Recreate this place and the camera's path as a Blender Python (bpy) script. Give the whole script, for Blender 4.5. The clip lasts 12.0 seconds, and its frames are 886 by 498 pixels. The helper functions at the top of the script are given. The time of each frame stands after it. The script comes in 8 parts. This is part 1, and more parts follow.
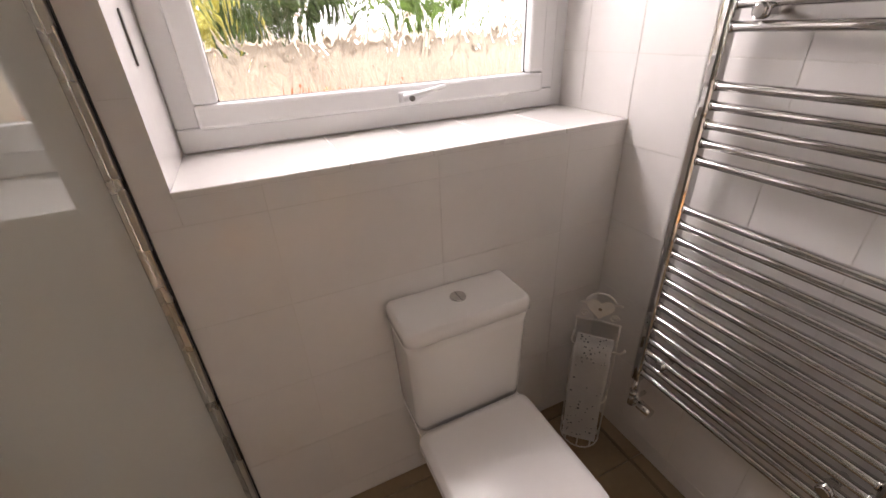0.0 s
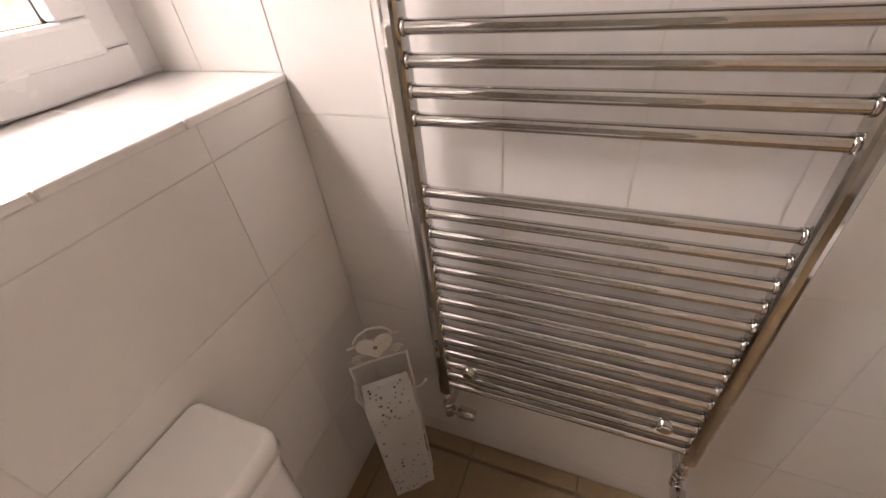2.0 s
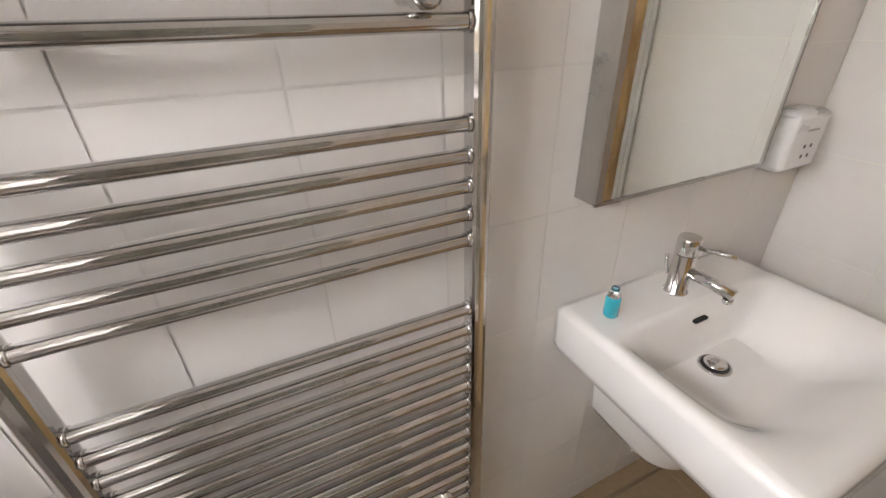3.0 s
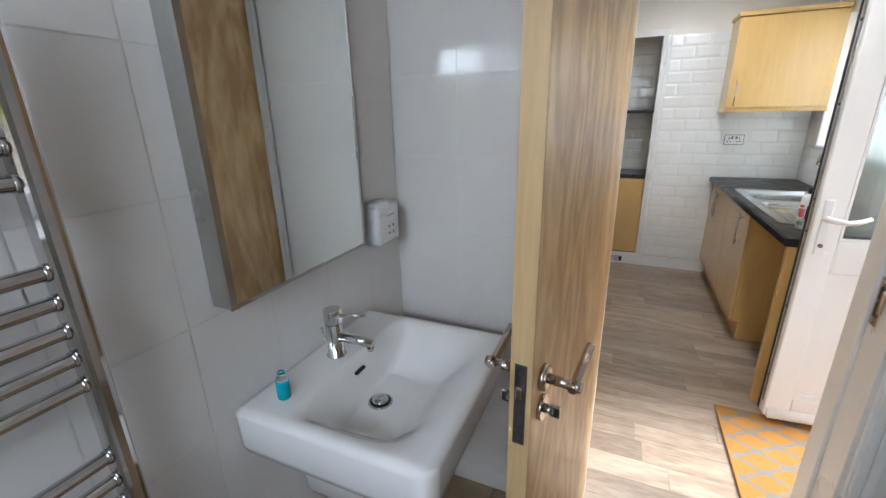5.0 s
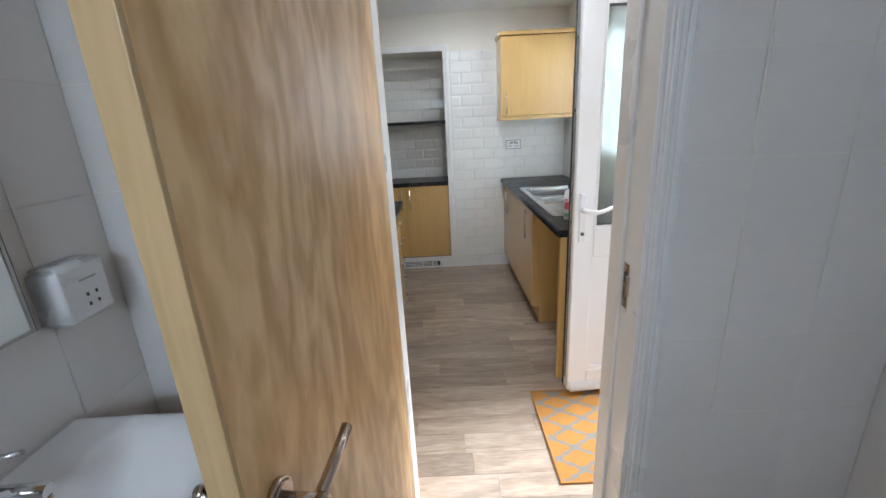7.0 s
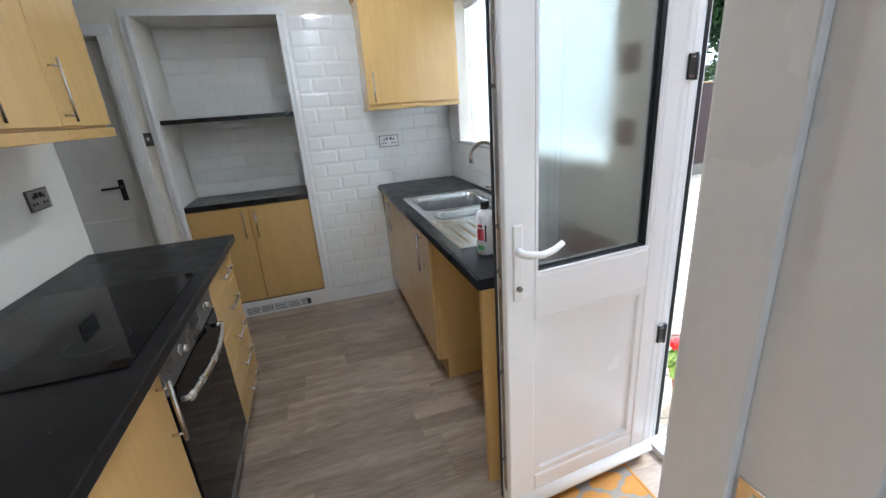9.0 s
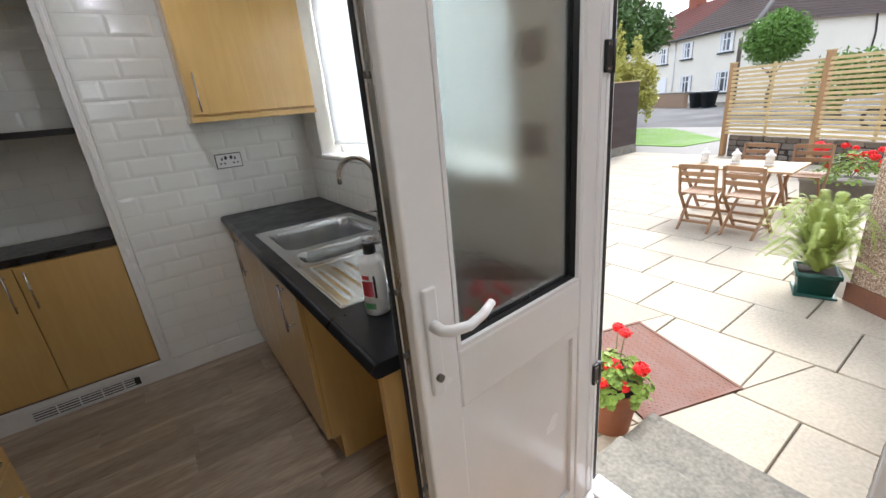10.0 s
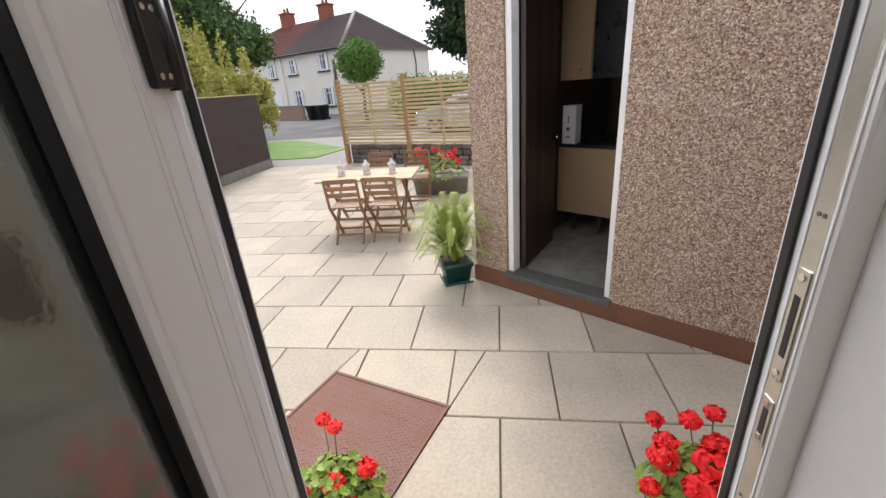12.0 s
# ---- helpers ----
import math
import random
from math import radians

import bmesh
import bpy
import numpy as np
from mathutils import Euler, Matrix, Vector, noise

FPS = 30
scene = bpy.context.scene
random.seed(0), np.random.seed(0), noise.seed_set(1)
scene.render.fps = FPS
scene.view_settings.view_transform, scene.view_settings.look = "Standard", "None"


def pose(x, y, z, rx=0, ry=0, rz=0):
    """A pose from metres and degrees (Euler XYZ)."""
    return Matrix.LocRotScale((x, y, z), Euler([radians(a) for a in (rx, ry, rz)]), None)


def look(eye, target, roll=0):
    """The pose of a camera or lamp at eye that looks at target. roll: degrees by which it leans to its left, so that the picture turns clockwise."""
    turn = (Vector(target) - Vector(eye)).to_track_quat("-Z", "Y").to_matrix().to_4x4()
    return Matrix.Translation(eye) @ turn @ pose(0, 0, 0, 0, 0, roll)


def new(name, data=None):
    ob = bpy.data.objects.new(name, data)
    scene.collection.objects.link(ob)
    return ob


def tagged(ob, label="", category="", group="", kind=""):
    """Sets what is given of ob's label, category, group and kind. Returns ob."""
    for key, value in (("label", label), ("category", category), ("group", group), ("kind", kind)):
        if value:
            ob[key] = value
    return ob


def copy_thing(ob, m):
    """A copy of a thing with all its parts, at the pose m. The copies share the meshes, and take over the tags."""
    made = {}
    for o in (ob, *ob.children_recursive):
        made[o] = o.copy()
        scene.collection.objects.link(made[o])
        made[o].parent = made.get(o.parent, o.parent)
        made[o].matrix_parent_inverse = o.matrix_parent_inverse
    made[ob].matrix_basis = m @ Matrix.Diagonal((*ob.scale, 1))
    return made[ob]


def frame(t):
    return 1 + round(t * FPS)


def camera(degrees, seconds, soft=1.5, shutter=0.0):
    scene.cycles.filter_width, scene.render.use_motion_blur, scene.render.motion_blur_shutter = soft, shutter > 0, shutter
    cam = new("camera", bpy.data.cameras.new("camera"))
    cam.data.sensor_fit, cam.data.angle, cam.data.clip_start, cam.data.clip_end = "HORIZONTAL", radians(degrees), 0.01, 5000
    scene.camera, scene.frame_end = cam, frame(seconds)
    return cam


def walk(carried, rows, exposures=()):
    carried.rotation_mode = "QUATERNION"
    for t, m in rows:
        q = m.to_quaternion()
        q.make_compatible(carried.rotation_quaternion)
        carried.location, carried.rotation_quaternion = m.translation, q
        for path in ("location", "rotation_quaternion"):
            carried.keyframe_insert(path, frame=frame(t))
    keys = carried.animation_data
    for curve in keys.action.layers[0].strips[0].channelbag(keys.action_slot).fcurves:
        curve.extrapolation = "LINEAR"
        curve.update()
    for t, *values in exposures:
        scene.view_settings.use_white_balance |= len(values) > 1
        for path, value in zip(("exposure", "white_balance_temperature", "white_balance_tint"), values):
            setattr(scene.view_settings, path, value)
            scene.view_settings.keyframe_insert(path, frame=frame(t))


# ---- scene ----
cam = camera(94.2, 12.0)
PATH = [
    (0, (-0.106, 0.008, 1.447), (0.604, 1.616, 0.493), -2.6),
    (0.5, (-0.005, 0.058, 1.404), (0.778, 1.547, 0.322), -4.5),
    (1, (0.022, 0.218, 1.394), (0.997, 1.495, 0.202), -4.4),
    (1.5, (0.122, 0.341, 1.383), (1.288, 1.357, 0.115), -5.7),
    (2, (0.305, 0.359, 1.362), (1.733, 1.034, 0.136), -6.5),
    (2.5, (0.399, 0.314, 1.38), (2.035, 0.376, 0.233), -5.3),
    (3, (0.389, 0.37, 1.424), (1.974, -0.358, 0.446), -1.7),
    (4.8, (0.204, 0.364, 1.492), (1.077, -1.315, 0.845), -0.9),
    (5, (0.192, 0.358, 1.49), (0.959, -1.382, 0.871), -1.2),
    (5.5, (0.16, 0.355, 1.496), (0.675, -1.486, 0.907), -1.4),
    (6, (0.132, 0.345, 1.497), (0.418, -1.549, 0.922), -1.7),
    (6.5, (0.089, 0.289, 1.489), (0.19, -1.622, 0.906), -2.4),
    (6.7, (0.071, 0.226, 1.482), (0.132, -1.686, 0.9), -2.7),
    (8.3, (0.017, -0.468, 1.482), (-0.256, -2.332, 0.809), -3.2),
    (8.5, (-0.003, -0.551, 1.467), (-0.359, -2.401, 0.795), -3.0),
    (9, (-0.088, -0.799, 1.46), (-0.612, -2.615, 0.804), -4.3),
    (9.5, (-0.169, -1.015, 1.468), (-0.905, -2.755, 0.811), -5.0),
    (10, (-0.241, -1.216, 1.448), (-1.299, -2.777, 0.781), -5.4),
    (10.5, (-0.343, -1.432, 1.469), (-1.783, -2.631, 0.769), -5.2),
    (11, (-0.504, -1.507, 1.449), (-2.169, -2.335, 0.713), -5.7),
    (11.5, (-0.689, -1.554, 1.474), (-2.449, -2.126, 0.716), -6.4),
    (12, (-0.856, -1.57, 1.469), (-2.689, -1.85, 0.721), -4.5),
]

EXPOSURES = [(0.0, 1.45, 7200, 25), (1.0, 1.65, 7900, 29), (2.5, 1.85, 7600, 25), (3.2, 1.9, 6700, 15), (4.8, 1.3, 5700, 10), (6.7, 1.15, 5500, 9),
             (8.5, 1.0, 5300, 8), (9.0, 0.95, 5300, 8), (9.5, 0.65, 5800, 10), (10.0, 0.25, 5900, 11), (10.5, -0.2, 6000, 12), (11.5, -0.35, 6200, 14), (12.0, -0.35, 6200, 15)]
walk(cam, [(t, look(eye, target, roll)) for t, eye, target, roll in PATH], EXPOSURES)

# ---- plan, metres ----
BE, BN, BW, BS = 0.944, 0.947, -1.22, -0.94          # bathroom wall faces: east, north, west, south
KN, KS, KW, KE = -1.125, -4.05, -1.16, 1.02           # kitchen wall faces
WT = 0.15                                            # outer wall thickness beyond the faces
BC, KC = 2.36, 2.42                                  # ceilings
G = -0.27                                            # patio level
DX0, DX1, DH = -0.47, 0.215, 2.02                    # bathroom doorway in the dividing wall
WX0, WX1, WZ0, WZ1, WY = -0.28, 0.944, 1.175, 2.10, 1.26   # bathroom window recess
XY0, XY1, XZ1 = -1.953, -1.222, 2.10                  # back doorway in the west wall
KWY0, KWY1, KWZ0, KWZ1 = -3.80, -2.15, 1.19, 2.12    # kitchen window in the west wall
AX0, AX1, AZ1, AY = 0.0, 0.84, 2.10, -4.48           # alcove in the south wall
XO = -1.37                                           # outer face of the west wall

# ---- world, sun, large lights ----
world = bpy.data.worlds.new("sky")
scene.world = world
world.use_nodes = True
wn = world.node_tree.nodes
sky = wn.new("ShaderNodeTexSky")
sky.sky_type, sky.sun_disc = "NISHITA", False
sky.sun_elevation, sky.sun_rotation = radians(41), radians(257)
sky.air_density, sky.dust_density, sky.ozone_density = 1.0, 6.0, 1.0
haze = wn.new("ShaderNodeMixRGB")
haze.inputs[0].default_value = 0.6
haze.inputs[2].default_value = (14.3, 14.9, 16.0, 1)
world.node_tree.links.new(sky.outputs[0], haze.inputs[1])
world.node_tree.links.new(haze.outputs[0], wn["Background"].inputs[0])
wn["Background"].inputs[1].default_value = 0.15
sun = new("sun", bpy.data.lights.new("sun", "SUN"))
sun.data.energy, sun.data.angle, sun.data.color = 4.2, radians(18), (1, 0.95, 0.88)
sun.matrix_world = look((-13.9, -3.1, 12.4), (0, 0, 0))


def window_light(name, m, w, h, watts, color=(0.93, 0.97, 1.0)):
    lamp = new(name, bpy.data.lights.new(name, "AREA"))
    lamp.data.shape, lamp.data.size, lamp.data.size_y = "RECTANGLE", w, h
    lamp.data.energy, lamp.data.color = watts, color
    lamp.matrix_world = m
    return lamp


window_light("window_daylight", look((0.32, 1.42, 2.0), (0.42, 0.0, 1.7)), 1.1, 0.34, 7.2)
window_light("window_daylight", look((XO - 0.05, -2.97, 1.66), (0, -2.97, 1.2)), 1.5, 0.85, 50, (0.93, 0.97, 0.98))


def ceiling_lamp(x, y, z, watts, size=0.06, color=(1, 0.965, 0.92)):
    lamp = new("ceiling_light", bpy.data.lights.new("ceiling_light", "AREA"))
    lamp.data.shape, lamp.data.size, lamp.data.energy, lamp.data.color = "DISK", size, watts, color
    lamp.matrix_world = look((x, y, z), (x + 0.001, y, 0))


DOWNLIGHTS = [(-0.30, -1.38), (-0.25, -2.35), (-0.25, -3.35)]
for x, y in DOWNLIGHTS:
    ceiling_lamp(x, y, KC - 0.006, 2.7)


# ---- materials ----
def material(name, color, rough=0.5, metal=0.0, vary=0.12, scale=6.0, fine=60.0, bump=0.1, spec=0.5, coat=0.0, stretch=(1, 1, 1), rand=0.0, world_space=True):
    """Colour with variation at two scales, fine relief and, for repeats, a difference from piece to piece."""
    m = bpy.data.materials.new(name)
    m.use_nodes = True
    n, l = m.node_tree.nodes, m.node_tree.links
    b = n["Principled BSDF"]
    b.inputs["Metallic"].default_value = metal
    b.inputs["Specular IOR Level"].default_value = spec
    b.inputs["Coat Weight"].default_value = coat
    b.inputs["Coat Roughness"].default_value = 0.08
    tc = n.new("ShaderNodeTexCoord")
    mp = n.new("ShaderNodeMapping")
    mp.inputs["Scale"].default_value = stretch
    if world_space:
        geo = n.new("ShaderNodeNewGeometry")
        l.new(geo.outputs["Position"], mp.inputs[0])
    else:
        l.new(tc.outputs["Object"], mp.inputs[0])
    big, small = n.new("ShaderNodeTexNoise"), n.new("ShaderNodeTexNoise")
    for t, s in ((big, scale), (small, fine)):
        t.inputs["Scale"].default_value = s
        t.inputs["Detail"].default_value = 6
        l.new(mp.outputs[0], t.inputs["Vector"])
    mix = n.new("ShaderNodeMath")
    mix.operation = "ADD"
    l.new(big.outputs[0], mix.inputs[0])
    l.new(small.outputs[0], mix.inputs[1])
    rng = n.new("ShaderNodeMapRange")
    rng.inputs[1].default_value, rng.inputs[2].default_value = 0.6, 1.4
    rng.inputs[3].default_value, rng.inputs[4].default_value = 1 - vary, 1 + vary
    l.new(mix.outputs[0], rng.inputs[0])
    out = rng.outputs[0]
    if rand:
        oi = n.new("ShaderNodeObjectInfo")
        r2 = n.new("ShaderNodeMapRange")
        r2.inputs[3].default_value, r2.inputs[4].default_value = 1 - rand, 1 + rand
        l.new(oi.outputs["Random"], r2.inputs[0])
        mul = n.new("ShaderNodeMath")
        mul.operation = "MULTIPLY"
        l.new(out, mul.inputs[0])
        l.new(r2.outputs[0], mul.inputs[1])
        out = mul.outputs[0]
    sc = n.new("ShaderNodeVectorMath")
    sc.operation = "SCALE"
    sc.inputs[0].default_value = color
    l.new(out, sc.inputs["Scale"])
    l.new(sc.outputs[0], b.inputs["Base Color"])
    rr = n.new("ShaderNodeMapRange")
    rr.inputs[1].default_value, rr.inputs[2].default_value = 0.3, 0.7
    rr.inputs[3].default_value, rr.inputs[4].default_value = max(0.02, rough * 0.8), min(1, rough * 1.25)
    l.new(big.outputs[0], rr.inputs[0])
    l.new(rr.outputs[0], b.inputs["Roughness"])
    if bump:
        bp = n.new("ShaderNodeBump")
        bp.inputs["Strength"].default_value = bump
        bp.inputs["Distance"].default_value = 0.004
        l.new(mix.outputs[0], bp.inputs["Height"])
        l.new(bp.outputs[0], b.inputs["Normal"])
    return m


def wood(name, color, dark, rough=0.35, axis=2, scale=9.0, coat=0.2, rand=0.08, contrast=1.0, world_space=False, along=0.09, bands=18.0):
    """Timber: grain drawn out along one axis, with fibres and a slow change of tone."""
    m = bpy.data.materials.new(name)
    m.use_nodes = True
    n, l = m.node_tree.nodes, m.node_tree.links
    b = n["Principled BSDF"]
    b.inputs["Coat Weight"].default_value = coat
    b.inputs["Coat Roughness"].default_value = 0.15
    mp = n.new("ShaderNodeMapping")
    st = [1.0, 1.0, 1.0]
    st[axis] = along
    mp.inputs["Scale"].default_value = st
    oi = n.new("ShaderNodeObjectInfo")
    add = n.new("ShaderNodeVectorMath")
    add.operation = "MULTIPLY_ADD"
    add.inputs[0].default_value = (3.1, 7.7, 5.3)
    l.new(oi.outputs["Random"], add.inputs[1])
    src = n.new("ShaderNodeNewGeometry").outputs["Position"] if world_space else n.new("ShaderNodeTexCoord").outputs["Object"]
    l.new(src, add.inputs[2])
    l.new(add.outputs[0], mp.inputs[0])
    g = n.new("ShaderNodeTexNoise")
    g.inputs["Scale"].default_value, g.inputs["Detail"].default_value, g.inputs["Distortion"].default_value = scale, 5, 0.6
    l.new(mp.outputs[0], g.inputs["Vector"])
    f = n.new("ShaderNodeTexNoise")
    f.inputs["Scale"].default_value, f.inputs["Detail"].default_value = scale * 14, 3
    l.new(mp.outputs[0], f.inputs["Vector"])
    w = n.new("ShaderNodeMath")
    w.operation = "MULTIPLY"
    w.inputs[1].default_value = bands
    l.new(g.outputs[0], w.inputs[0])
    fr = n.new("ShaderNodeMath")
    fr.operation = "PINGPONG"
    fr.inputs[1].default_value = 1.0
    l.new(w.outputs[0], fr.inputs[0])
    mx = n.new("ShaderNodeMath")
    mx.operation = "MULTIPLY_ADD"
    mx.inputs[1].default_value = 0.45
    l.new(fr.outputs[0], mx.inputs[0])
    l.new(f.outputs[0], mx.inputs[2])
    ramp = n.new("ShaderNodeMapRange")
    ramp.inputs[1].default_value, ramp.inputs[2].default_value = 0.35, 1.15
    ramp.inputs[3].default_value, ramp.inputs[4].default_value = 0.5 - 0.5 * contrast, 0.5 + 0.5 * contrast
    l.new(mx.outputs[0], ramp.inputs[0])
    col = n.new("ShaderNodeMixRGB")
    col.inputs[1].default_value, col.inputs[2].default_value = (*dark, 1), (*color, 1)
    l.new(ramp.outputs[0], col.inputs[0])
    r2 = n.new("ShaderNodeMapRange")
    r2.inputs[3].default_value, r2.inputs[4].default_value = 1 - rand, 1 + rand
    l.new(oi.outputs["Random"], r2.inputs[0])
    sc = n.new("ShaderNodeVectorMath")
    sc.operation = "SCALE"
    l.new(col.outputs[0], sc.inputs[0])
    l.new(r2.outputs[0], sc.inputs["Scale"])
    l.new(sc.outputs[0], b.inputs["Base Color"])
    b.inputs["Roughness"].default_value = rough
    bp = n.new("ShaderNodeBump")
    bp.inputs["Strength"].default_value, bp.inputs["Distance"].default_value = 0.12, 0.002
    l.new(mx.outputs[0], bp.inputs["Height"])
    l.new(bp.outputs[0], b.inputs["Normal"])
    return m


def glass(name, tint=(1, 1, 1), rough=0.0, wave=0.0, scale=20.0, stretch=(1, 1, 1), ior=1.45):
    m = bpy.data.materials.new(name)
    m.use_nodes = True
    n, l = m.node_tree.nodes, m.node_tree.links
    b = n["Principled BSDF"]
    b.inputs["Base Color"].default_value = (*tint, 1)
    b.inputs["Transmission Weight"].default_value = 1
    b.inputs["Roughness"].default_value = rough
    b.inputs["IOR"].default_value = ior
    if wave:
        tc, mp, t, bp = (n.new("ShaderNode" + k) for k in ("TexCoord", "Mapping", "TexNoise", "Bump"))
        mp.inputs["Scale"].default_value = stretch
        l.new(tc.outputs["Object"], mp.inputs[0])
        t.inputs["Scale"].default_value, t.inputs["Detail"].default_value, t.inputs["Distortion"].default_value = scale, 1.5, 1.6
        l.new(mp.outputs[0], t.inputs["Vector"])
        bp.inputs["Strength"].default_value, bp.inputs["Distance"].default_value = wave, 0.02
        l.new(t.outputs[0], bp.inputs["Height"])
        l.new(bp.outputs[0], b.inputs["Normal"])
    return m


M_TILE = material("glazed_white_tile", (0.80, 0.77, 0.745), 0.12, vary=0.02, scale=5, fine=24, bump=0.05, coat=0.3, rand=0.015)
M_GROUT = material("pale_grout", (0.71, 0.68, 0.645), 0.8, vary=0.08, scale=8, fine=90, bump=0.2)
M_METRO = material("bevelled_metro_tile", (0.83, 0.83, 0.80), 0.15, vary=0.02, scale=6, fine=30, bump=0.03, coat=0.4, rand=0.02)
M_PAINT = material("cream_wall_paint", (0.82, 0.78, 0.70), 0.75, vary=0.03, scale=2.5, fine=160, bump=0.08)
M_CEIL = material("white_ceiling_paint", (0.84, 0.83, 0.80), 0.85, vary=0.02, scale=2, fine=120, bump=0.08)
M_GLOSS = material("white_gloss_paint", (0.80, 0.79, 0.77), 0.3, vary=0.03, scale=4, fine=70, bump=0.06)
M_UPVC = material("white_upvc", (0.84, 0.84, 0.84), 0.22, vary=0.015, scale=5, fine=60, bump=0.02)
M_FLOORTILE = material("tan_floor_tile", (0.30, 0.215, 0.125), 0.35, vary=0.12, scale=5, fine=45, bump=0.05, rand=0.05)
M_TANGROUT = material("brown_floor_grout", (0.23, 0.16, 0.10), 0.85, vary=0.12, scale=7, fine=80, bump=0.2)
M_VINYL = wood("grey_brown_plank_floor", (0.48, 0.385, 0.295), (0.215, 0.162, 0.116), 0.31, axis=0, scale=6, coat=0.0, rand=0.24, contrast=0.85, along=0.16, bands=9)
M_PATIO = material("buff_stone_slab", (0.44, 0.385, 0.295), 0.8, vary=0.24, scale=2.6, fine=48, bump=0.35, rand=0.12)
M_EARTH = material("dark_sandy_joint", (0.17, 0.145, 0.11), 0.95, vary=0.3, scale=5, fine=60, bump=0.5)


# ---- mesh helpers ----
def box(bm, x0, x1, y0, y1, z0, z1, bevel=0.0, seg=2):
    """A box between two corners, its edges rounded by bevel."""
    r = bmesh.ops.create_cube(bm, size=1.0)
    for v in r["verts"]:
        v.co = Vector(((x0 + x1) / 2 + v.co.x * abs(x1 - x0), (y0 + y1) / 2 + v.co.y * abs(y1 - y0), (z0 + z1) / 2 + v.co.z * abs(z1 - z0)))
    if bevel:
        es = list({e for v in r["verts"] for e in v.link_edges})
        bmesh.ops.bevel(bm, geom=es, offset=bevel, segments=seg, profile=0.5, affect="EDGES", clamp_overlap=True)
    return bm


def ring(bm, c, n, r, seg):
    """A circle of vertices round c, square to n."""
    n = Vector(n).normalized()
    a = n.orthogonal().normalized()
    b = n.cross(a)
    return [bm.verts.new(Vector(c) + r * (math.cos(2 * math.pi * i / seg) * a + math.sin(2 * math.pi * i / seg) * b)) for i in range(seg)]


def bridge(bm, r0, r1):
    k = len(r0)
    for i in range(k):
        bm.faces.new((r0[i], r0[(i + 1) % k], r1[(i + 1) % k], r1[i])).smooth = True


def rod(bm, p0, p1, r, seg=12, r1=None, caps=True):
    p0, p1 = Vector(p0), Vector(p1)
    a = ring(bm, p0, p1 - p0, r, seg)
    b = ring(bm, p1, p1 - p0, r if r1 is None else r1, seg)
    bridge(bm, a, b)
    if caps:
        bm.faces.new(a[::-1])
        bm.faces.new(b)
    return bm


def tube(bm, pts, r, seg=10, radii=None):
    """A round bar bent along pts."""
    pts = [Vector(p) for p in pts]
    up = None
    rows = []
    for i, p in enumerate(pts):
        d = (pts[min(i + 1, len(pts) - 1)] - pts[max(i - 1, 0)]).normalized()
        if up is None:
            up = d.orthogonal().normalized()
        up = (up - d * up.dot(d)).normalized()
        s = d.cross(up)
        q = radii[i] if radii else r
        rows.append([bm.verts.new(p + q * (math.cos(2 * math.pi * k / seg) * up + math.sin(2 * math.pi * k / seg) * s)) for k in range(seg)])
    for a, b in zip(rows, rows[1:]):
        bridge(bm, a, b)
    bm.faces.new(rows[0][::-1])
    bm.faces.new(rows[-1])
    return bm


def arc(c, r, a0, a1, n, u=(1, 0, 0), v=(0, 0, 1)):
    """Points on an arc round c in the plane of u and v, angles in degrees."""
    c, u, v = Vector(c), Vector(u), Vector(v)
    return [c + r * (math.cos(radians(a0 + (a1 - a0) * i / n)) * u + math.sin(radians(a0 + (a1 - a0) * i / n)) * v) for i in range(n + 1)]


def lathe(bm, profile, c=(0, 0, 0), seg=24):
    """A turned shape: radius and height pairs round a vertical axis."""
    rows = [ring(bm, (c[0], c[1], c[2] + z), (0, 0, 1), max(r, 0.0004), seg) for r, z in profile]
    for a, b in zip(rows, rows[1:]):
        bridge(bm, a, b)
    bm.faces.new(rows[0][::-1])
    bm.faces.new(rows[-1])
    return bm


def quad(bm, a, b, c, d):
    return bm.faces.new([bm.verts.new(p) for p in (a, b, c, d)])


BASE = {}


def thing(name, label, category, at=(0, 0, 0), group="", turn=0.0, kind=""):
    """An Empty at the base of a thing, which parents its parts."""
    ob = tagged(new(name), label, category, group, kind)
    ob.empty_display_size = 0.05
    m = pose(at[0], at[1], at[2], 0, 0, turn)
    ob.matrix_basis = m
    BASE[ob] = m
    return ob


def part(name, bm, mat, parent=None, label="", local=False):
    """Links a bmesh as one mesh object under a thing or a part. The shape is given in the world's metres unless local."""
    if parent is not None and not local:
        bm.transform(BASE[parent].inverted())
    bmesh.ops.recalc_face_normals(bm, faces=bm.faces)
    me = bpy.data.meshes.new(name)
    bm.to_mesh(me)
    bm.free()
    me.materials.append(mat)
    ob = new(name, me)
    if parent is not None:
        ob.parent = parent
        BASE[ob] = BASE[parent]
    if label:
        ob["label"] = label
    return ob


def B(*a, bevel=0.0, seg=2):
    return box(bmesh.new(), *a, bevel=bevel, seg=seg)


def structure(name, bm, mat, label="", category=""):
    return tagged(part(name, bm, mat), label, category, "", "structure")


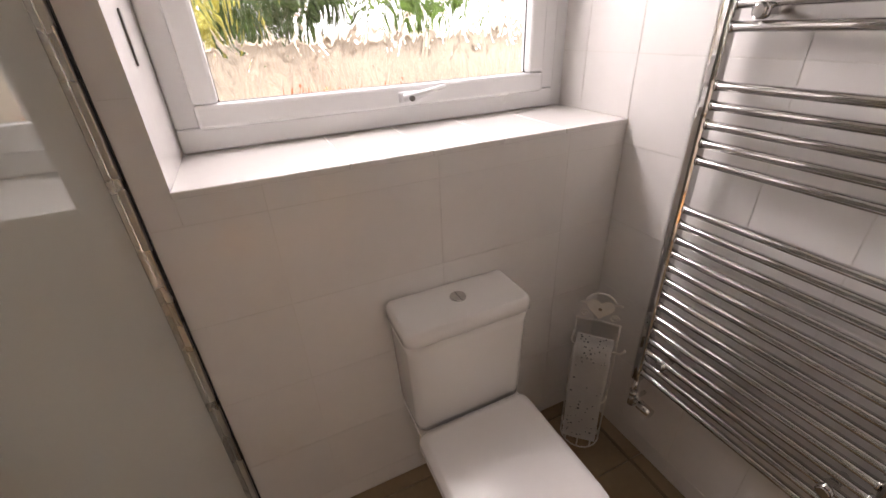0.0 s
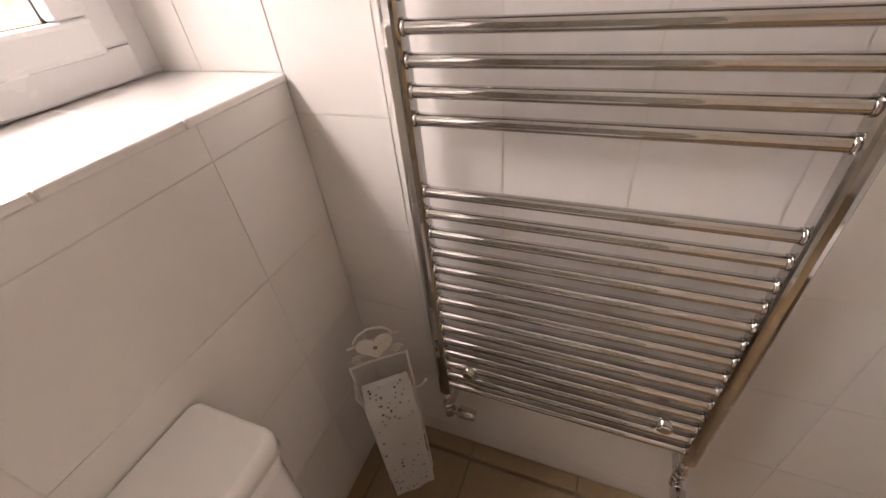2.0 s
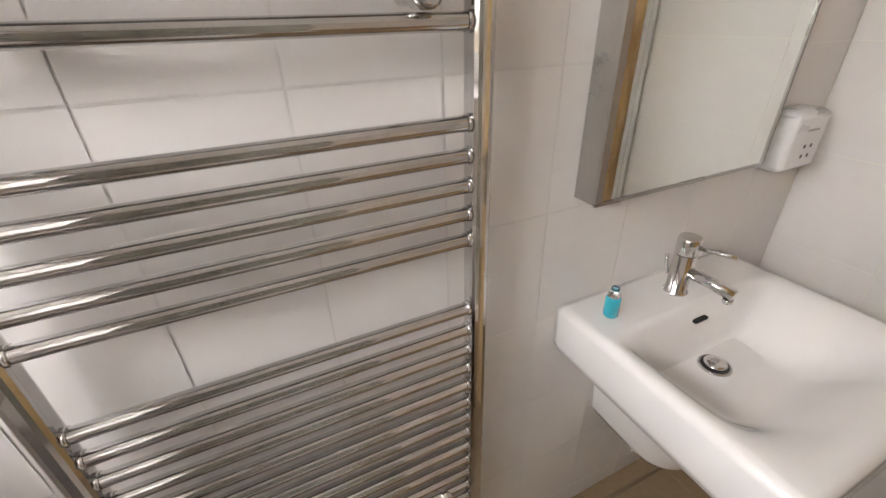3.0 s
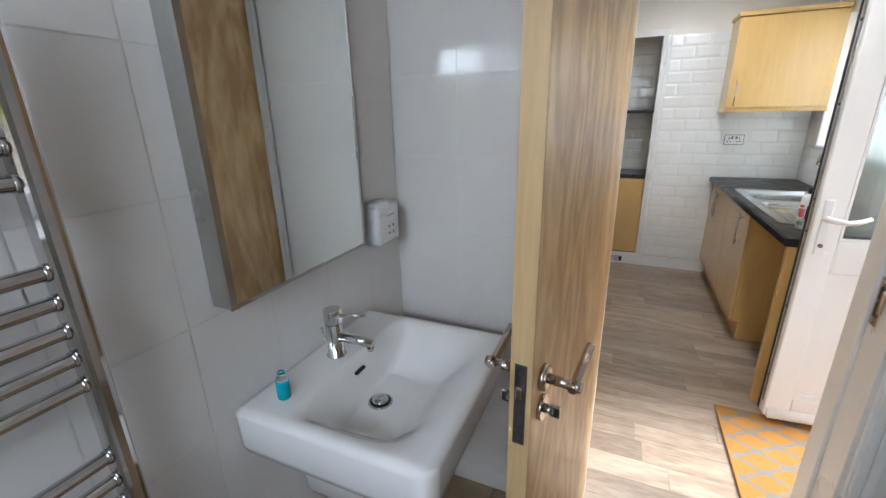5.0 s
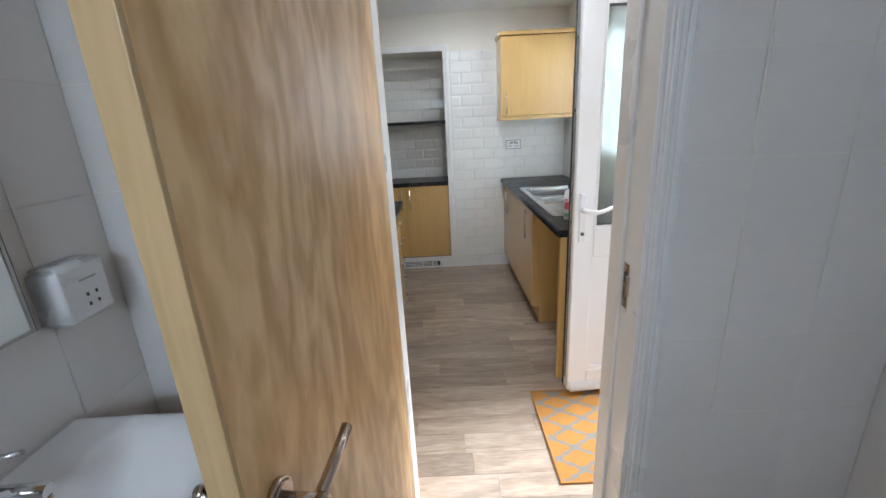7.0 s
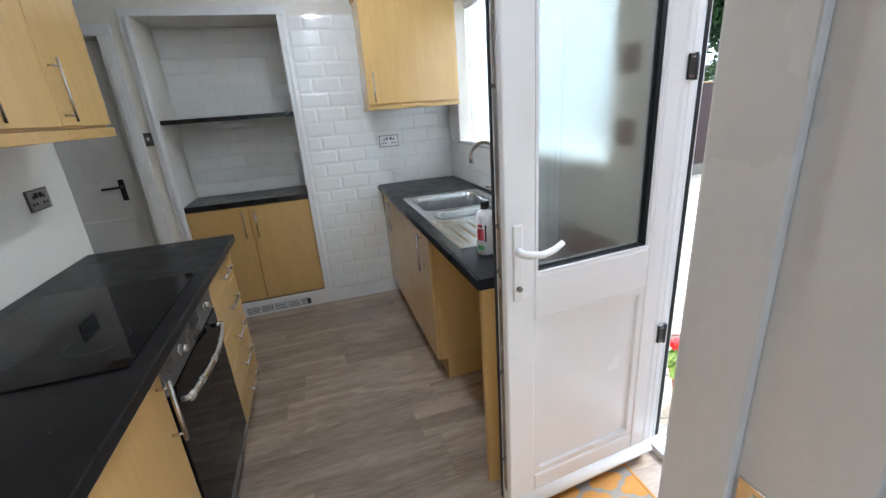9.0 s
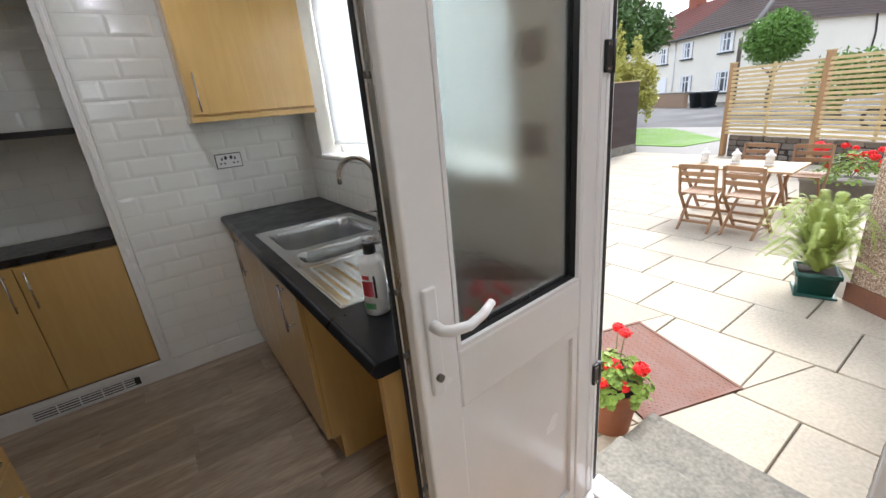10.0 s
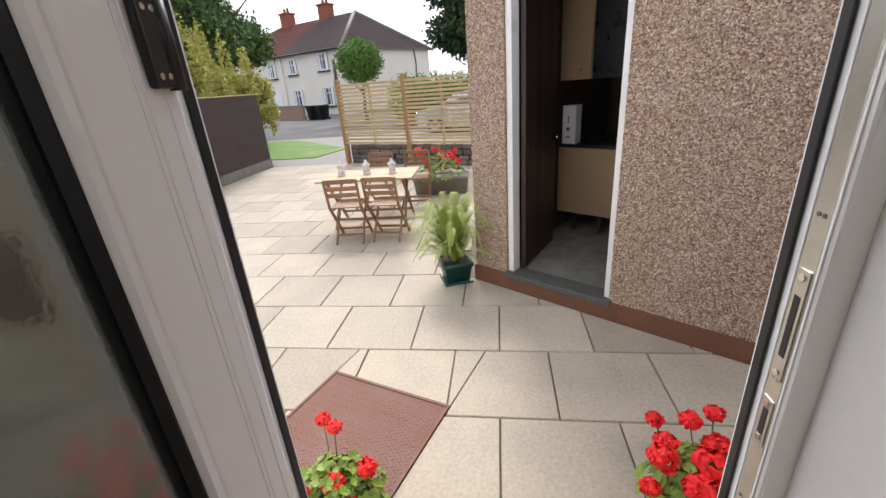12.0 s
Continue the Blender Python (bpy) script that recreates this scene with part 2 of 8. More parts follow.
# ---- large structure ----
# floors and ceilings
structure("floor_bathroom", B(BW - WT, BE + WT, BS - 0.06, BN + 0.3, -0.12, -0.012), M_TANGROUT, "tan tiled bathroom floor with brown grout", "floor")
structure("floor_kitchen", B(XO + 0.02, 1.9, AY - 0.1, BS - 0.0601, -0.12, -0.006), M_TANGROUT, "grey-brown wood-plank kitchen floor", "floor")
structure("ceiling_bathroom", B(BW - WT, BE + WT, BS, BN + 0.35, BC, BC + 0.1), M_CEIL, "plain white painted bathroom ceiling", "ceiling")
structure("ceiling_kitchen", B(XO, 1.9, AY - 0.1, KN, KC, KC + 0.1), M_CEIL, "plain white painted kitchen ceiling", "ceiling")


def wall_with_holes(bm, axis, a0, a1, f0, f1, z0, z1, holes):
    """A wall along x or y between two faces, with openings given as start, end, sill and head."""
    def put(p, q, u, v):
        if q - p > 1e-4 and v - u > 1e-4:
            box(bm, *((p, q, f0, f1) if axis == "x" else (f0, f1, p, q)), u, v)
    at = a0
    for h0, h1, s, t in sorted(holes):
        put(at, h0, z0, z1)
        put(h0, h1, z0, s)
        put(h0, h1, t, z1)
        at = h1
    put(at, a1, z0, z1)
    return bm


TB = 0.0016      # a tile stands this far off the backing
wall_n = structure("wall_bathroom_north", wall_with_holes(bmesh.new(), "x", BW, BE + TB, BN + TB, BN + 0.36, -0.12, BC, [(WX0 - TB, WX1 + TB, WZ0 - TB, WZ1)]), M_GROUT, "white tiled bathroom wall below the window", "wall")
wall_e = structure("wall_bathroom_east", B(BE + TB, BE + 0.2, BS - 0.05, BN + 0.36, -0.12, BC), M_GROUT, "white tiled bathroom wall with towel radiator", "wall")
wall_w = structure("wall_bathroom_west", B(BW - WT, BW - TB, BS - 0.05, BN + 0.36, -0.12, BC), M_GROUT, "white tiled shower wall", "wall")
wall_d = structure("wall_dividing", wall_with_holes(bmesh.new(), "x", BW - WT, BE + 0.2, KN, BS - TB, -0.12, KC, [(DX0 - 0.03, DX1 + 0.03, -0.12, DH + 0.03)]), M_PAINT, "painted partition wall tiled on the bathroom side", "wall")
wall_kw = structure("wall_kitchen_west", wall_with_holes(bmesh.new(), "y", AY - 0.1, KN + 0.0, XO, KW, -0.30, KC, [(XY0 - 0.03, XY1 + 0.03, -0.12, XZ1 + 0.03), (KWY0, KWY1, KWZ0, KWZ1)]), M_PAINT, "white painted outer wall of the kitchen", "wall")
wall_ks = structure("wall_kitchen_south", wall_with_holes(bmesh.new(), "x", KW, 1.9, AY, KS - 0.004, -0.12, KC, [(AX0 - 0.012, AX1 + 0.012, -0.12, AZ1 + 0.012), (1.02, 1.72, -0.12, 2.02)]), M_PAINT, "cream painted wall with an alcove and metro tiles", "wall")
structure("wall_alcove_back", B(KW, 1.9, AY - 0.1, AY, -0.12, KC), M_PAINT, "painted back wall of the alcove", "wall")
wall_ke = structure("wall_kitchen_east", B(KE, KE + 0.12, -3.15, KN, -0.12, KC), M_PAINT, "white painted wall behind the hob", "wall")
structure("wall_kitchen_nook", B(1.75, 1.9, KS, -3.15, -0.12, KC), M_PAINT, "plain painted wall beside the inner door", "wall")
structure("wall_kitchen_return", B(KE + 0.12, 1.9, -3.15, -3.05, -0.12, KC), M_PAINT, "plain painted return wall", "wall")
# overhang out of view, added to block high sky light from the window sill
structure("eaves", B(BW - 0.4, BE + 0.4, BN + 0.361, BN + 0.85, BC - 0.02, BC + 0.08, bevel=0.01), M_UPVC, "unseen white overhang added to keep sky light off the bathroom sill", "eaves")
# ground outside
structure("ground", B(-400, 200, -300, 300, -3.0, -0.335), M_EARTH, "dark sandy ground", "ground")

# ---- more materials ----
M_CERAMIC = material("white_glazed_ceramic", (0.84, 0.82, 0.80), 0.06, vary=0.012, scale=3, fine=20, bump=0.01, coat=0.5)
M_SEAT = material("white_toilet_seat_plastic", (0.82, 0.79, 0.77), 0.18, vary=0.015, scale=4, fine=40, bump=0.01)
M_CHROME = material("polished_chrome", (0.66, 0.655, 0.645), 0.05, 1.0, vary=0.04, scale=4, fine=30, bump=0.0)
M_RAIL = material("chrome_plated_rail", (0.60, 0.59, 0.58), 0.06, 1.0, vary=0.05, scale=3, fine=40, bump=0.01)
M_STEEL = material("brushed_steel", (0.62, 0.61, 0.59), 0.24, 1.0, vary=0.08, scale=5, fine=120, bump=0.03, stretch=(1, 6, 1))
M_GALV = material("dull_galvanised_steel", (0.55, 0.53, 0.47), 0.34, 0.9, vary=0.12, scale=7, fine=60, bump=0.02)
M_NICKEL = material("satin_nickel", (0.62, 0.53, 0.46), 0.16, 1.0, vary=0.05, scale=5, fine=60, bump=0.02)
M_BLACK = material("black_rubber", (0.012, 0.012, 0.013), 0.55, vary=0.2, scale=8, fine=60, bump=0.05)
M_DARKMETAL = material("dull_dark_metal", (0.16, 0.15, 0.14), 0.35, 0.8, vary=0.2, scale=9, fine=80, bump=0.05)
M_WIRE = material("cream_coated_wire", (0.74, 0.70, 0.64), 0.4, vary=0.05, scale=9, fine=60, bump=0.02)
M_PAPER = material("soft_white_paper", (0.82, 0.79, 0.76), 0.95, vary=0.03, scale=30, fine=220, bump=0.4)
M_CARD = material("brown_cardboard", (0.30, 0.23, 0.16), 0.9, vary=0.1, scale=20, fine=120, bump=0.2)
M_INK = material("dark_grey_print", (0.10, 0.10, 0.11), 0.8, vary=0.1, scale=30, fine=100, bump=0.0)
M_INK2 = material("pale_grey_print", (0.48, 0.46, 0.44), 0.8, vary=0.1, scale=30, fine=100, bump=0.0)
M_OAK = wood("oak_veneer", (0.80, 0.55, 0.27), (0.57, 0.33, 0.125), 0.34, axis=2, scale=2.3, coat=0.2, contrast=1.5, along=0.30, bands=26)
M_OAKEDGE = wood("pale_oak_lipping", (0.62, 0.44, 0.22), (0.50, 0.33, 0.15), 0.38, axis=2, scale=9, coat=0.1, contrast=0.6)
M_PLASTIC = material("white_moulded_plastic", (0.80, 0.80, 0.80), 0.3, vary=0.015, scale=6, fine=80, bump=0.02)
M_SOAP = material("turquoise_liquid_soap", (0.02, 0.42, 0.52), 0.15, vary=0.08, scale=18, fine=60, bump=0.0)
M_CLEAR = glass("clear_plastic", (0.95, 0.99, 1.0), 0.03, ior=1.35)
M_OBSCURE = glass("wavy_obscured_glass", (0.97, 1.0, 0.99), 0.04, wave=0.5, scale=13, stretch=(1.7, 1, 0.55))
M_SHOWER = glass("shower_glass", (0.80, 0.84, 0.80), 0.0)
M_MIRROR = material("silvered_mirror", (0.86, 0.89, 0.87), 0.012, 1.0, vary=0.004, scale=3, fine=10, bump=0.0)
M_ALU = material("grey_aluminium", (0.50, 0.49, 0.47), 0.28, 1.0, vary=0.05, scale=6, fine=90, bump=0.03)


# ---- bathroom: window, door and their trim ----
def window_frame(parent, axis, a0, a1, f0, f1, z0, z1, w, name="window_frame", bevel=0.006):
    """Four mitre-butted bars round an opening."""
    def put(bm, p, q, u, v):
        box(bm, *((p, q, f0, f1) if axis == "x" else (f0, f1, p, q)), u, v, bevel=bevel)
    bm = bmesh.new()
    put(bm, a0, a1, z0, z0 + w)
    put(bm, a0, a1, z1 - w, z1)
    put(bm, a0, a0 + w, z0 + w + 0.0003, z1 - w - 0.0003)
    put(bm, a1 - w, a1, z0 + w + 0.0003, z1 - w - 0.0003)
    return part(name, bm, M_UPVC, parent)


win = thing("window_1", "white upvc window with wavy obscured glass above a tiled sill", "window", (0.32, WY, WZ0), kind="structure")
window_frame(win, "x", WX0, 0.90, WY, WY + 0.07, WZ0 + 0.002, WZ1, 0.062)
part("frame_infill", B(0.90, WX1 + 0.006, WY + 0.01, WY + 0.07, WZ0 + 0.002, WZ1), M_UPVC, win)
sash = window_frame(win, "x", WX0 + 0.055, 0.845, WY - 0.018, WY + 0.04, WZ0 + 0.058, WZ1 - 0.055, 0.062, "sash", 0.01)
part("gasket", wall_with_holes(bmesh.new(), "x", WX0 + 0.112, 0.788, WY + 0.012, WY + 0.02, WZ0 + 0.115, WZ1 - 0.112, [(WX0 + 0.118, 0.782, WZ0 + 0.121, WZ1 - 0.118)]), M_BLACK, win)
pane = part("pane", B(WX0 + 0.114, 0.786, WY + 0.014, WY + 0.020, WZ0 + 0.117, WZ1 - 0.114), M_OBSCURE, win, "wavy obscured glass")
pane.visible_shadow = False
h = bmesh.new()
tube(h, [(0.33, WY - 0.03, 1.262), (0.35, WY - 0.045, 1.266), (0.40, WY - 0.05, 1.275), (0.46, WY - 0.042, 1.287)], 0.008, 8, [0.012, 0.012, 0.009, 0.005])
box(h, 0.315, 0.375, WY - 0.032, WY - 0.016, 1.247, 1.279, bevel=0.006)
part("window_handle", h, M_PLASTIC, win, "white cockspur handle")
part("handle_screw", rod(bmesh.new(), (0.345, WY - 0.05, 1.262), (0.345, WY - 0.062, 1.262), 0.008), M_DARKMETAL, win)
# dark strip laid on the reveal in place of a small dark groove
part("reveal_slot", B(WX0 + 0.0, WX0 + 0.004, 1.07, 1.082, 1.40, 1.50, bevel=0.0015), M_DARKMETAL, win, "narrow dark strip standing in for a groove in the reveal")
sill = tagged(part("window_sill", B(WX0 - 0.004, 0.082, BN - 0.003, WY + 0.004, WZ0 - 0.016, WZ0, bevel=0.004), M_TILE), "glossy white tiled window sill", "window sill", "", "structure")
for a, c in ((0.0845, 0.291), (0.2935, 0.500), (0.5025, 0.709), (0.7115, WX1 + 0.004)):
    BASE[sill] = Matrix.Identity(4)
    part("sill_tile", B(a, c, BN - 0.003, WY + 0.004, WZ0 - 0.016, WZ0, bevel=0.004), M_TILE, sill)
structure("window_reveal", B(WX0 - 0.012, WX0 - 0.001, BN + TB, WY + 0.06, WZ0, WZ1), M_TILE, "white tiled window reveal", "trim")

# doorway lining and architraves
lin = bmesh.new()
for x0, x1 in ((DX0 - 0.028, DX0), (DX1, DX1 + 0.028)):
    box(lin, x0, x1, KN - 0.006, BS + 0.006, -0.01, DH, bevel=0.003)
box(lin, DX0 - 0.028, DX1 + 0.028, KN - 0.006, BS + 0.006, DH, DH + 0.028, bevel=0.003)
lining = structure("door_lining", lin, M_GLOSS, "white gloss painted door lining", "door frame")
BASE[lining] = Matrix.Identity(4)
st = bmesh.new()
box(st, DX0, DX0 + 0.012, KN + 0.004, BS - 0.098, 0, DH - 0.0005, bevel=0.003)
box(st, DX1 - 0.012, DX1, KN + 0.004, BS - 0.055, 0, DH - 0.0005, bevel=0.003)
part("door_stop", st, M_GLOSS, lining)


def architrave(name, y0, y1):
    """A moulded surround: a flat board with two raised beads."""
    bm = bmesh.new()
    s = 1 if y1 > y0 else -1
    for xa, xb in ((DX0 - 0.074, DX0 - 0.012), (DX1 + 0.012, DX1 + 0.074)):
        lo, hi = min(y0, y1), max(y0, y1)
        box(bm, xa, xb, lo, hi, -0.01, DH + 0.07, bevel=0.003)
        inner = xb if xa < DX0 else xa
        for off, w, t in ((0.008, 0.014, 0.006), (0.034, 0.018, 0.009)):
            c = inner - off - w if xa < DX0 else inner + off
            ya, yb = (hi, hi + t) if s > 0 else (lo - t, lo)
            box(bm, c, c + w, ya, yb, -0.008, DH + 0.02, bevel=0.0035)
    box(bm, DX0 - 0.012, DX1 + 0.012, min(y0, y1), max(y0, y1), DH + 0.012, DH + 0.07, bevel=0.003)
    return structure(name, bm, M_GLOSS, "white gloss moulded architrave round the doorway", "trim")


architrave("trim_bathroom_side", BS + 0.0065, BS + 0.018)
architrave("trim_kitchen_side", KN - 0.0065, KN - 0.018)
sp = bmesh.new()
box(sp, DX0 + 0.0005, DX0 + 0.0028, -1.034, -0.999, 0.925, 1.062, bevel=0.0008)
box(sp, DX0 + 0.0005, DX0 + 0.010, -1.002, -0.990, 0.965, 1.03, bevel=0.003)
strike = tagged(part("strike_plate", sp, M_NICKEL), "brass-toned strike plate screwed to the door lining", "strike plate")
BASE[strike] = Matrix.Identity(4)
part("keep_hole", B(DX0 + 0.003, DX0 + 0.0036, -1.025, -1.007, 0.998, 1.035), M_BLACK, strike)
part("keep_hole", B(DX0 + 0.003, DX0 + 0.0036, -1.025, -1.007, 0.950, 0.992), M_BLACK, strike)
for z in (0.936, 1.050):
    part("screw", rod(bmesh.new(), (DX0 + 0.0025, -1.016, z), (DX0 + 0.0036, -1.016, z), 0.004, 8), M_STEEL, strike)

# the oak door, standing open into the bathroom
DOOR_AT, DOOR_TURN, DL = (0.203, -0.985, 0.008), 82.6, 0.742
door = thing("door_1", "oak veneered flush door standing open, with nickel lever handles", "door", DOOR_AT, turn=DOOR_TURN, kind="structure")


def leaf(name, x0, x1, y0, y1, z0, z1, mat, parent, bevel=0.002, label=""):
    return part(name, B(x0, x1, y0, y1, z0, z1, bevel=bevel), mat, parent, label, local=True)


leaf("leaf", 0.0, DL - 0.008, -0.040, 0.0, 0.0, 1.98, M_OAK, door)
leaf("edge_lipping", DL - 0.0078, DL, -0.0402, 0.0002, 0.0, 1.98, M_OAKEDGE, door, 0.001, "pale oak lipping")
plate = leaf("lock_plate", DL, DL + 0.002, -0.031, -0.009, 0.905, 1.072, M_DARKMETAL, door, 0.0008, "tarnished metal lock faceplate")
part("latch_bolt", B(DL + 0.002, DL + 0.011, -0.026, -0.014, 1.005, 1.03, bevel=0.003), M_NICKEL, plate, local=True)
for z in (0.92, 0.95, 1.055):
    part("screw", rod(bmesh.new(), (DL + 0.0018, -0.02, z), (DL + 0.0032, -0.02, z), 0.0042, 8), M_STEEL, plate, local=True)


def lever_handle(parent, s):
    """A round rose, a neck with a ball end and a straight bar, and a smaller rose with a turn below. s: side of the leaf."""
    y = 0.0 if s > 0 else -0.040
    x, z = DL - 0.058, 1.02
    hd = bmesh.new()
    rod(hd, (x, y + s * 0.0005, z), (x, y + s * 0.010, z), 0.026, 24)
    rod(hd, (x, y + s * 0.010, z), (x, y + s * 0.013, z), 0.024, 24, 0.020)
    rose = part("rose", hd, M_NICKEL, parent, local=True)
    lv = bmesh.new()
    rod(lv, (x, y + s * 0.013, z), (x, y + s * 0.062, z), 0.0095, 16)
    rod(lv, (x, y + s * 0.058, z), (x, y + s * 0.072, z), 0.0125, 16, 0.0095)
    tube(lv, [(x + 0.012, y + s * 0.058, z - 0.003), (x, y + s * 0.058, z), (x - 0.05, y + s * 0.060, z + 0.011), (x - 0.105, y + s * 0.062, z + 0.027)], 0.0085, 14)
    part("lever", lv, M_NICKEL, rose, local=True)
    tr = bmesh.new()
    rod(tr, (x, y + s * 0.0005, z - 0.066), (x, y + s * 0.009, z - 0.066), 0.025, 24)
    r2 = part("lock_rose", tr, M_NICKEL, parent, local=True)
    tk = bmesh.new()
    rod(tk, (x, y + s * 0.009, z - 0.066), (x, y + s * 0.026, z - 0.066), 0.009, 14)
    box(tk, x - 0.005, x + 0.005, min(y + s * 0.02, y + s * 0.038), max(y + s * 0.02, y + s * 0.038), z - 0.078, z - 0.054, bevel=0.002)
    part("thumb_turn", tk, M_CHROME, r2, local=True)


lever_handle(door, 1)
lever_handle(door, -1)
for z in (0.2, 1.0, 1.75):
    part("hinge", rod(bmesh.new(), (-0.004, -0.044, z), (-0.004, -0.044, z + 0.08), 0.007, 10), M_STEEL, door, local=True)


# ---- bathroom: things ----
def towel_radiator():
    x, ya, yb = 0.882, 0.668, 0.086
    r = thing("towel_radiator", "tall ladder towel radiator in polished chrome fixed to the tiled wall", "radiator", (x, 0.38, 0.25))
    for y, s in ((ya, 1), (yb, -1)):
        bm = bmesh.new()
        box(bm, x - 0.019, x + 0.019, y - 0.016, y + 0.016, 0.368, 1.64, bevel=0.011, seg=3)
        rail = part("upright", bm, M_RAIL, r)
        v = bmesh.new()
        rod(v, (x, y, 0.368), (x, y, 0.30), 0.011, 12)
        rod(v, (x, y, 0.315), (x, y, 0.296), 0.016, 6)
        rod(v, (x, y, 0.30), (x, y, 0.252), 0.0135, 14)
        rod(v, (x + 0.0, y, 0.275), (0.944, y, 0.275), 0.008, 10)
        valve = part("valve", v, M_CHROME, r)
        k = bmesh.new()
        # the far knob lies along the wall, the near one points into the room
        kd = Vector((0, -1, 0)) if y == max(ya, yb) else Vector((-1, 0, 0))
        kc = Vector((x, y, 0.278))
        rod(k, kc + kd * 0.012, kc + kd * 0.030, 0.011, 12)
        rod(k, kc + kd * 0.030, kc + kd * 0.078, 0.0175, 18, 0.0155)
        part("valve_knob", k, M_CHROME, valve)
    zs = [0.415 + 0.0448 * i for i in range(14)] + [1.128 + 0.0435 * i for i in range(5)] + [1.42 + 0.0435 * i for i in range(5)]
    for i, z in enumerate(zs):
        bm = bmesh.new()
        rod(bm, (x - 0.004, yb + 0.0155, z), (x - 0.004, ya - 0.0155, z), 0.0108, 14, caps=False)
        for y, s in ((yb + 0.0155, 1), (ya - 0.0155, -1)):
            rod(bm, (x - 0.004, y, z), (x - 0.004, y + s * 0.006, z), 0.0128, 12)
        part("bar", bm, M_RAIL, r)
    for z in (0.50, 1.448):
        for y in (ya - 0.075, yb + 0.075):
            bm = bmesh.new()
            rod(bm, (0.944, y, z), (x + 0.01, y, z), 0.011, 12)
            rod(bm, (x + 0.012, y, z), (x - 0.024, y, z), 0.016, 18)
            rod(bm, (x - 0.024, y, z), (x - 0.028, y, z), 0.016, 18, 0.011)
            part("wall_bracket", bm, M_CHROME, r)


towel_radiator()


def rounded_outline(x0, x1, y0, y1, rf, rb, n=7):
    """A plan with big round corners at the front (low y) and small ones at the back."""
    pts = []
    for cx, cy, r, a in ((x1 - rb, y1 - rb, rb, 0), (x0 + rb, y1 - rb, rb, 90), (x0 + rf, y0 + rf, rf, 180), (x1 - rf, y0 + rf, rf, 270)):
        for i in range(n + 1):
            t = radians(a + 90 * i / n)
            pts.append((cx + r * math.cos(t), cy + r * math.sin(t)))
    return pts


def loft(bm, rows, cap0=True, cap1=True):
    """Skins closed outlines given as lists of points."""
    rings = [[bm.verts.new(p) for p in row] for row in rows]
    for a, b in zip(rings, rings[1:]):
        bridge(bm, a, b)
    if cap0:
        bm.faces.new(rings[0][::-1])
    if cap1:
        bm.faces.new(rings[-1])
    return bm


def plan_row(o, z):
    return [(x, y, z) for x, y in o]


def toilet():
    t = thing("toilet", "white close-coupled toilet with closed lid and dual-flush button", "toilet", (0.31, 0.62, 0))
    x0, x1, y0, y1 = 0.122, 0.498, 0.772, 0.940
    body = bmesh.new()
    loft(body, [plan_row(rounded_outline(x0 + i, x1 - i, y0 + i * 0.5, y1, 0.03, 0.012), z) for i, z in ((0.014, 0.4005), (0.013, 0.42), (0.004, 0.69), (0.002, 0.724))])
    part("cistern", body, M_CERAMIC, t)
    lid = bmesh.new()
    loft(lid, [plan_row(rounded_outline(x0 + i, x1 - i, y0 + i, y1 + 0.002, 0.03, 0.012), z) for i, z in ((0.0, 0.7275), (-0.005, 0.731), (-0.004, 0.760), (0.0, 0.768), (0.006, 0.772))])
    lid = part("cistern_lid", lid, M_CERAMIC, t)
    bt = bmesh.new()
    rod(bt, (0.313, 0.868, 0.772), (0.313, 0.868, 0.777), 0.024, 28, 0.0225)
    bt = part("flush_button", bt, M_CHROME, lid, "round chrome dual-flush button")
    part("button_split", B(0.3122, 0.314, 0.847, 0.889, 0.7768, 0.7775), M_DARKMETAL, bt)
    pan = bmesh.new()
    outl = lambda i, f: rounded_outline(x0 + 0.012 + i, x1 - 0.022 - i, f, 0.938, 0.15, 0.03)
    loft(pan, [plan_row(outl(i, f), z) for i, f, z in ((0.085, 0.42, 0.0), (0.085, 0.42, 0.03), (0.075, 0.39, 0.15), (0.03, 0.32, 0.30), (0.004, 0.286, 0.365), (0.0, 0.278, 0.385), (0.0, 0.278, 0.3985))])
    part("pan", pan, M_CERAMIC, t)
    seat = bmesh.new()
    so = lambda i: rounded_outline(0.114 + i, 0.474 - i, 0.268 + i, 0.752 - i, 0.150, 0.03, 9)
    loft(seat, [plan_row(so(i), z) for i, z in ((0.006, 0.3995), (0.0, 0.404), (0.0, 0.414), (0.004, 0.418))])
    part("seat", seat, M_SEAT, t)
    cover = bmesh.new()
    loft(cover, [plan_row(so(i), z) for i, z in ((0.004, 0.4185), (0.0, 0.422), (0.0, 0.431), (0.005, 0.437), (0.02, 0.4405))])
    part("seat_lid", cover, M_SEAT, t)
    for x in (0.19, 0.405):
        part("hinge", rod(bmesh.new(), (x - 0.03, 0.759, 0.412), (x + 0.03, 0.759, 0.412), 0.0075, 12), M_SEAT, t)


toilet()


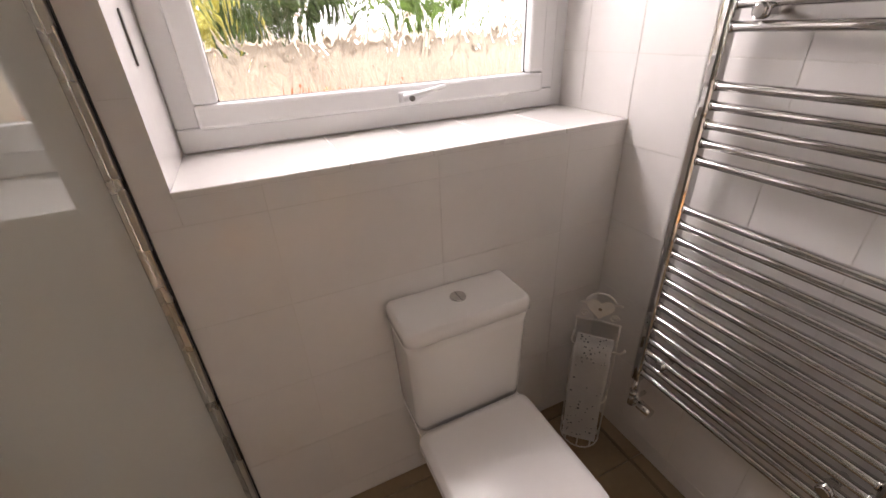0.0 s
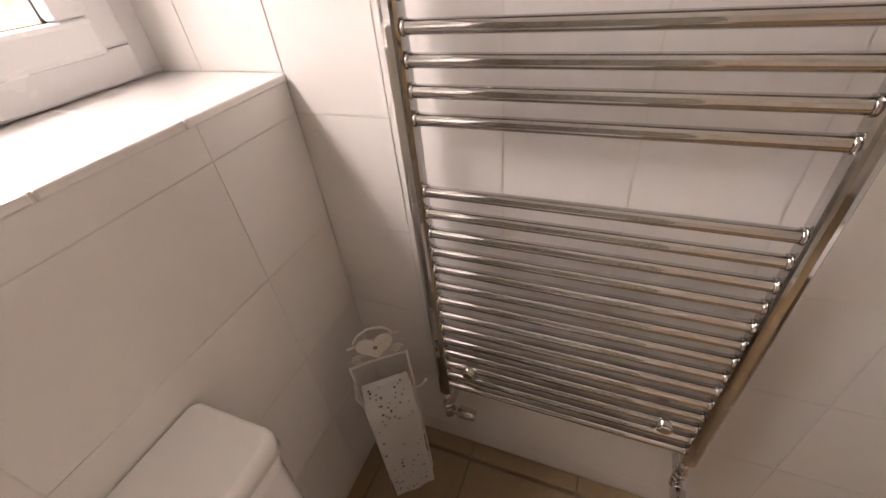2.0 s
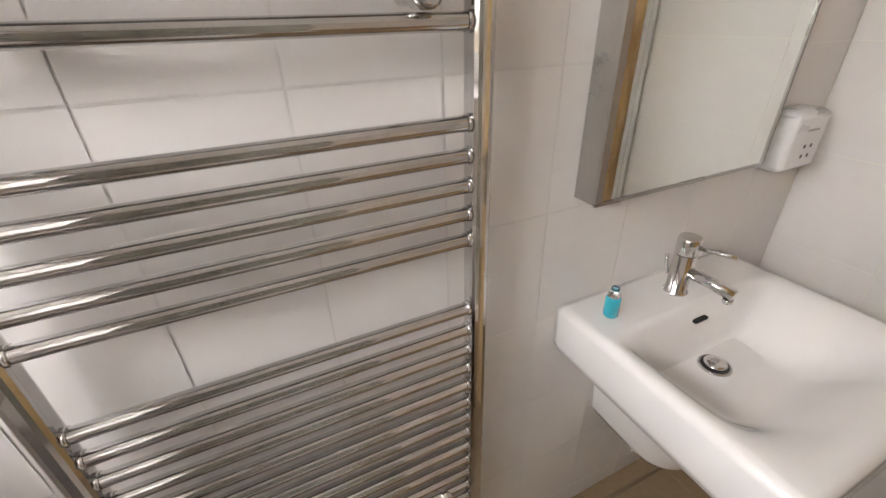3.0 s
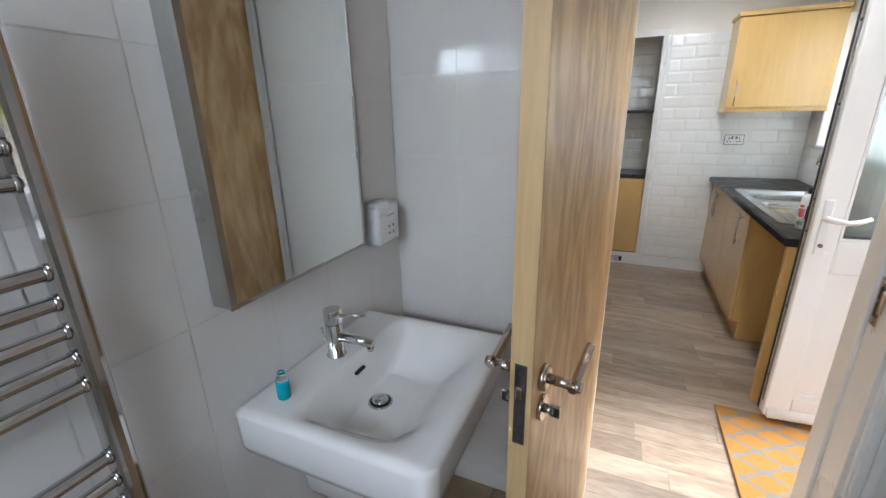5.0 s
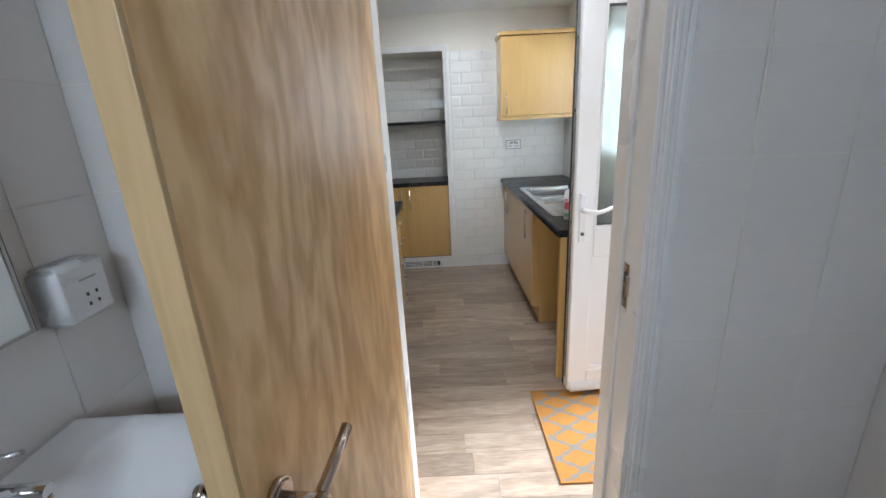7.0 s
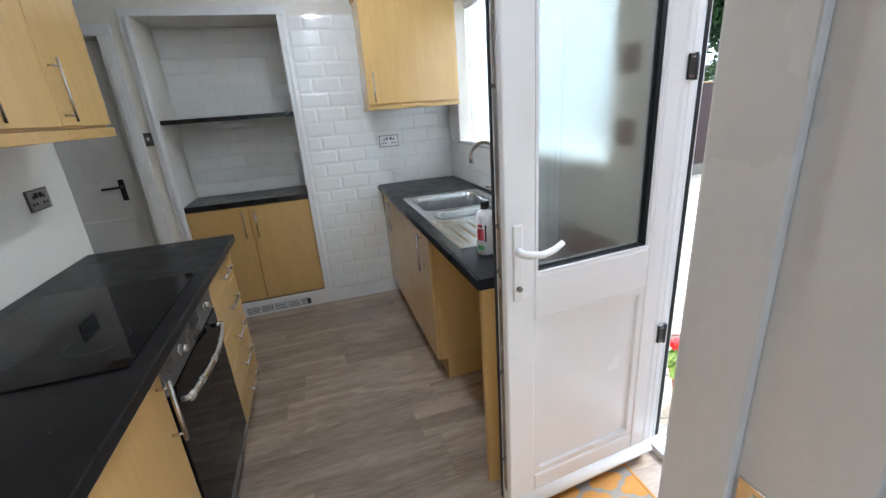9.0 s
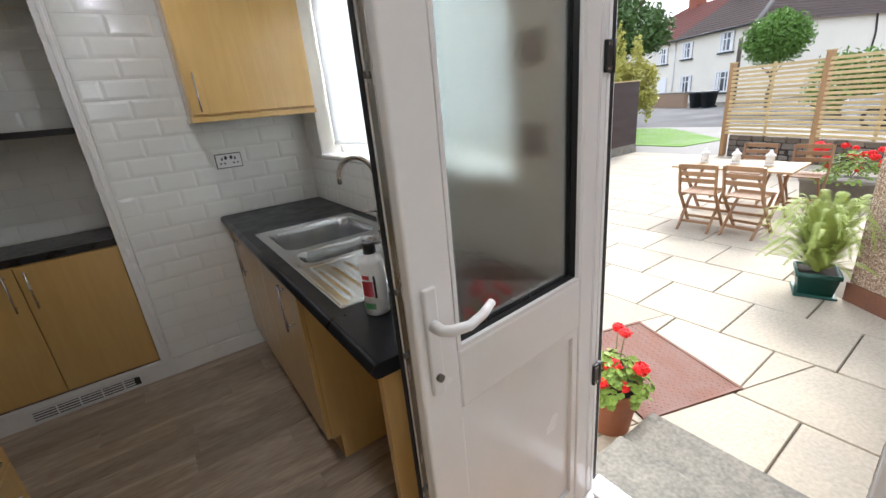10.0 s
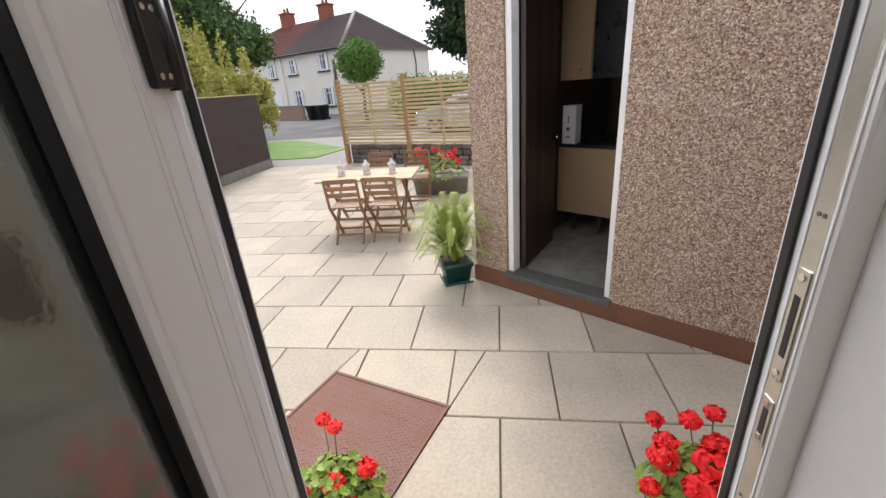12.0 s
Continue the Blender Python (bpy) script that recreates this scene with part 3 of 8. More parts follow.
def roll_holder():
    """A bent-wire stand with a heart-shaped plate, built round its own upright axis and turned to face into the room."""
    at, turn = (0.796, 0.794, 0.0), -50.0
    s = thing("toilet_roll_stand", "cream wire toilet roll stand with a heart-shaped plate", "toilet roll holder", at, turn=turn)

    def wire(name, pts, r=0.0026):
        return part(name, tube(bmesh.new(), pts, r, 6), M_WIRE, s, local=True)
    w = 0.062
    hoop = arc((0, 0, 0.006), w, 0, 360, 28, v=(0, 1, 0))
    wire("base_ring", hoop)
    wire("lower_ring", [p + Vector((0, 0, 0.055)) for p in arc((0, 0, 0.006), w, 180, 360, 20, v=(0, 1, 0))])
    wire("cage_ring", [p + Vector((0, 0, 0.20)) for p in arc((0, 0, 0.006), w, 180, 360, 20, v=(0, 1, 0))])
    for x in (-w, w):
        wire("upright", [(x, 0.0, 0.006), (x, 0.002, 0.25), (x, 0.006, 0.49)])
    for a in (230, 270, 310):
        p = (w * math.cos(radians(a)), w * math.sin(radians(a)))
        wire("cage_wire", [(p[0], p[1], 0.006), (p[0], p[1], 0.206)])
    wire("top_rail", [(-w, 0.006, 0.488), (0, 0.006, 0.492), (w, 0.006, 0.488)])
    wire("upper_rail", [(-w * 0.9, 0.008, 0.545), (0, 0.008, 0.552), (w * 0.95, 0.008, 0.556)])
    wire("loop", arc((0, 0.006, 0.545), 0.043, 20, 160, 12))
    for sx in (-1, 1):
        wire("scroll", [Vector((sx * 0.042, 0.006, 0.508)) + 0.014 * (1 - k / 26) * Vector((math.cos(k * 0.45), 0, math.sin(k * 0.45))) for k in range(22)], 0.0018)
    arm = [(-w, 0.004, 0.44), (-w - 0.004, -0.03, 0.43), (-w + 0.004, -0.048, 0.43), (0.0, -0.05, 0.43), (w + 0.012, -0.05, 0.432), (w + 0.022, -0.052, 0.45)]
    wire("roll_arm", arm, 0.0032)
    hp = bmesh.new()
    pts = []
    for k in range(36):
        t = 2 * math.pi * k / 36
        pts.append((0.0024 * 16 * math.sin(t) ** 3, 0.0, 0.0024 * (13 * math.cos(t) - 5 * math.cos(2 * t) - 2 * math.cos(3 * t) - math.cos(4 * t))))
    loft(hp, [[(x, 0.001, 0.538 + z) for x, _, z in pts], [(x, 0.004, 0.538 + z) for x, _, z in pts]])
    plate = part("heart_plate", hp, M_WIRE, s, local=True)
    part("heart_hole", rod(bmesh.new(), (0, 0.0008, 0.536), (0, -0.0004, 0.536), 0.005, 10), M_CARD, plate, local=True)
    # the roll on its arm, with a long sheet hanging down the front
    roll = thing("toilet_roll", "white printed toilet paper, long sheet hanging from the wire stand", "toilet roll", at, turn=turn)
    c = Vector((0, -0.05, 0.418))
    body = bmesh.new()
    rod(body, c + Vector((-0.05, 0, 0)), c + Vector((0.05, 0, 0)), 0.047, 36)
    part("paper_roll", body, M_PAPER, roll, local=True)
    for sx in (-1, 1):
        core = bmesh.new()
        rod(core, c + Vector((sx * 0.0502, 0, 0)), c + Vector((sx * 0.051, 0, 0)), 0.021, 20)
        part("cardboard_core", core, M_CARD, roll, local=True)
    sh = bmesh.new()
    prof = [c + 0.0482 * Vector((0, math.cos(radians(a)), math.sin(radians(a)))) for a in range(80, 186, 8)]
    prof += [Vector((0, c.y - 0.0482 - 0.0012 * math.sin(k * 1.1), c.z - 0.02 - k * 0.0255)) for k in range(1, 13)]
    rows = []
    for k, p in enumerate(prof):
        sway = 0.0015 * math.sin(k * 0.6)
        rows.append([sh.verts.new((x + sway, p.y + 0.0012 * math.sin(x * 90 + k * 0.7), p.z + (0.006 * x / 0.05 if k == len(prof) - 1 else 0))) for x in [-0.05 + 0.01 * i for i in range(11)]])
    for a, b in zip(rows, rows[1:]):
        for i in range(10):
            sh.faces.new((a[i], a[i + 1], b[i + 1], b[i])).smooth = True
    bmesh.ops.solidify(sh, geom=sh.faces[:], thickness=0.0006)
    sheet = part("hanging_sheet", sh, M_PAPER, roll, local=True)
    rng = random.Random(4)
    for mat, name, n, r0 in ((M_INK, "dark_print", 30, 0.0026), (M_INK2, "pale_print", 34, 0.0030)):
        pr = bmesh.new()
        for _ in range(n):
            x, k = rng.uniform(-0.045, 0.045), rng.uniform(0.4, len(prof) - 1.6)
            i = int(k)
            p, q = prof[i], prof[i + 1]
            p = p.lerp(q, k - i)
            nrm = Vector((0, -(q.z - prof[i].z), q.y - prof[i].y)).normalized() * -1
            if nrm.y > 0.2:
                nrm = -nrm
            p = Vector((x, p.y, p.z)) + nrm * 0.0012
            rod(pr, p, p + nrm * 0.0009, r0 * rng.uniform(0.6, 1.3), rng.choice((4, 5, 8)))
        tagged(part(name, pr, mat, sheet, local=True), kind="stuff")
    for ob in (s, roll):
        ob.scale = (1.13, 1.13, 1.13)


roll_holder()


def smooth(t):
    t = max(0.0, min(1.0, t))
    return t * t * (3 - 2 * t)


def basin():
    b = thing("wash_basin", "white rectangular wall-hung ceramic wash basin with chrome waste", "wash basin", (0.70, -0.415, 0.45))
    x0, x1, y0, y1, top = 0.455, 0.942, -0.708, -0.158, 0.868
    nx, ny = 46, 50
    bm = bmesh.new()

    def plan(u, v):
        x = x0 + (x1 - x0) * u
        y = y0 + (y1 - y0) * v
        # the front corners are rounded in plan
        r = 0.035
        if x < x0 + r:
            k = r - math.sqrt(max(0, r * r - (x0 + r - x) ** 2))
            y = min(max(y, y0 + k), y1 - k)
        return x, y

    def height(x, y):
        side = smooth(min(y - y0 - 0.022, y1 - 0.022 - y) / 0.15) ** 0.8
        front = smooth((x - x0 - 0.022) / 0.16)
        back = smooth((0.815 - x) / 0.045)
        dip = 0.122 * side * front * back * (0.72 + 0.28 * smooth((x - x0) / 0.3))
        edge = min(x - x0, y - y0, y1 - y, 0.02)
        lip = 0.008 * (1 - smooth(edge / 0.010))
        ledge = 0.002 * smooth((x - 0.80) / 0.02)
        return top - dip - lip - ledge
    g = [[None] * (ny + 1) for _ in range(nx + 1)]
    for i in range(nx + 1):
        for j in range(ny + 1):
            x, y = plan(i / nx, j / ny)
            g[i][j] = bm.verts.new((x, y, height(x, y)))
    for i in range(nx):
        for j in range(ny):
            try:
                bm.faces.new((g[i][j], g[i + 1][j], g[i + 1][j + 1], g[i][j + 1])).smooth = True
            except ValueError:
                pass
    rim = [g[i][0] for i in range(nx + 1)] + [g[nx][j] for j in range(1, ny + 1)] + [g[i][ny] for i in range(nx - 1, -1, -1)] + [g[0][j] for j in range(ny - 1, 0, -1)]
    prev = rim
    cx, cy = (x0 + x1) / 2, (y0 + y1) / 2
    for inset, z in ((-0.002, top - 0.018), (0.0, top - 0.10), (0.008, top - 0.125), (0.03, top - 0.14), (0.12, top - 0.165)):
        row = []
        for v in rim:
            d = Vector((cx - v.co.x, cy - v.co.y))
            f = inset / max(abs(d.x), abs(d.y), 0.05)
            nxp = v.co.x + d.x * f
            row.append(bm.verts.new((min(nxp, x1), v.co.y + d.y * f, z)))
        bridge(bm, prev, row)
        prev = row
    bm.faces.new(prev)
    bmesh.ops.remove_doubles(bm, verts=bm.verts[:], dist=0.0004)
    part("bowl", bm, M_CERAMIC, b)
    ped = bmesh.new()
    loft(ped, [[(x, y, z) for x, y in rounded_outline(-0.140 + i, 0.140 - i, i, 0.28, 0.08, 0.01)] for i, z in ((0.05, -0.44), (0.03, -0.40), (0.012, -0.25), (0.0, -0.11))])
    ped.transform(Matrix.Translation((0.945, -0.440, 0.86)) @ Matrix.Rotation(radians(-90), 4, "Z") @ Matrix.Translation((0, -0.28, 0)))
    part("semi_pedestal", ped, M_CERAMIC, b)
    wst = bmesh.new()
    rod(wst, (0.735, -0.430, 0.750), (0.735, -0.430, 0.7535), 0.034, 32, 0.031)
    w = part("waste", wst, M_CHROME, b)
    cp = bmesh.new()
    lathe(cp, [(0.023, 0.0), (0.023, 0.004), (0.018, 0.0075), (0.006, 0.009)], (0.735, -0.430, 0.755), 28)
    part("plug", cp, M_CHROME, w)
    part("waste_gap", lathe(bmesh.new(), [(0.028, 0.0), (0.028, 0.0008)], (0.735, -0.430, 0.7536), 28), M_BLACK, w)
    ov = bmesh.new()
    box(ov, 0.790, 0.806, -0.455, -0.413, 0.828, 0.836, bevel=0.0035)
    part("overflow", ov, M_BLACK, b, "dark overflow slot")
    # mixer tap on the ledge
    t = thing("basin_tap", "chrome single-lever basin mixer tap standing on the basin ledge", "tap", (0.868, -0.432, 0.866))
    bm = bmesh.new()
    lathe(bm, [(0.0265, 0.0), (0.0265, 0.004), (0.0225, 0.007), (0.0225, 0.098)], (0.868, -0.432, 0.8655), 28)
    part("body", bm, M_CHROME, t)
    bm = bmesh.new()
    lathe(bm, [(0.0225, 0.0), (0.024, 0.002), (0.024, 0.036), (0.022, 0.040)], (0.868, -0.432, 0.9645), 28)
    cap = part("cap", bm, M_CHROME, t)
    part("lever", tube(bmesh.new(), [(0.85, -0.436, 0.985), (0.81, -0.445, 0.989), (0.777, -0.452, 0.992)], 0.0052, 10), M_CHROME, cap)
    sp = bmesh.new()
    tube(sp, [(0.85, -0.434, 0.925), (0.80, -0.441, 0.921), (0.755, -0.447, 0.915)], 0.013, 16)
    part("spout", sp, M_CHROME, t)
    part("aerator", rod(bmesh.new(), (0.764, -0.446, 0.904), (0.764, -0.446, 0.895), 0.010, 14), M_CHROME, t)
    part("pop_up_rod", tube(bmesh.new(), [(0.893, -0.428, 0.90), (0.903, -0.427, 0.925), (0.906, -0.427, 0.945)], 0.004, 8), M_CHROME, t)
    # travel bottle of soap
    s = thing("soap_bottle", "small clear bottle half full of turquoise liquid soap on the basin", "bottle", (0.868, -0.235, 0.866))
    bm = bmesh.new()
    lathe(bm, [(0.013, 0.0), (0.0155, 0.003), (0.0155, 0.044), (0.014, 0.050)], (0.868, -0.235, 0.8662), 20)
    part("liquid", bm, M_SOAP, s)
    bm = bmesh.new()
    lathe(bm, [(0.014, 0.0504), (0.012, 0.056), (0.0085, 0.060), (0.0085, 0.069), (0.0075, 0.071)], (0.868, -0.235, 0.8662), 20)
    part("neck", bm, M_CLEAR, s)


basin()


def mirror_cabinet():
    m = thing("mirror_cabinet", "slim mirror cabinet with aluminium edges on the tiled wall", "mirror", (0.917, -0.40, 1.122))
    y0, y1, z0, z1, xf = -0.640, -0.160, 1.122, 1.93, 0.889
    part("case", B(xf + 0.004, BE - 0.001, y0, y1, z0, z1, bevel=0.002), M_ALU, m)
    bm = wall_with_holes(bmesh.new(), "y", y0 - 0.001, y1 + 0.001, xf - 0.002, xf + 0.0035, z0 - 0.001, z1 + 0.001, [(y0 + 0.006, y1 - 0.014, z0 + 0.006, z1 - 0.006)])
    part("edge_trim", bm, M_ALU, m)
    part("mirror_glass", B(xf, xf + 0.003, y0 + 0.0062, y1 - 0.0142, z0 + 0.0062, z1 - 0.0062), M_MIRROR, m)
    part("black_edge", B(xf - 0.0022, xf + 0.001, y0 - 0.0025, y0 - 0.0011, z0, z1), M_BLACK, m)


mirror_cabinet()


def shaver_socket():
    s = thing("shaver_socket", "white plastic shaver socket on the tiled wall beside the mirror", "socket", (0.92, -0.76, 1.09))
    bm = bmesh.new()
    loft(bm, [[(BE - d, y, z) for y, z in ((-0.838 + i, 1.09 + i), (-0.705 - i, 1.09 + i), (-0.705 - i, 1.225 - i), (-0.838 + i, 1.225 - i))] for d, i in ((0.001, 0.0), (0.05, 0.0), (0.064, 0.008), (0.066, 0.014))])
    bmesh.ops.bevel(bm, geom=[e for e in bm.edges if abs(e.verts[0].co.x - e.verts[1].co.x) > 0.02], offset=0.012, segments=3, affect="EDGES")
    part("housing", bm, M_PLASTIC, s)
    for y, z in ((-0.79, 1.125), (-0.765, 1.125), (-0.79, 1.148), (-0.765, 1.148)):
        part("pin_hole", B(BE - 0.0672, BE - 0.066, y - 0.004, y + 0.002, z - 0.004, z + 0.004), M_INK, s)
    part("lettering", B(BE - 0.0672, BE - 0.066, -0.80, -0.755, 1.182, 1.1865), M_INK2, s)


shaver_socket()

# pull cords beside the doorway
for x, y, z in ((-0.612, -0.78, 0.735), (-0.640, -0.83, 1.375)):
    c = thing("pull_cord", "thin white ceiling pull cord with a small toggle", "pull cord", (x, y, z), group="pull cords")
    part("cord", rod(bmesh.new(), (x, y, z + 0.012), (x + 0.004, y, BC), 0.0014, 6), M_WIRE, c)
    part("toggle", lathe(bmesh.new(), [(0.004, 0.0), (0.0055, 0.004), (0.004, 0.016), (0.002, 0.02)], (x, y, z), 12), M_WIRE, c)


def shower():
    s = thing("shower_screen", "clear shower screen in a slim chrome profile fixed to the wall", "shower screen", (-0.36, 0.55, 0.09))
    pr = bmesh.new()
    box(pr, -0.376, -0.346, BN - 0.022, BN - 0.001, 0.09, 1.98, bevel=0.003)
    part("wall_profile", pr, M_ALU, s)
    sl = part("seal", B(-0.3455, -0.3425, BN - 0.010, BN - 0.003, 0.09, 1.98), M_BLACK, s)
    p = part("glass_panel", B(-0.364, -0.358, 0.08, BN - 0.0225, 0.096, 1.95), M_SHOWER, s)
    p.visible_shadow = False
    part("edge_profile", B(-0.37, -0.352, 0.066, 0.0795, 0.09, 1.98, bevel=0.003), M_ALU, s)
    t = thing("shower_tray", "white shower tray inside the glass screen", "shower tray", (-0.78, 0.4, 0))
    tr = bmesh.new()
    box(tr, BW + 0.002, -0.33, -0.05, BN - 0.003, 0.0, 0.045, bevel=0.006)
    tr2 = wall_with_holes(tr, "x", BW + 0.002, -0.33, -0.05, BN - 0.003, 0.0451, 0.088, [])
    part("tray", tr2, M_CERAMIC, t)
    h = thing("shower_hose", "hanging flexible chrome shower hose on a riser rail", "shower hose", (BW + 0.05, 0.55, 0.5))
    part("riser", rod(bmesh.new(), (BW + 0.04, 0.72, 0.95), (BW + 0.04, 0.72, 1.9), 0.010, 12), M_CHROME, h)
    pts = [(BW + 0.05, 0.72, 1.75)] + [Vector((BW + 0.06, 0.60 + 0.13 * math.cos(radians(a)), 0.62 + 0.17 * math.sin(radians(a)))) for a in range(20, -181, -20)] + [(BW + 0.05, 0.47, 1.02)]
    part("hose", tube(bmesh.new(), pts, 0.0085, 10), M_STEEL, h)
    v = bmesh.new()
    rod(v, (BW + 0.05, 0.45, 1.05), (BW + 0.05, 0.74, 1.05), 0.022, 18)
    for y in (0.45, 0.74):
        rod(v, (BW, y, 1.05), (BW + 0.05, y, 1.05), 0.016, 12)
    part("mixer_valve", v, M_CHROME, h)


shower()

# ---- kitchen materials ----
M_MAPLE = wood("honey_maple_laminate", (0.64, 0.425, 0.16), (0.54, 0.335, 0.11), 0.22, axis=2, scale=5.0, coat=0.25, rand=0.03, contrast=0.45)
M_WORKTOP = material("black_slate_laminate", (0.010, 0.011, 0.013), 0.34, spec=0.24, vary=0.22, scale=10, fine=150, bump=0.12)
M_HOB = material("black_ceramic_glass", (0.005, 0.005, 0.006), 0.04, vary=0.05, scale=8, fine=60, bump=0.0, spec=0.14)
M_OVENSTEEL = material("dark_grey_oven_steel", (0.20, 0.20, 0.205), 0.3, 0.7, vary=0.06, scale=6, fine=120, bump=0.03)
M_SINK = material("stainless_steel_sink", (0.56, 0.57, 0.58), 0.22, 1.0, vary=0.08, scale=6, fine=110, bump=0.02, stretch=(5, 1, 1))
M_DOORGLASS = glass("frosted_door_glass", (0.47, 0.52, 0.495), 0.20, wave=0.045, scale=80)
for k, v in (("Coat Weight", 1.0), ("Coat Roughness", 0.01), ("Coat IOR", 1.7)):
    M_DOORGLASS.node_tree.nodes["Principled BSDF"].inputs[k].default_value = v
M_RUG = material("mustard_woven_rug", (0.41, 0.19, 0.034), 0.95, vary=0.16, scale=14, fine=260, bump=0.8)
M_RUGGREY = material("grey_woven_rug", (0.22, 0.20, 0.175), 0.95, vary=0.16, scale=14, fine=260, bump=0.8)
M_LABELRED = material("red_label_print", (0.42, 0.02, 0.03), 0.4, vary=0.1, scale=40, fine=120, bump=0.0)
M_LABELGREEN = material("green_label_print", (0.05, 0.20, 0.06), 0.4, vary=0.1, scale=40, fine=120, bump=0.0)
M_BLACKPLASTIC = material("black_plastic", (0.015, 0.015, 0.016), 0.35, vary=0.1, scale=20, fine=90, bump=0.02)
M_BLACKLAM = material("black_shelf_laminate", (0.012, 0.012, 0.013), 0.3, vary=0.2, scale=12, fine=140, bump=0.1)


def bar_handle(parent, a, b, out, r=0.0055):
    """A straight bar on two short posts, held off a door along out."""
    a, b, out = Vector(a), Vector(b), Vector(out)
    d = (b - a).normalized()
    bm = bmesh.new()
    rod(bm, a + out * 0.032 - d * 0.022, b + out * 0.032 + d * 0.022, r, 12)
    for p in (a, b):
        rod(bm, p, p + out * 0.032, r * 0.8, 8)
    return part("handle", bm, M_STEEL, parent, "brushed steel bar handle")


# ---- kitchen: sink run along the west wall ----
FX = -0.560      # plane of the door fronts


def base_unit(y0, y1, hy):
    u = thing("base_cabinet", "honey maple base cabinet with a steel bar handle under the worktop", "cabinet", ((FX + KW) / 2, (y0 + y1) / 2, 0), group="sink run base cabinets")
    part("base_board", B(KW + 0.004, FX - 0.020, y0 + 0.001, y1 - 0.001, 0.13, 0.148), M_MAPLE, u)
    for a in (y0 + 0.001, y1 - 0.019):
        part("side_panel", B(KW + 0.004, FX - 0.020, a, a + 0.018, 0.1485, 0.866 if a > -2.8 else 0.70), M_MAPLE, u)
    part("back_panel", B(KW + 0.004, KW + 0.012, y0 + 0.020, y1 - 0.020, 0.1485, 0.866), M_MAPLE, u)
    d = part("door", B(FX - 0.019, FX, y0 + 0.002, y1 - 0.002, 0.135, 0.862, bevel=0.0025), M_MAPLE, u)
    bar_handle(d, (FX, hy, 0.66), (FX, hy, 0.82), (1, 0, 0))
    part("plinth", B(FX - 0.075, FX - 0.058, y0 + 0.0005, y1 - 0.0005, 0.0, 0.129), M_MAPLE, u)
    if y1 > -2.8:
        part("plinth_return", B(KW + 0.004, FX - 0.0755, y1 - 0.018, y1 - 0.002, 0.0, 0.1285), M_MAPLE, u)


base_unit(-4.044, -3.665, -3.705)
base_unit(-3.663, -3.285, -3.625)
base_unit(-3.283, -2.695, -2.80)
e = thing("end_panel", "pale maple end panel holding up the worktop by the back door", "panel", (-0.85, -1.995, 0))
part("board", B(KW + 0.004, FX + 0.004, -2.012, -1.985, 0.0, 0.868, bevel=0.0015), M_MAPLE, e)

# worktop with a hole for the sink
SX0, SX1, SY0, SY1 = -1.105, -0.590, -3.390, -2.285
bm = bmesh.new()
box(bm, KW + 0.002, SX0 + 0.02, KS + 0.001, -1.966, 0.870, 0.910)
box(bm, SX1 - 0.02, -0.546, KS + 0.001, -1.966, 0.870, 0.910)
box(bm, SX0 + 0.0201, SX1 - 0.0201, KS + 0.001, SY0 + 0.02, 0.870, 0.910)
box(bm, SX0 + 0.0201, SX1 - 0.0201, SY1 - 0.02, -1.966, 0.870, 0.910)
loft(bm, [[(-0.546 + 0.020 * math.cos(a) if k else -0.5461, y, 0.890 + 0.020 * math.sin(a)) for k, a in [(0, -math.pi / 2)] + [(1, radians(-90 + 15 * i)) for i in range(13)] + [(0, math.pi / 2)]] for y in (KS + 0.001, -1.966)])
wt = tagged(part("worktop", bm, M_WORKTOP), "black slate-effect worktop with a rounded front edge along the sink run", "worktop")

def rrect(x, y, x0, x1, y0, y1, r):
    """Signed distance inside a rounded rectangle, positive within."""
    cx, cy, hx, hy = (x0 + x1) / 2, (y0 + y1) / 2, (x1 - x0) / 2 - r, (y1 - y0) / 2 - r
    dx, dy = abs(x - cx) - hx, abs(y - cy) - hy
    return r - (math.hypot(max(dx, 0), max(dy, 0)) + min(max(dx, dy), 0))


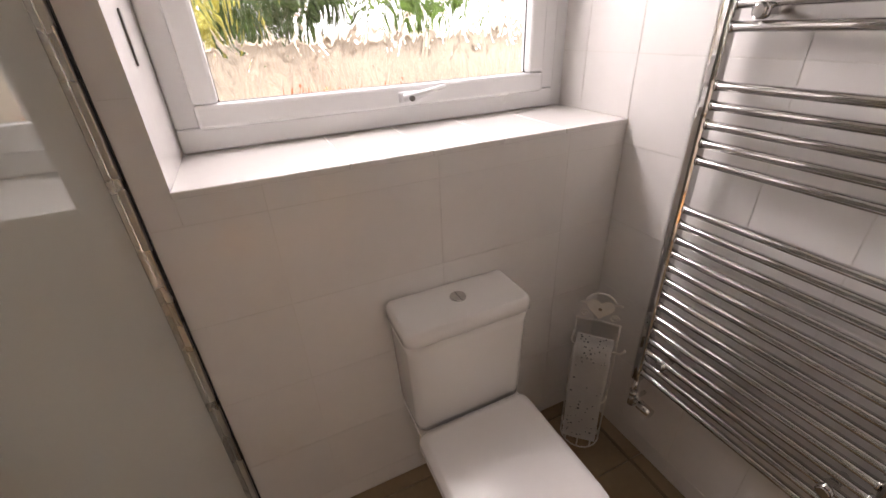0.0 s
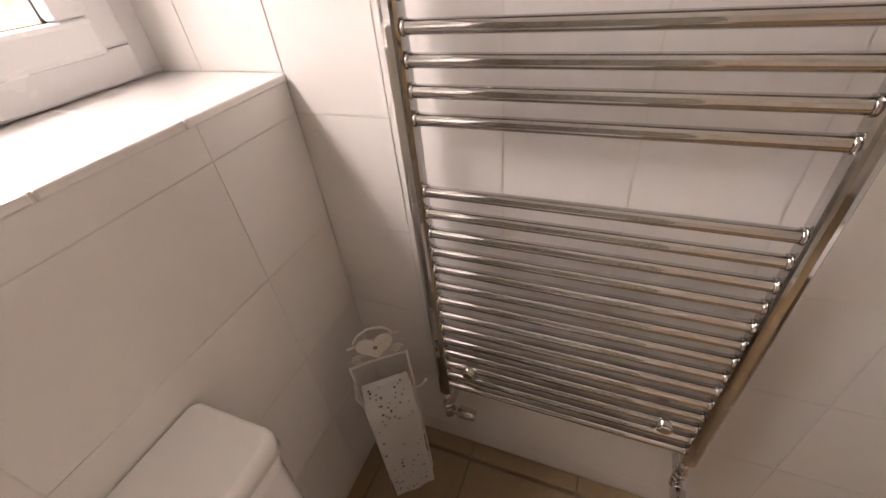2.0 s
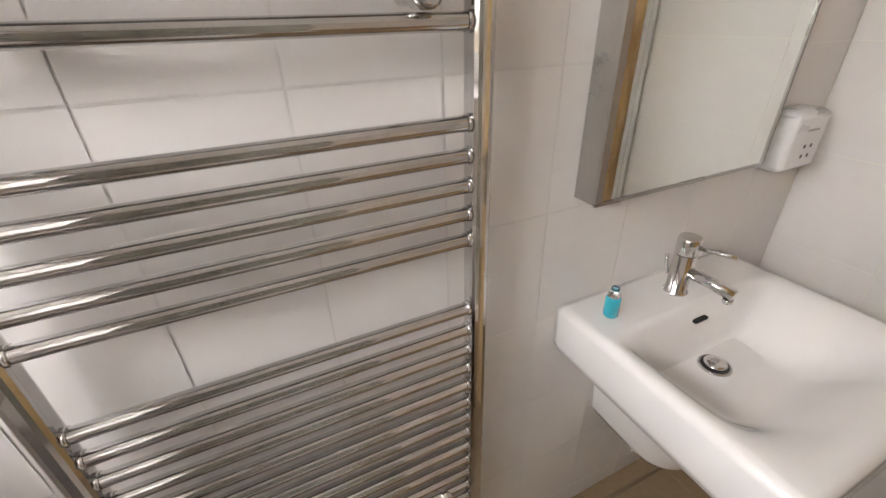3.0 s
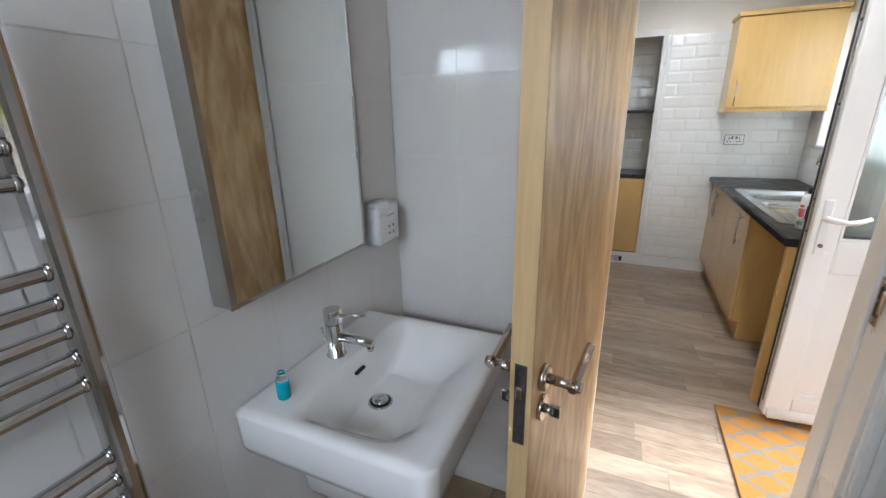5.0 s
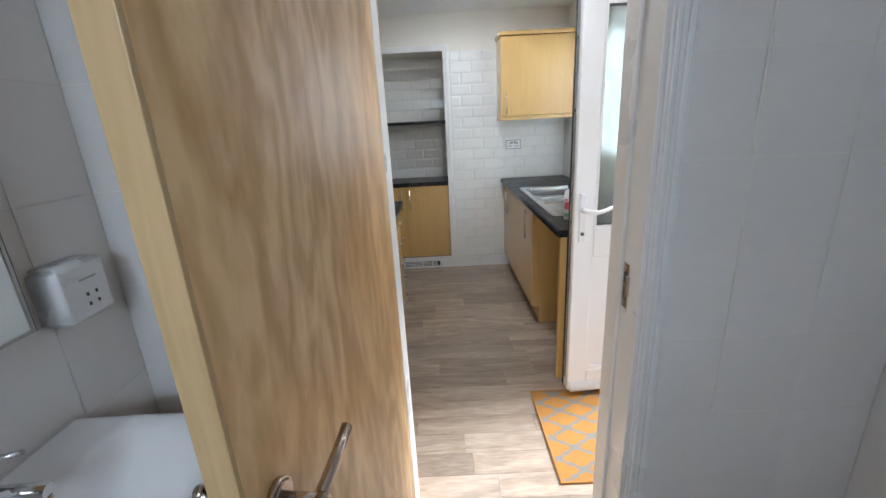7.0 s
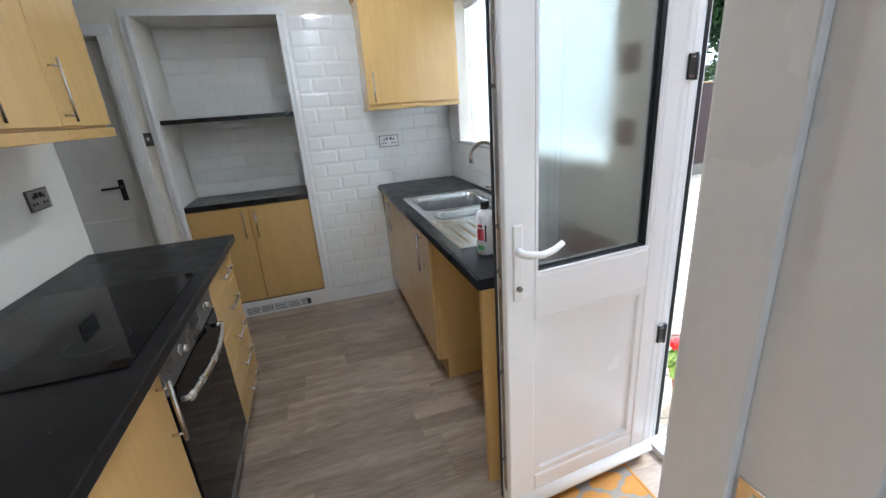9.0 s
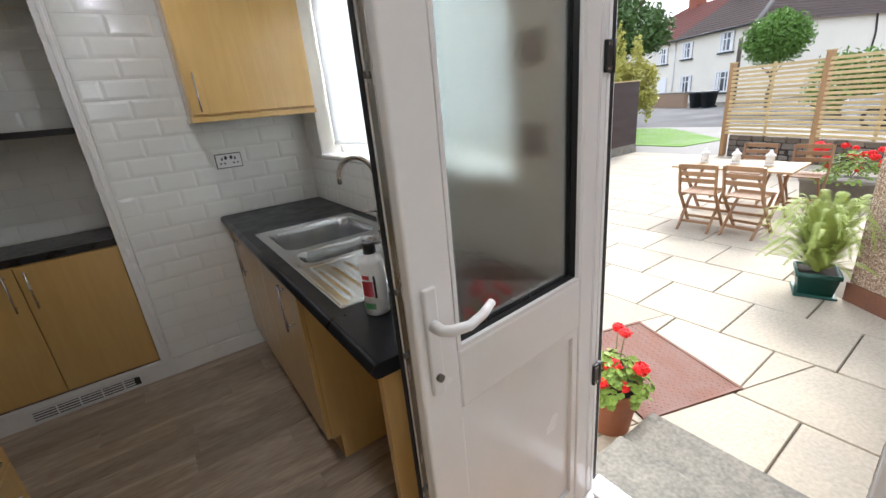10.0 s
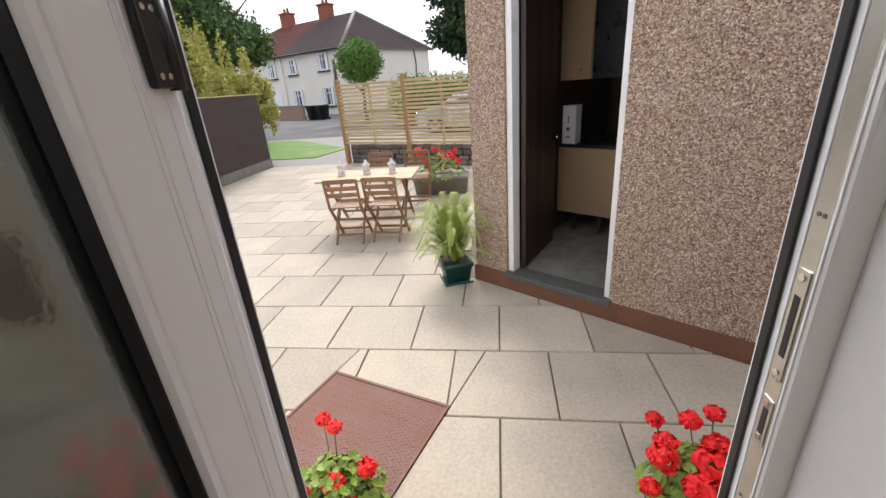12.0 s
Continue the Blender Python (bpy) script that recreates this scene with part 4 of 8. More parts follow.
def sink():
    s = thing("kitchen_sink", "stainless steel one and a half bowl sink with ribbed drainer", "sink", (-0.85, -2.84, 0.75))
    nx, ny = 100, 200
    bm = bmesh.new()
    ribs = [SX0 + 0.12 + 0.055 * i for i in range(7)]

    def height(x, y):
        z = 0.9135
        z += 0.003 * (1 - smooth(rrect(x, y, SX0, SX1, SY0, SY1, 0.02) / 0.012)) * (1 if rrect(x, y, SX0, SX1, SY0, SY1, 0.02) > 0.003 else -0.8)
        z -= 0.150 * smooth(rrect(x, y, -1.055, -0.630, -3.335, -2.955, 0.06) / 0.020)
        z -= 0.115 * smooth(rrect(x, y, -0.985, -0.640, -2.895, -2.735, 0.05) / 0.018)
        if y > -2.70:
            z -= 0.004 * smooth(rrect(x, y, SX0 + 0.05, SX1 - 0.04, -2.70, SY1 - 0.03, 0.02) / 0.012)
            for rx in ribs:
                z += 0.0035 * max(0, 1 - abs(x - rx) / 0.009) * smooth((y + 2.68) / 0.05) * smooth((SY1 - 0.05 - y) / 0.05)
        return z
    g = [[bm.verts.new((SX0 + (SX1 - SX0) * i / nx, SY0 + (SY1 - SY0) * j / ny, 0)) for j in range(ny + 1)] for i in range(nx + 1)]
    for row in g:
        for v in row:
            v.co.z = height(v.co.x, v.co.y)
    for i in range(nx):
        for j in range(ny):
            bm.faces.new((g[i][j], g[i + 1][j], g[i + 1][j + 1], g[i][j + 1])).smooth = True
    part("bowl_and_drainer", bm, M_SINK, s)
    for x, y, z in ((-0.845, -3.145, 0.7645), (-0.815, -2.815, 0.799)):
        w = part("waste", lathe(bmesh.new(), [(0.042, 0.0), (0.042, 0.002), (0.03, 0.003)], (x, y, z), 24), M_CHROME, s)
        part("strainer", lathe(bmesh.new(), [(0.022, 0.003), (0.018, 0.004)], (x, y, z), 18), M_BLACK, w)
    t = thing("kitchen_tap", "chrome swan-neck mixer tap standing behind the sink bowls", "tap", (-1.075, -2.915, 0.912))
    c = Vector((-1.062, -2.915, 0.9135))
    bm = bmesh.new()
    lathe(bm, [(0.027, 0.0), (0.027, 0.006), (0.021, 0.012), (0.0205, 0.11), (0.015, 0.118)], c, 24)
    part("body", bm, M_CHROME, t)
    d = Vector((0.72, -0.69, 0)).normalized()
    pts = [c + Vector((0, 0, 0.11)), c + Vector((0, 0, 0.24))] + arc(c + d * 0.085 + Vector((0, 0, 0.255)), 0.085, 172, 0, 12, u=d) + [c + d * 0.17 + Vector((0, 0, 0.225))]
    part("spout", tube(bmesh.new(), pts, 0.0115, 14), M_CHROME, t)
    sd = Vector((0.75, -0.1, 0)).normalized()
    part("lever", tube(bmesh.new(), [c + Vector((0, 0, 0.092)), c + sd * 0.04 + Vector((0, 0, 0.096)), c + sd * 0.085 + Vector((0, 0, 0.102))], 0.0055, 10), M_CHROME, t)


sink()
bo = thing("cleaner_bottle", "white cleaner bottle with black cap and red label on the worktop", "bottle", (-0.665, -2.195, 0.910))
part("bottle", lathe(bmesh.new(), [(0.030, 0.0), (0.034, 0.004), (0.034, 0.150), (0.030, 0.164), (0.016, 0.172), (0.016, 0.176)], (-0.665, -2.195, 0.9105), 28), M_PLASTIC, bo)
part("cap", lathe(bmesh.new(), [(0.0175, 0.1765), (0.0175, 0.204), (0.0155, 0.207)], (-0.665, -2.195, 0.9105), 24), M_BLACKPLASTIC, bo)


def label_band(name, a0, a1, z0, z1, mat):
    bm = bmesh.new()
    rows = [[bm.verts.new((-0.665 + 0.0345 * math.cos(radians(a)), -2.195 + 0.0345 * math.sin(radians(a)), 0.9105 + z)) for a in range(a0, a1 + 1, 10)] for z in (z0, z1)]
    for i in range(len(rows[0]) - 1):
        bm.faces.new((rows[0][i], rows[0][i + 1], rows[1][i + 1], rows[1][i])).smooth = True
    bmesh.ops.solidify(bm, geom=bm.faces[:], thickness=0.0003)
    part(name, bm, mat, bo)


label_band("red_label", 0, 60, 0.060, 0.105, M_LABELRED)
label_band("red_label", 5, 50, 0.110, 0.122, M_LABELRED)
label_band("black_lettering", 62, 72, 0.055, 0.120, M_INK)
label_band("green_label", 0, 60, 0.022, 0.040, M_LABELGREEN)


# ---- kitchen: wall cupboards ----
def wall_cupboard_south():
    u = thing("wall_cupboard", "honey maple wall cupboard over the worktop with cornice and bar handle", "cupboard", (-0.83, -3.9, 1.47))
    x0, x1, yf = KW + 0.012, -0.500, -3.755
    part("carcass", B(x0, x1, KS + 0.012, yf - 0.02, 1.489, 2.15), M_MAPLE, u)
    d = part("door", B(x0 + 0.002, x1 - 0.002, yf - 0.019, yf, 1.500, 2.146, bevel=0.003), M_MAPLE, u)
    bar_handle(d, (x1 - 0.045, yf, 1.535), (x1 - 0.045, yf, 1.675), (0, 1, 0), 0.0045)
    part("pelmet", B(x0, x1 + 0.006, KS + 0.012, yf + 0.008, 1.462, 1.4885, bevel=0.003), M_MAPLE, u)
    part("cornice", B(x0, x1 + 0.014, KS + 0.012, yf + 0.018, 2.1515, 2.185, bevel=0.008), M_MAPLE, u)


def wall_cupboards_east():
    ys = (-1.36, -1.78, -2.20, -2.58, -2.96)
    xf = 0.705
    hy = (-1.745, -2.165, -2.235, -2.615)
    for k in range(4):
        y1, y0 = ys[k], ys[k + 1]
        u = thing("wall_cupboard", "honey maple wall cupboard above the hob worktop with bar handle", "cupboard", (0.86, (y0 + y1) / 2, 1.46), group="cupboards above the hob")
        part("carcass", B(xf + 0.02, KE - 0.003, y0 + 0.001, y1 - 0.001, 1.475, 2.15), M_MAPLE, u)
        d = part("door", B(xf, xf + 0.019, y0 + 0.002, y1 - 0.002, 1.484, 2.146, bevel=0.003), M_MAPLE, u)
        bar_handle(d, (xf, hy[k], 1.52), (xf, hy[k], 1.68), (-1, 0, 0), 0.005)
        part("pelmet", B(xf - 0.006, KE - 0.003, y0 + 0.0002, y1 - 0.0002, 1.437, 1.4735, bevel=0.002), M_MAPLE, u)
        part("cornice", B(xf - 0.012, KE - 0.003, y0 + 0.0002, y1 - 0.0002, 2.1515, 2.185, bevel=0.006), M_MAPLE, u)


wall_cupboard_south()
wall_cupboards_east()

# ---- kitchen: hob run along the east wall ----
HX = 0.405
tagged(part("worktop", B(0.372, KE - 0.002, -3.085, KN - 0.002, 0.872, 0.910, bevel=0.006, seg=3), M_WORKTOP), "black slate-effect worktop around the hob", "worktop")
u = thing("drawer_unit", "honey maple unit of five drawers with steel bar handles", "drawers", (0.7, -2.79, 0))
part("carcass", B(HX + 0.02, KE - 0.003, -3.035, -2.546, 0.12, 0.868), M_MAPLE, u)
for i in range(5):
    z0 = 0.13 + i * 0.1475
    d = part("drawer", B(HX, HX + 0.019, -3.035, -2.548, z0, z0 + 0.144, bevel=0.003), M_MAPLE, u)
    bar_handle(d, (HX, -2.865, z0 + 0.085), (HX, -2.72, z0 + 0.085), (-1, 0, 0), 0.005)
part("plinth", B(HX + 0.05, HX + 0.066, -3.035, -2.546, 0.0, 0.118), M_MAPLE, u)
u = thing("base_cabinet", "honey maple base cabinet beside the oven with a steel bar handle", "cabinet", (0.7, -1.5, 0))
part("carcass", B(HX + 0.02, KE - 0.003, -1.938, KN - 0.003, 0.12, 0.868), M_MAPLE, u)
d = part("door", B(HX, HX + 0.019, -1.936, -1.45, 0.125, 0.866, bevel=0.003), M_MAPLE, u)
bar_handle(d, (HX, -1.895, 0.66), (HX, -1.895, 0.81), (-1, 0, 0), 0.006)
d = part("door", B(HX, HX + 0.019, -1.446, KN - 0.005, 0.125, 0.866, bevel=0.003), M_MAPLE, u)
part("plinth", B(HX + 0.05, HX + 0.066, -1.938, KN - 0.003, 0.0, 0.118), M_MAPLE, u)


def oven():
    y0, y1 = -2.542, -1.942
    o = thing("oven", "built-in oven with dark glass door and curved steel handle", "oven", (0.7, -2.24, 0.1))
    part("case", B(HX + 0.022, KE - 0.01, y0, y1, 0.12, 0.868), M_OVENSTEEL, o)
    p = part("control_panel", B(HX - 0.002, HX + 0.020, y0 + 0.001, y1 - 0.001, 0.752, 0.866, bevel=0.003), M_OVENSTEEL, o)
    part("display", B(HX - 0.0035, HX - 0.002, -2.335, -2.245, 0.795, 0.832, bevel=0.0005), M_HOB, p)
    for y in (-2.42, -2.10):
        k = bmesh.new()
        rod(k, (HX - 0.002, y, 0.812), (HX - 0.007, y, 0.812), 0.017, 22)
        rod(k, (HX - 0.007, y, 0.812), (HX - 0.026, y, 0.812), 0.013, 22, 0.012)
        part("knob", k, M_STEEL, p)
    for i in range(3):
        part("button", rod(bmesh.new(), (HX - 0.002, -2.325 + 0.03 * i, 0.778), (HX - 0.0045, -2.325 + 0.03 * i, 0.778), 0.006, 10), M_STEEL, p)
    d = part("door", B(HX - 0.004, HX + 0.020, y0 + 0.001, y1 - 0.001, 0.165, 0.748, bevel=0.003), M_HOB, o, "black glass oven door")
    part("door_frame", B(HX - 0.0055, HX + 0.015, y0 + 0.0005, y1 - 0.0005, 0.125, 0.1645, bevel=0.002), M_OVENSTEEL, o)
    ya, yb = y0 + 0.06, y1 - 0.06
    pts = [(HX - 0.030 - 0.026 * math.sin(math.pi * t), ya + (yb - ya) * t, 0.698) for t in [i / 14 for i in range(15)]]
    hb = tube(bmesh.new(), pts, 0.009, 10)
    for v in hb.verts:
        v.co.z = 0.698 + (v.co.z - 0.698) * 1.5
    for y in (ya + 0.004, yb - 0.004):
        rod(hb, (HX - 0.004, y, 0.698), (HX - 0.032, y, 0.698), 0.008, 10)
    part("handle", hb, M_STEEL, d, "curved steel handle")


oven()
hb = thing("hob", "black ceramic glass hob set on the worktop above the oven", "hob", (0.70, -2.18, 0.91))
part("glass_plate", B(0.425, 0.945, -2.525, -1.855, 0.9105, 0.9165, bevel=0.0025), M_HOB, hb)
for x, y, r in ((0.56, -2.04, 0.075), (0.56, -2.35, 0.095), (0.80, -2.04, 0.095), (0.80, -2.35, 0.075)):
    bm = bmesh.new()
    a, b = ring(bm, (x, y, 0.9168), (0, 0, 1), r, 40), ring(bm, (x, y, 0.9168), (0, 0, 1), r - 0.0012, 40)
    bridge(bm, a, b)
    part("ring_mark", bm, M_INK, hb)


def double_socket(name, at, axis, s, metal, label):
    """A two-gang switched socket; axis is the wall's normal, s its sign."""
    x, y, z = at
    k = thing(name, label, "socket", at)

    def put(nm, u0, u1, v0, v1, d0, d1, mat, bev=0.001):
        if axis == "y":
            bm = B(x + u0, x + u1, min(y + s * d0, y + s * d1), max(y + s * d0, y + s * d1), z + v0, z + v1, bevel=bev)
        else:
            bm = B(min(x + s * d0, x + s * d1), max(x + s * d0, x + s * d1), y + u0, y + u1, z + v0, z + v1, bevel=bev)
        return part(nm, bm, mat, k)
    put("faceplate", -0.073, 0.073, -0.043, 0.043, 0.0, 0.007, M_DARKMETAL if metal else M_PLASTIC, 0.002)
    put("insert", -0.068, 0.068, -0.038, 0.038, 0.0072, 0.0080, M_STEEL if axis == "x" else M_PLASTIC, 0.0)
    for c in (-0.036, 0.036):
        put("pin_hole", c - 0.004, c + 0.004, 0.004, 0.020, 0.0081, 0.0086, M_BLACK, 0)
        put("pin_hole", c - 0.016, c - 0.006, -0.019, -0.010, 0.0081, 0.0086, M_BLACK, 0)
        put("pin_hole", c + 0.006, c + 0.016, -0.019, -0.010, 0.0081, 0.0086, M_BLACK, 0)
        put("rocker", c * 0.42 - 0.007, c * 0.42 + 0.007, 0.008, 0.028, 0.0081, 0.0115, M_BLACKPLASTIC, 0.001)


double_socket("double_socket", (-0.655, KS + 0.0095, 1.235), "y", 1, True, "dark-edged white double socket on the metro tiles")
double_socket("double_socket", (KE - 0.001, -2.89, 1.215), "x", -1, True, "steel double socket on the wall behind the hob")

# ---- kitchen: alcove ----
at = bmesh.new()
for x0, x1 in ((AX0 - 0.058, AX0 - 0.0005), (AX1 + 0.0005, AX1 + 0.058)):
    box(at, x0, x1, KS - 0.002, KS + 0.020, 0.12, AZ1 + 0.002, bevel=0.003)
    box(at, x0 + 0.012, x0 + 0.03, KS + 0.020, KS + 0.028, 0.12, AZ1 - 0.0005, bevel=0.003)
box(at, AX0 - 0.058, AX1 + 0.058, KS - 0.002, KS + 0.020, AZ1 + 0.0025, AZ1 + 0.052, bevel=0.003)
box(at, AX0 - 0.058, AX1 + 0.058, KS - 0.002, KS + 0.020, 0.094, 0.1195, bevel=0.003)
structure("trim_alcove", at, M_GLOSS, "white gloss frame round the alcove", "trim")
structure("alcove_plinth", B(AX0 - 0.058, AX1 + 0.058, KS - 0.02, KS + 0.012, 0.0, 0.0935), M_GLOSS, "white painted plinth under the alcove cupboard", "baseboard")
sh = thing("alcove_shelf", "black laminate shelf across the alcove", "shelf", (0.42, -4.28, 1.47))
part("board", B(AX0 - 0.010, AX1 + 0.010, AY + 0.012, KS - 0.045, 1.468, 1.498, bevel=0.002), M_BLACKLAM, sh)
tagged(part("worktop", B(AX0 - 0.010, AX1 + 0.010, AY + 0.012, KS - 0.006, 0.868, 0.908, bevel=0.004), M_BLACKLAM), "black laminate top over the alcove cupboard", "worktop")
u = thing("alcove_cupboard", "honey maple cupboard with two doors built into the alcove", "cupboard", (0.42, -4.25, 0.12))
part("carcass", B(AX0 - 0.008, AX1 + 0.008, AY + 0.012, KS - 0.022, 0.12, 0.866), M_MAPLE, u)
for x0, x1, hx in ((AX0 + 0.004, 0.434, 0.395), (0.438, AX1 - 0.004, 0.478)):
    d = part("door", B(x0, x1, KS - 0.021, KS - 0.002, 0.126, 0.862, bevel=0.003), M_MAPLE, u)
    bar_handle(d, (hx, KS - 0.002, 0.66), (hx, KS - 0.002, 0.82), (0, 1, 0), 0.0045)
v = thing("plinth_heater_grille", "white plinth heater grille with dark slots", "vent", (0.40, KS + 0.012, 0.0))
part("frame", wall_with_holes(bmesh.new(), "x", 0.12, 0.62, KS + 0.0125, KS + 0.020, 0.012, 0.086, [(0.135 + 0.0, 0.605, 0.022, 0.076)]), M_PLASTIC, v)
part("backing", B(0.1351, 0.6049, KS + 0.0125, KS + 0.0145, 0.0221, 0.0759), M_INK, v)
for i in range(3):
    z = 0.031 + i * 0.0155
    part("slat", B(0.1352, 0.6048, KS + 0.0148, KS + 0.0185, z, z + 0.006), M_PLASTIC, v)
for x in (0.20, 0.30, 0.40, 0.50):
    part("slat_bar", B(x, x + 0.008, KS + 0.0186, KS + 0.0195, 0.0222, 0.0758), M_PLASTIC, v)
part("switch", B(0.122, 0.150, KS + 0.0201, KS + 0.024, 0.025, 0.073, bevel=0.001), M_BLACKPLASTIC, v)
s = thing("spur_switch", "small white switch on the side of the alcove", "switch", (AX0, -4.14, 1.2))
part("faceplate", B(AX0 - 0.004, AX0 + 0.010, -4.185, -4.10, 1.165, 1.25, bevel=0.002), M_PLASTIC, s)

# inner door beside the alcove
dr = thing("door_2", "white painted panel door with a black lever handle, closed", "door", (1.37, KS - 0.03, 0), kind="structure")
part("leaf", B(1.025, 1.715, KS - 0.27, KS - 0.232, 0.01, 2.015, bevel=0.002), M_GLOSS, dr)
for z0, z1 in ((0.2, 0.85), (1.05, 1.85)):
    part("panel", B(1.15, 1.59, KS - 0.2315, KS - 0.226, z0, z1, bevel=0.003), M_GLOSS, dr)
bm = bmesh.new()
box(bm, 1.225, 1.26, KS - 0.2258, KS - 0.216, 0.98, 1.13, bevel=0.002)
tube(bm, [(1.243, KS - 0.216, 1.08), (1.243, KS - 0.17, 1.08), (1.30, KS - 0.166, 1.078), (1.35, KS - 0.168, 1.076)], 0.009, 10)
part("lever_handle", bm, M_BLACKPLASTIC, dr, "black lever handle")
tr = bmesh.new()
for x0, x1 in ((0.955, 1.035), (1.70, 1.745)):
    box(tr, x0, x1, KS - 0.002, KS + 0.022, 0, 2.0, bevel=0.003)
    box(tr, x0 + 0.02, x1 - 0.02, KS + 0.022, KS + 0.030, 0, 1.998, bevel=0.003)
box(tr, 0.955, 1.745, KS - 0.002, KS + 0.022, 2.0005, 2.07, bevel=0.003)
structure("trim_inner_door", tr, M_GLOSS, "white gloss door surround", "trim")
sw = thing("light_switch", "dark metal light switch plate on the door surround", "switch", (0.925, KS + 0.012, 1.38))
part("faceplate", B(0.903, 0.949, KS + 0.0005, KS + 0.010, 1.345, 1.43, bevel=0.002), M_DARKMETAL, sw)
part("rocker", B(0.917, 0.935, KS + 0.0102, KS + 0.0145, 1.375, 1.40, bevel=0.001), M_CHROME, sw)
sk = bmesh.new()
box(sk, FX - 0.05, AX0 - 0.0585, KS + 0.0005, KS + 0.016, -0.004, 0.10, bevel=0.004)
structure("baseboard_kitchen", sk, M_GLOSS, "white gloss skirting board below the tiles", "baseboard")

# rug by the back door: mustard motifs on a grey ground
RX0, RX1, RY0, RY1 = -1.11, -0.376, -1.868, -1.246
rg = thing("rug", "mustard woven rug with grey trellis pattern by the back door", "rug", ((RX0 + RX1) / 2, (RY0 + RY1) / 2, 0))
part("backing", B(RX0 + 0.004, RX1 - 0.004, RY0 + 0.004, RY1 - 0.004, 0.0004, 0.008, bevel=0.003), M_RUGGREY, rg, "grey woven ground")


def quatrefoil(bm, cx, cy, ax, ay, z):
    """A flat four-lobed figure with a small point between the lobes, cut off at the rug's border."""
    row = []
    for k in range(64):
        t = 2 * math.pi * k / 64
        r = 0.62 + 0.38 * abs(math.cos(2 * t)) ** 0.7 + 0.07 * max(0.0, 1 - abs(math.sin(2 * t) ** 2 - 1) * 16)
        x, y = cx + ax * r * math.cos(t), cy + ay * r * math.sin(t)
        row.append((min(max(x, RX0 + 0.013), RX1 - 0.013), min(max(y, RY0 + 0.013), RY1 - 0.013)))
    if max(p[0] for p in row) - min(p[0] for p in row) < 0.02 or max(p[1] for p in row) - min(p[1] for p in row) < 0.02:
        return
    mid = bm.verts.new((sum(p[0] for p in row) / 64, sum(p[1] for p in row) / 64, z))
    rim = [bm.verts.new((*p, z)) for p in row]
    for a, b in zip(rim, rim[1:] + rim[:1]):
        bm.faces.new((mid, a, b))


bm = bmesh.new()
for i in range(-1, 9):
    for j in range(-1, 12):
        cx, cy = -0.496 - 0.0975 * i, -1.76 + 0.128 * (j - 1) + (0.064 if i % 2 else 0)
        quatrefoil(bm, cx, cy, 0.072, 0.0465, 0.0088)
part("trellis_pattern", bm, M_RUG, rg, "mustard four-lobed motifs")
for a in ((RX0, RX1, RY0, RY0 + 0.012), (RX0, RX1, RY1 - 0.012, RY1), (RX0, RX0 + 0.012, RY0 + 0.0121, RY1 - 0.0121), (RX1 - 0.012, RX1, RY0 + 0.0121, RY1 - 0.0121)):
    part("border", B(*a, 0.0005, 0.0095, bevel=0.002), M_RUG, rg)

# ceiling downlights
for x, y in DOWNLIGHTS:
    l = thing("downlight", "small recessed ceiling downlight with a white rim", "lamp", (x, y, KC), group="ceiling downlights")
    bm = bmesh.new()
    a, b = ring(bm, (x, y, KC - 0.004), (0, 0, 1), 0.044, 28), ring(bm, (x, y, KC - 0.004), (0, 0, 1), 0.030, 28)
    c, e = ring(bm, (x, y, KC - 0.0005), (0, 0, 1), 0.044, 28), ring(bm, (x, y, KC - 0.0005), (0, 0, 1), 0.030, 28)
    for p, q in ((a, b), (a, c), (b, e)):
        bridge(bm, p, q)
    part("rim", bm, M_PLASTIC, l)
    part("lens", rod(bmesh.new(), (x, y, KC - 0.0012), (x, y, KC - 0.0004), 0.0295, 24), M_CLEAR, l)

# ---- back door, frame and kitchen window ----
fr = bmesh.new()
FX0, FX1 = -1.337, -1.267
for y0, y1 in ((XY0 - 0.028, XY0 + 0.028), (XY1 - 0.03, XY1 + 0.028)):
    box(fr, FX0, FX1, y0, y1, -0.02, XZ1 + 0.028, bevel=0.005)
box(fr, FX0, FX1, XY0 + 0.0281, XY1 - 0.0301, XZ1 - 0.03, XZ1 + 0.028, bevel=0.005)
box(fr, FX0 - 0.02, FX1, XY0 + 0.0281, XY1 - 0.0301, -0.02, 0.030, bevel=0.006)
xf = structure("door_frame_back", fr, M_UPVC, "white upvc back door frame with threshold", "door frame")
BASE[xf] = Matrix.Identity(4)
gk = bmesh.new()
for y in (XY0 + 0.0282, XY1 - 0.0345):
    box(gk, FX0 + 0.006, FX0 + 0.021, y, y + 0.0042, 0.03, XZ1 - 0.03, bevel=0.0015)
part("gasket", gk, M_BLACK, xf, "black weather seal")
for y in (XY0 + 0.0283, XY1 - 0.0322):
    for x in (FX0 + 0.001, FX0 + 0.030, FX1 - 0.009):
        part("frame_rib", B(x, x + 0.0035, y, y + 0.0022, 0.03, XZ1 - 0.031, bevel=0.0008), M_UPVC, xf)
ks = part("keep_strip", B(FX0 + 0.0365, FX0 + 0.0595, XY1 - 0.0318, XY1 - 0.03005, 0.10, 2.02, bevel=0.0006), M_GALV, xf, "galvanised strip along the frame")
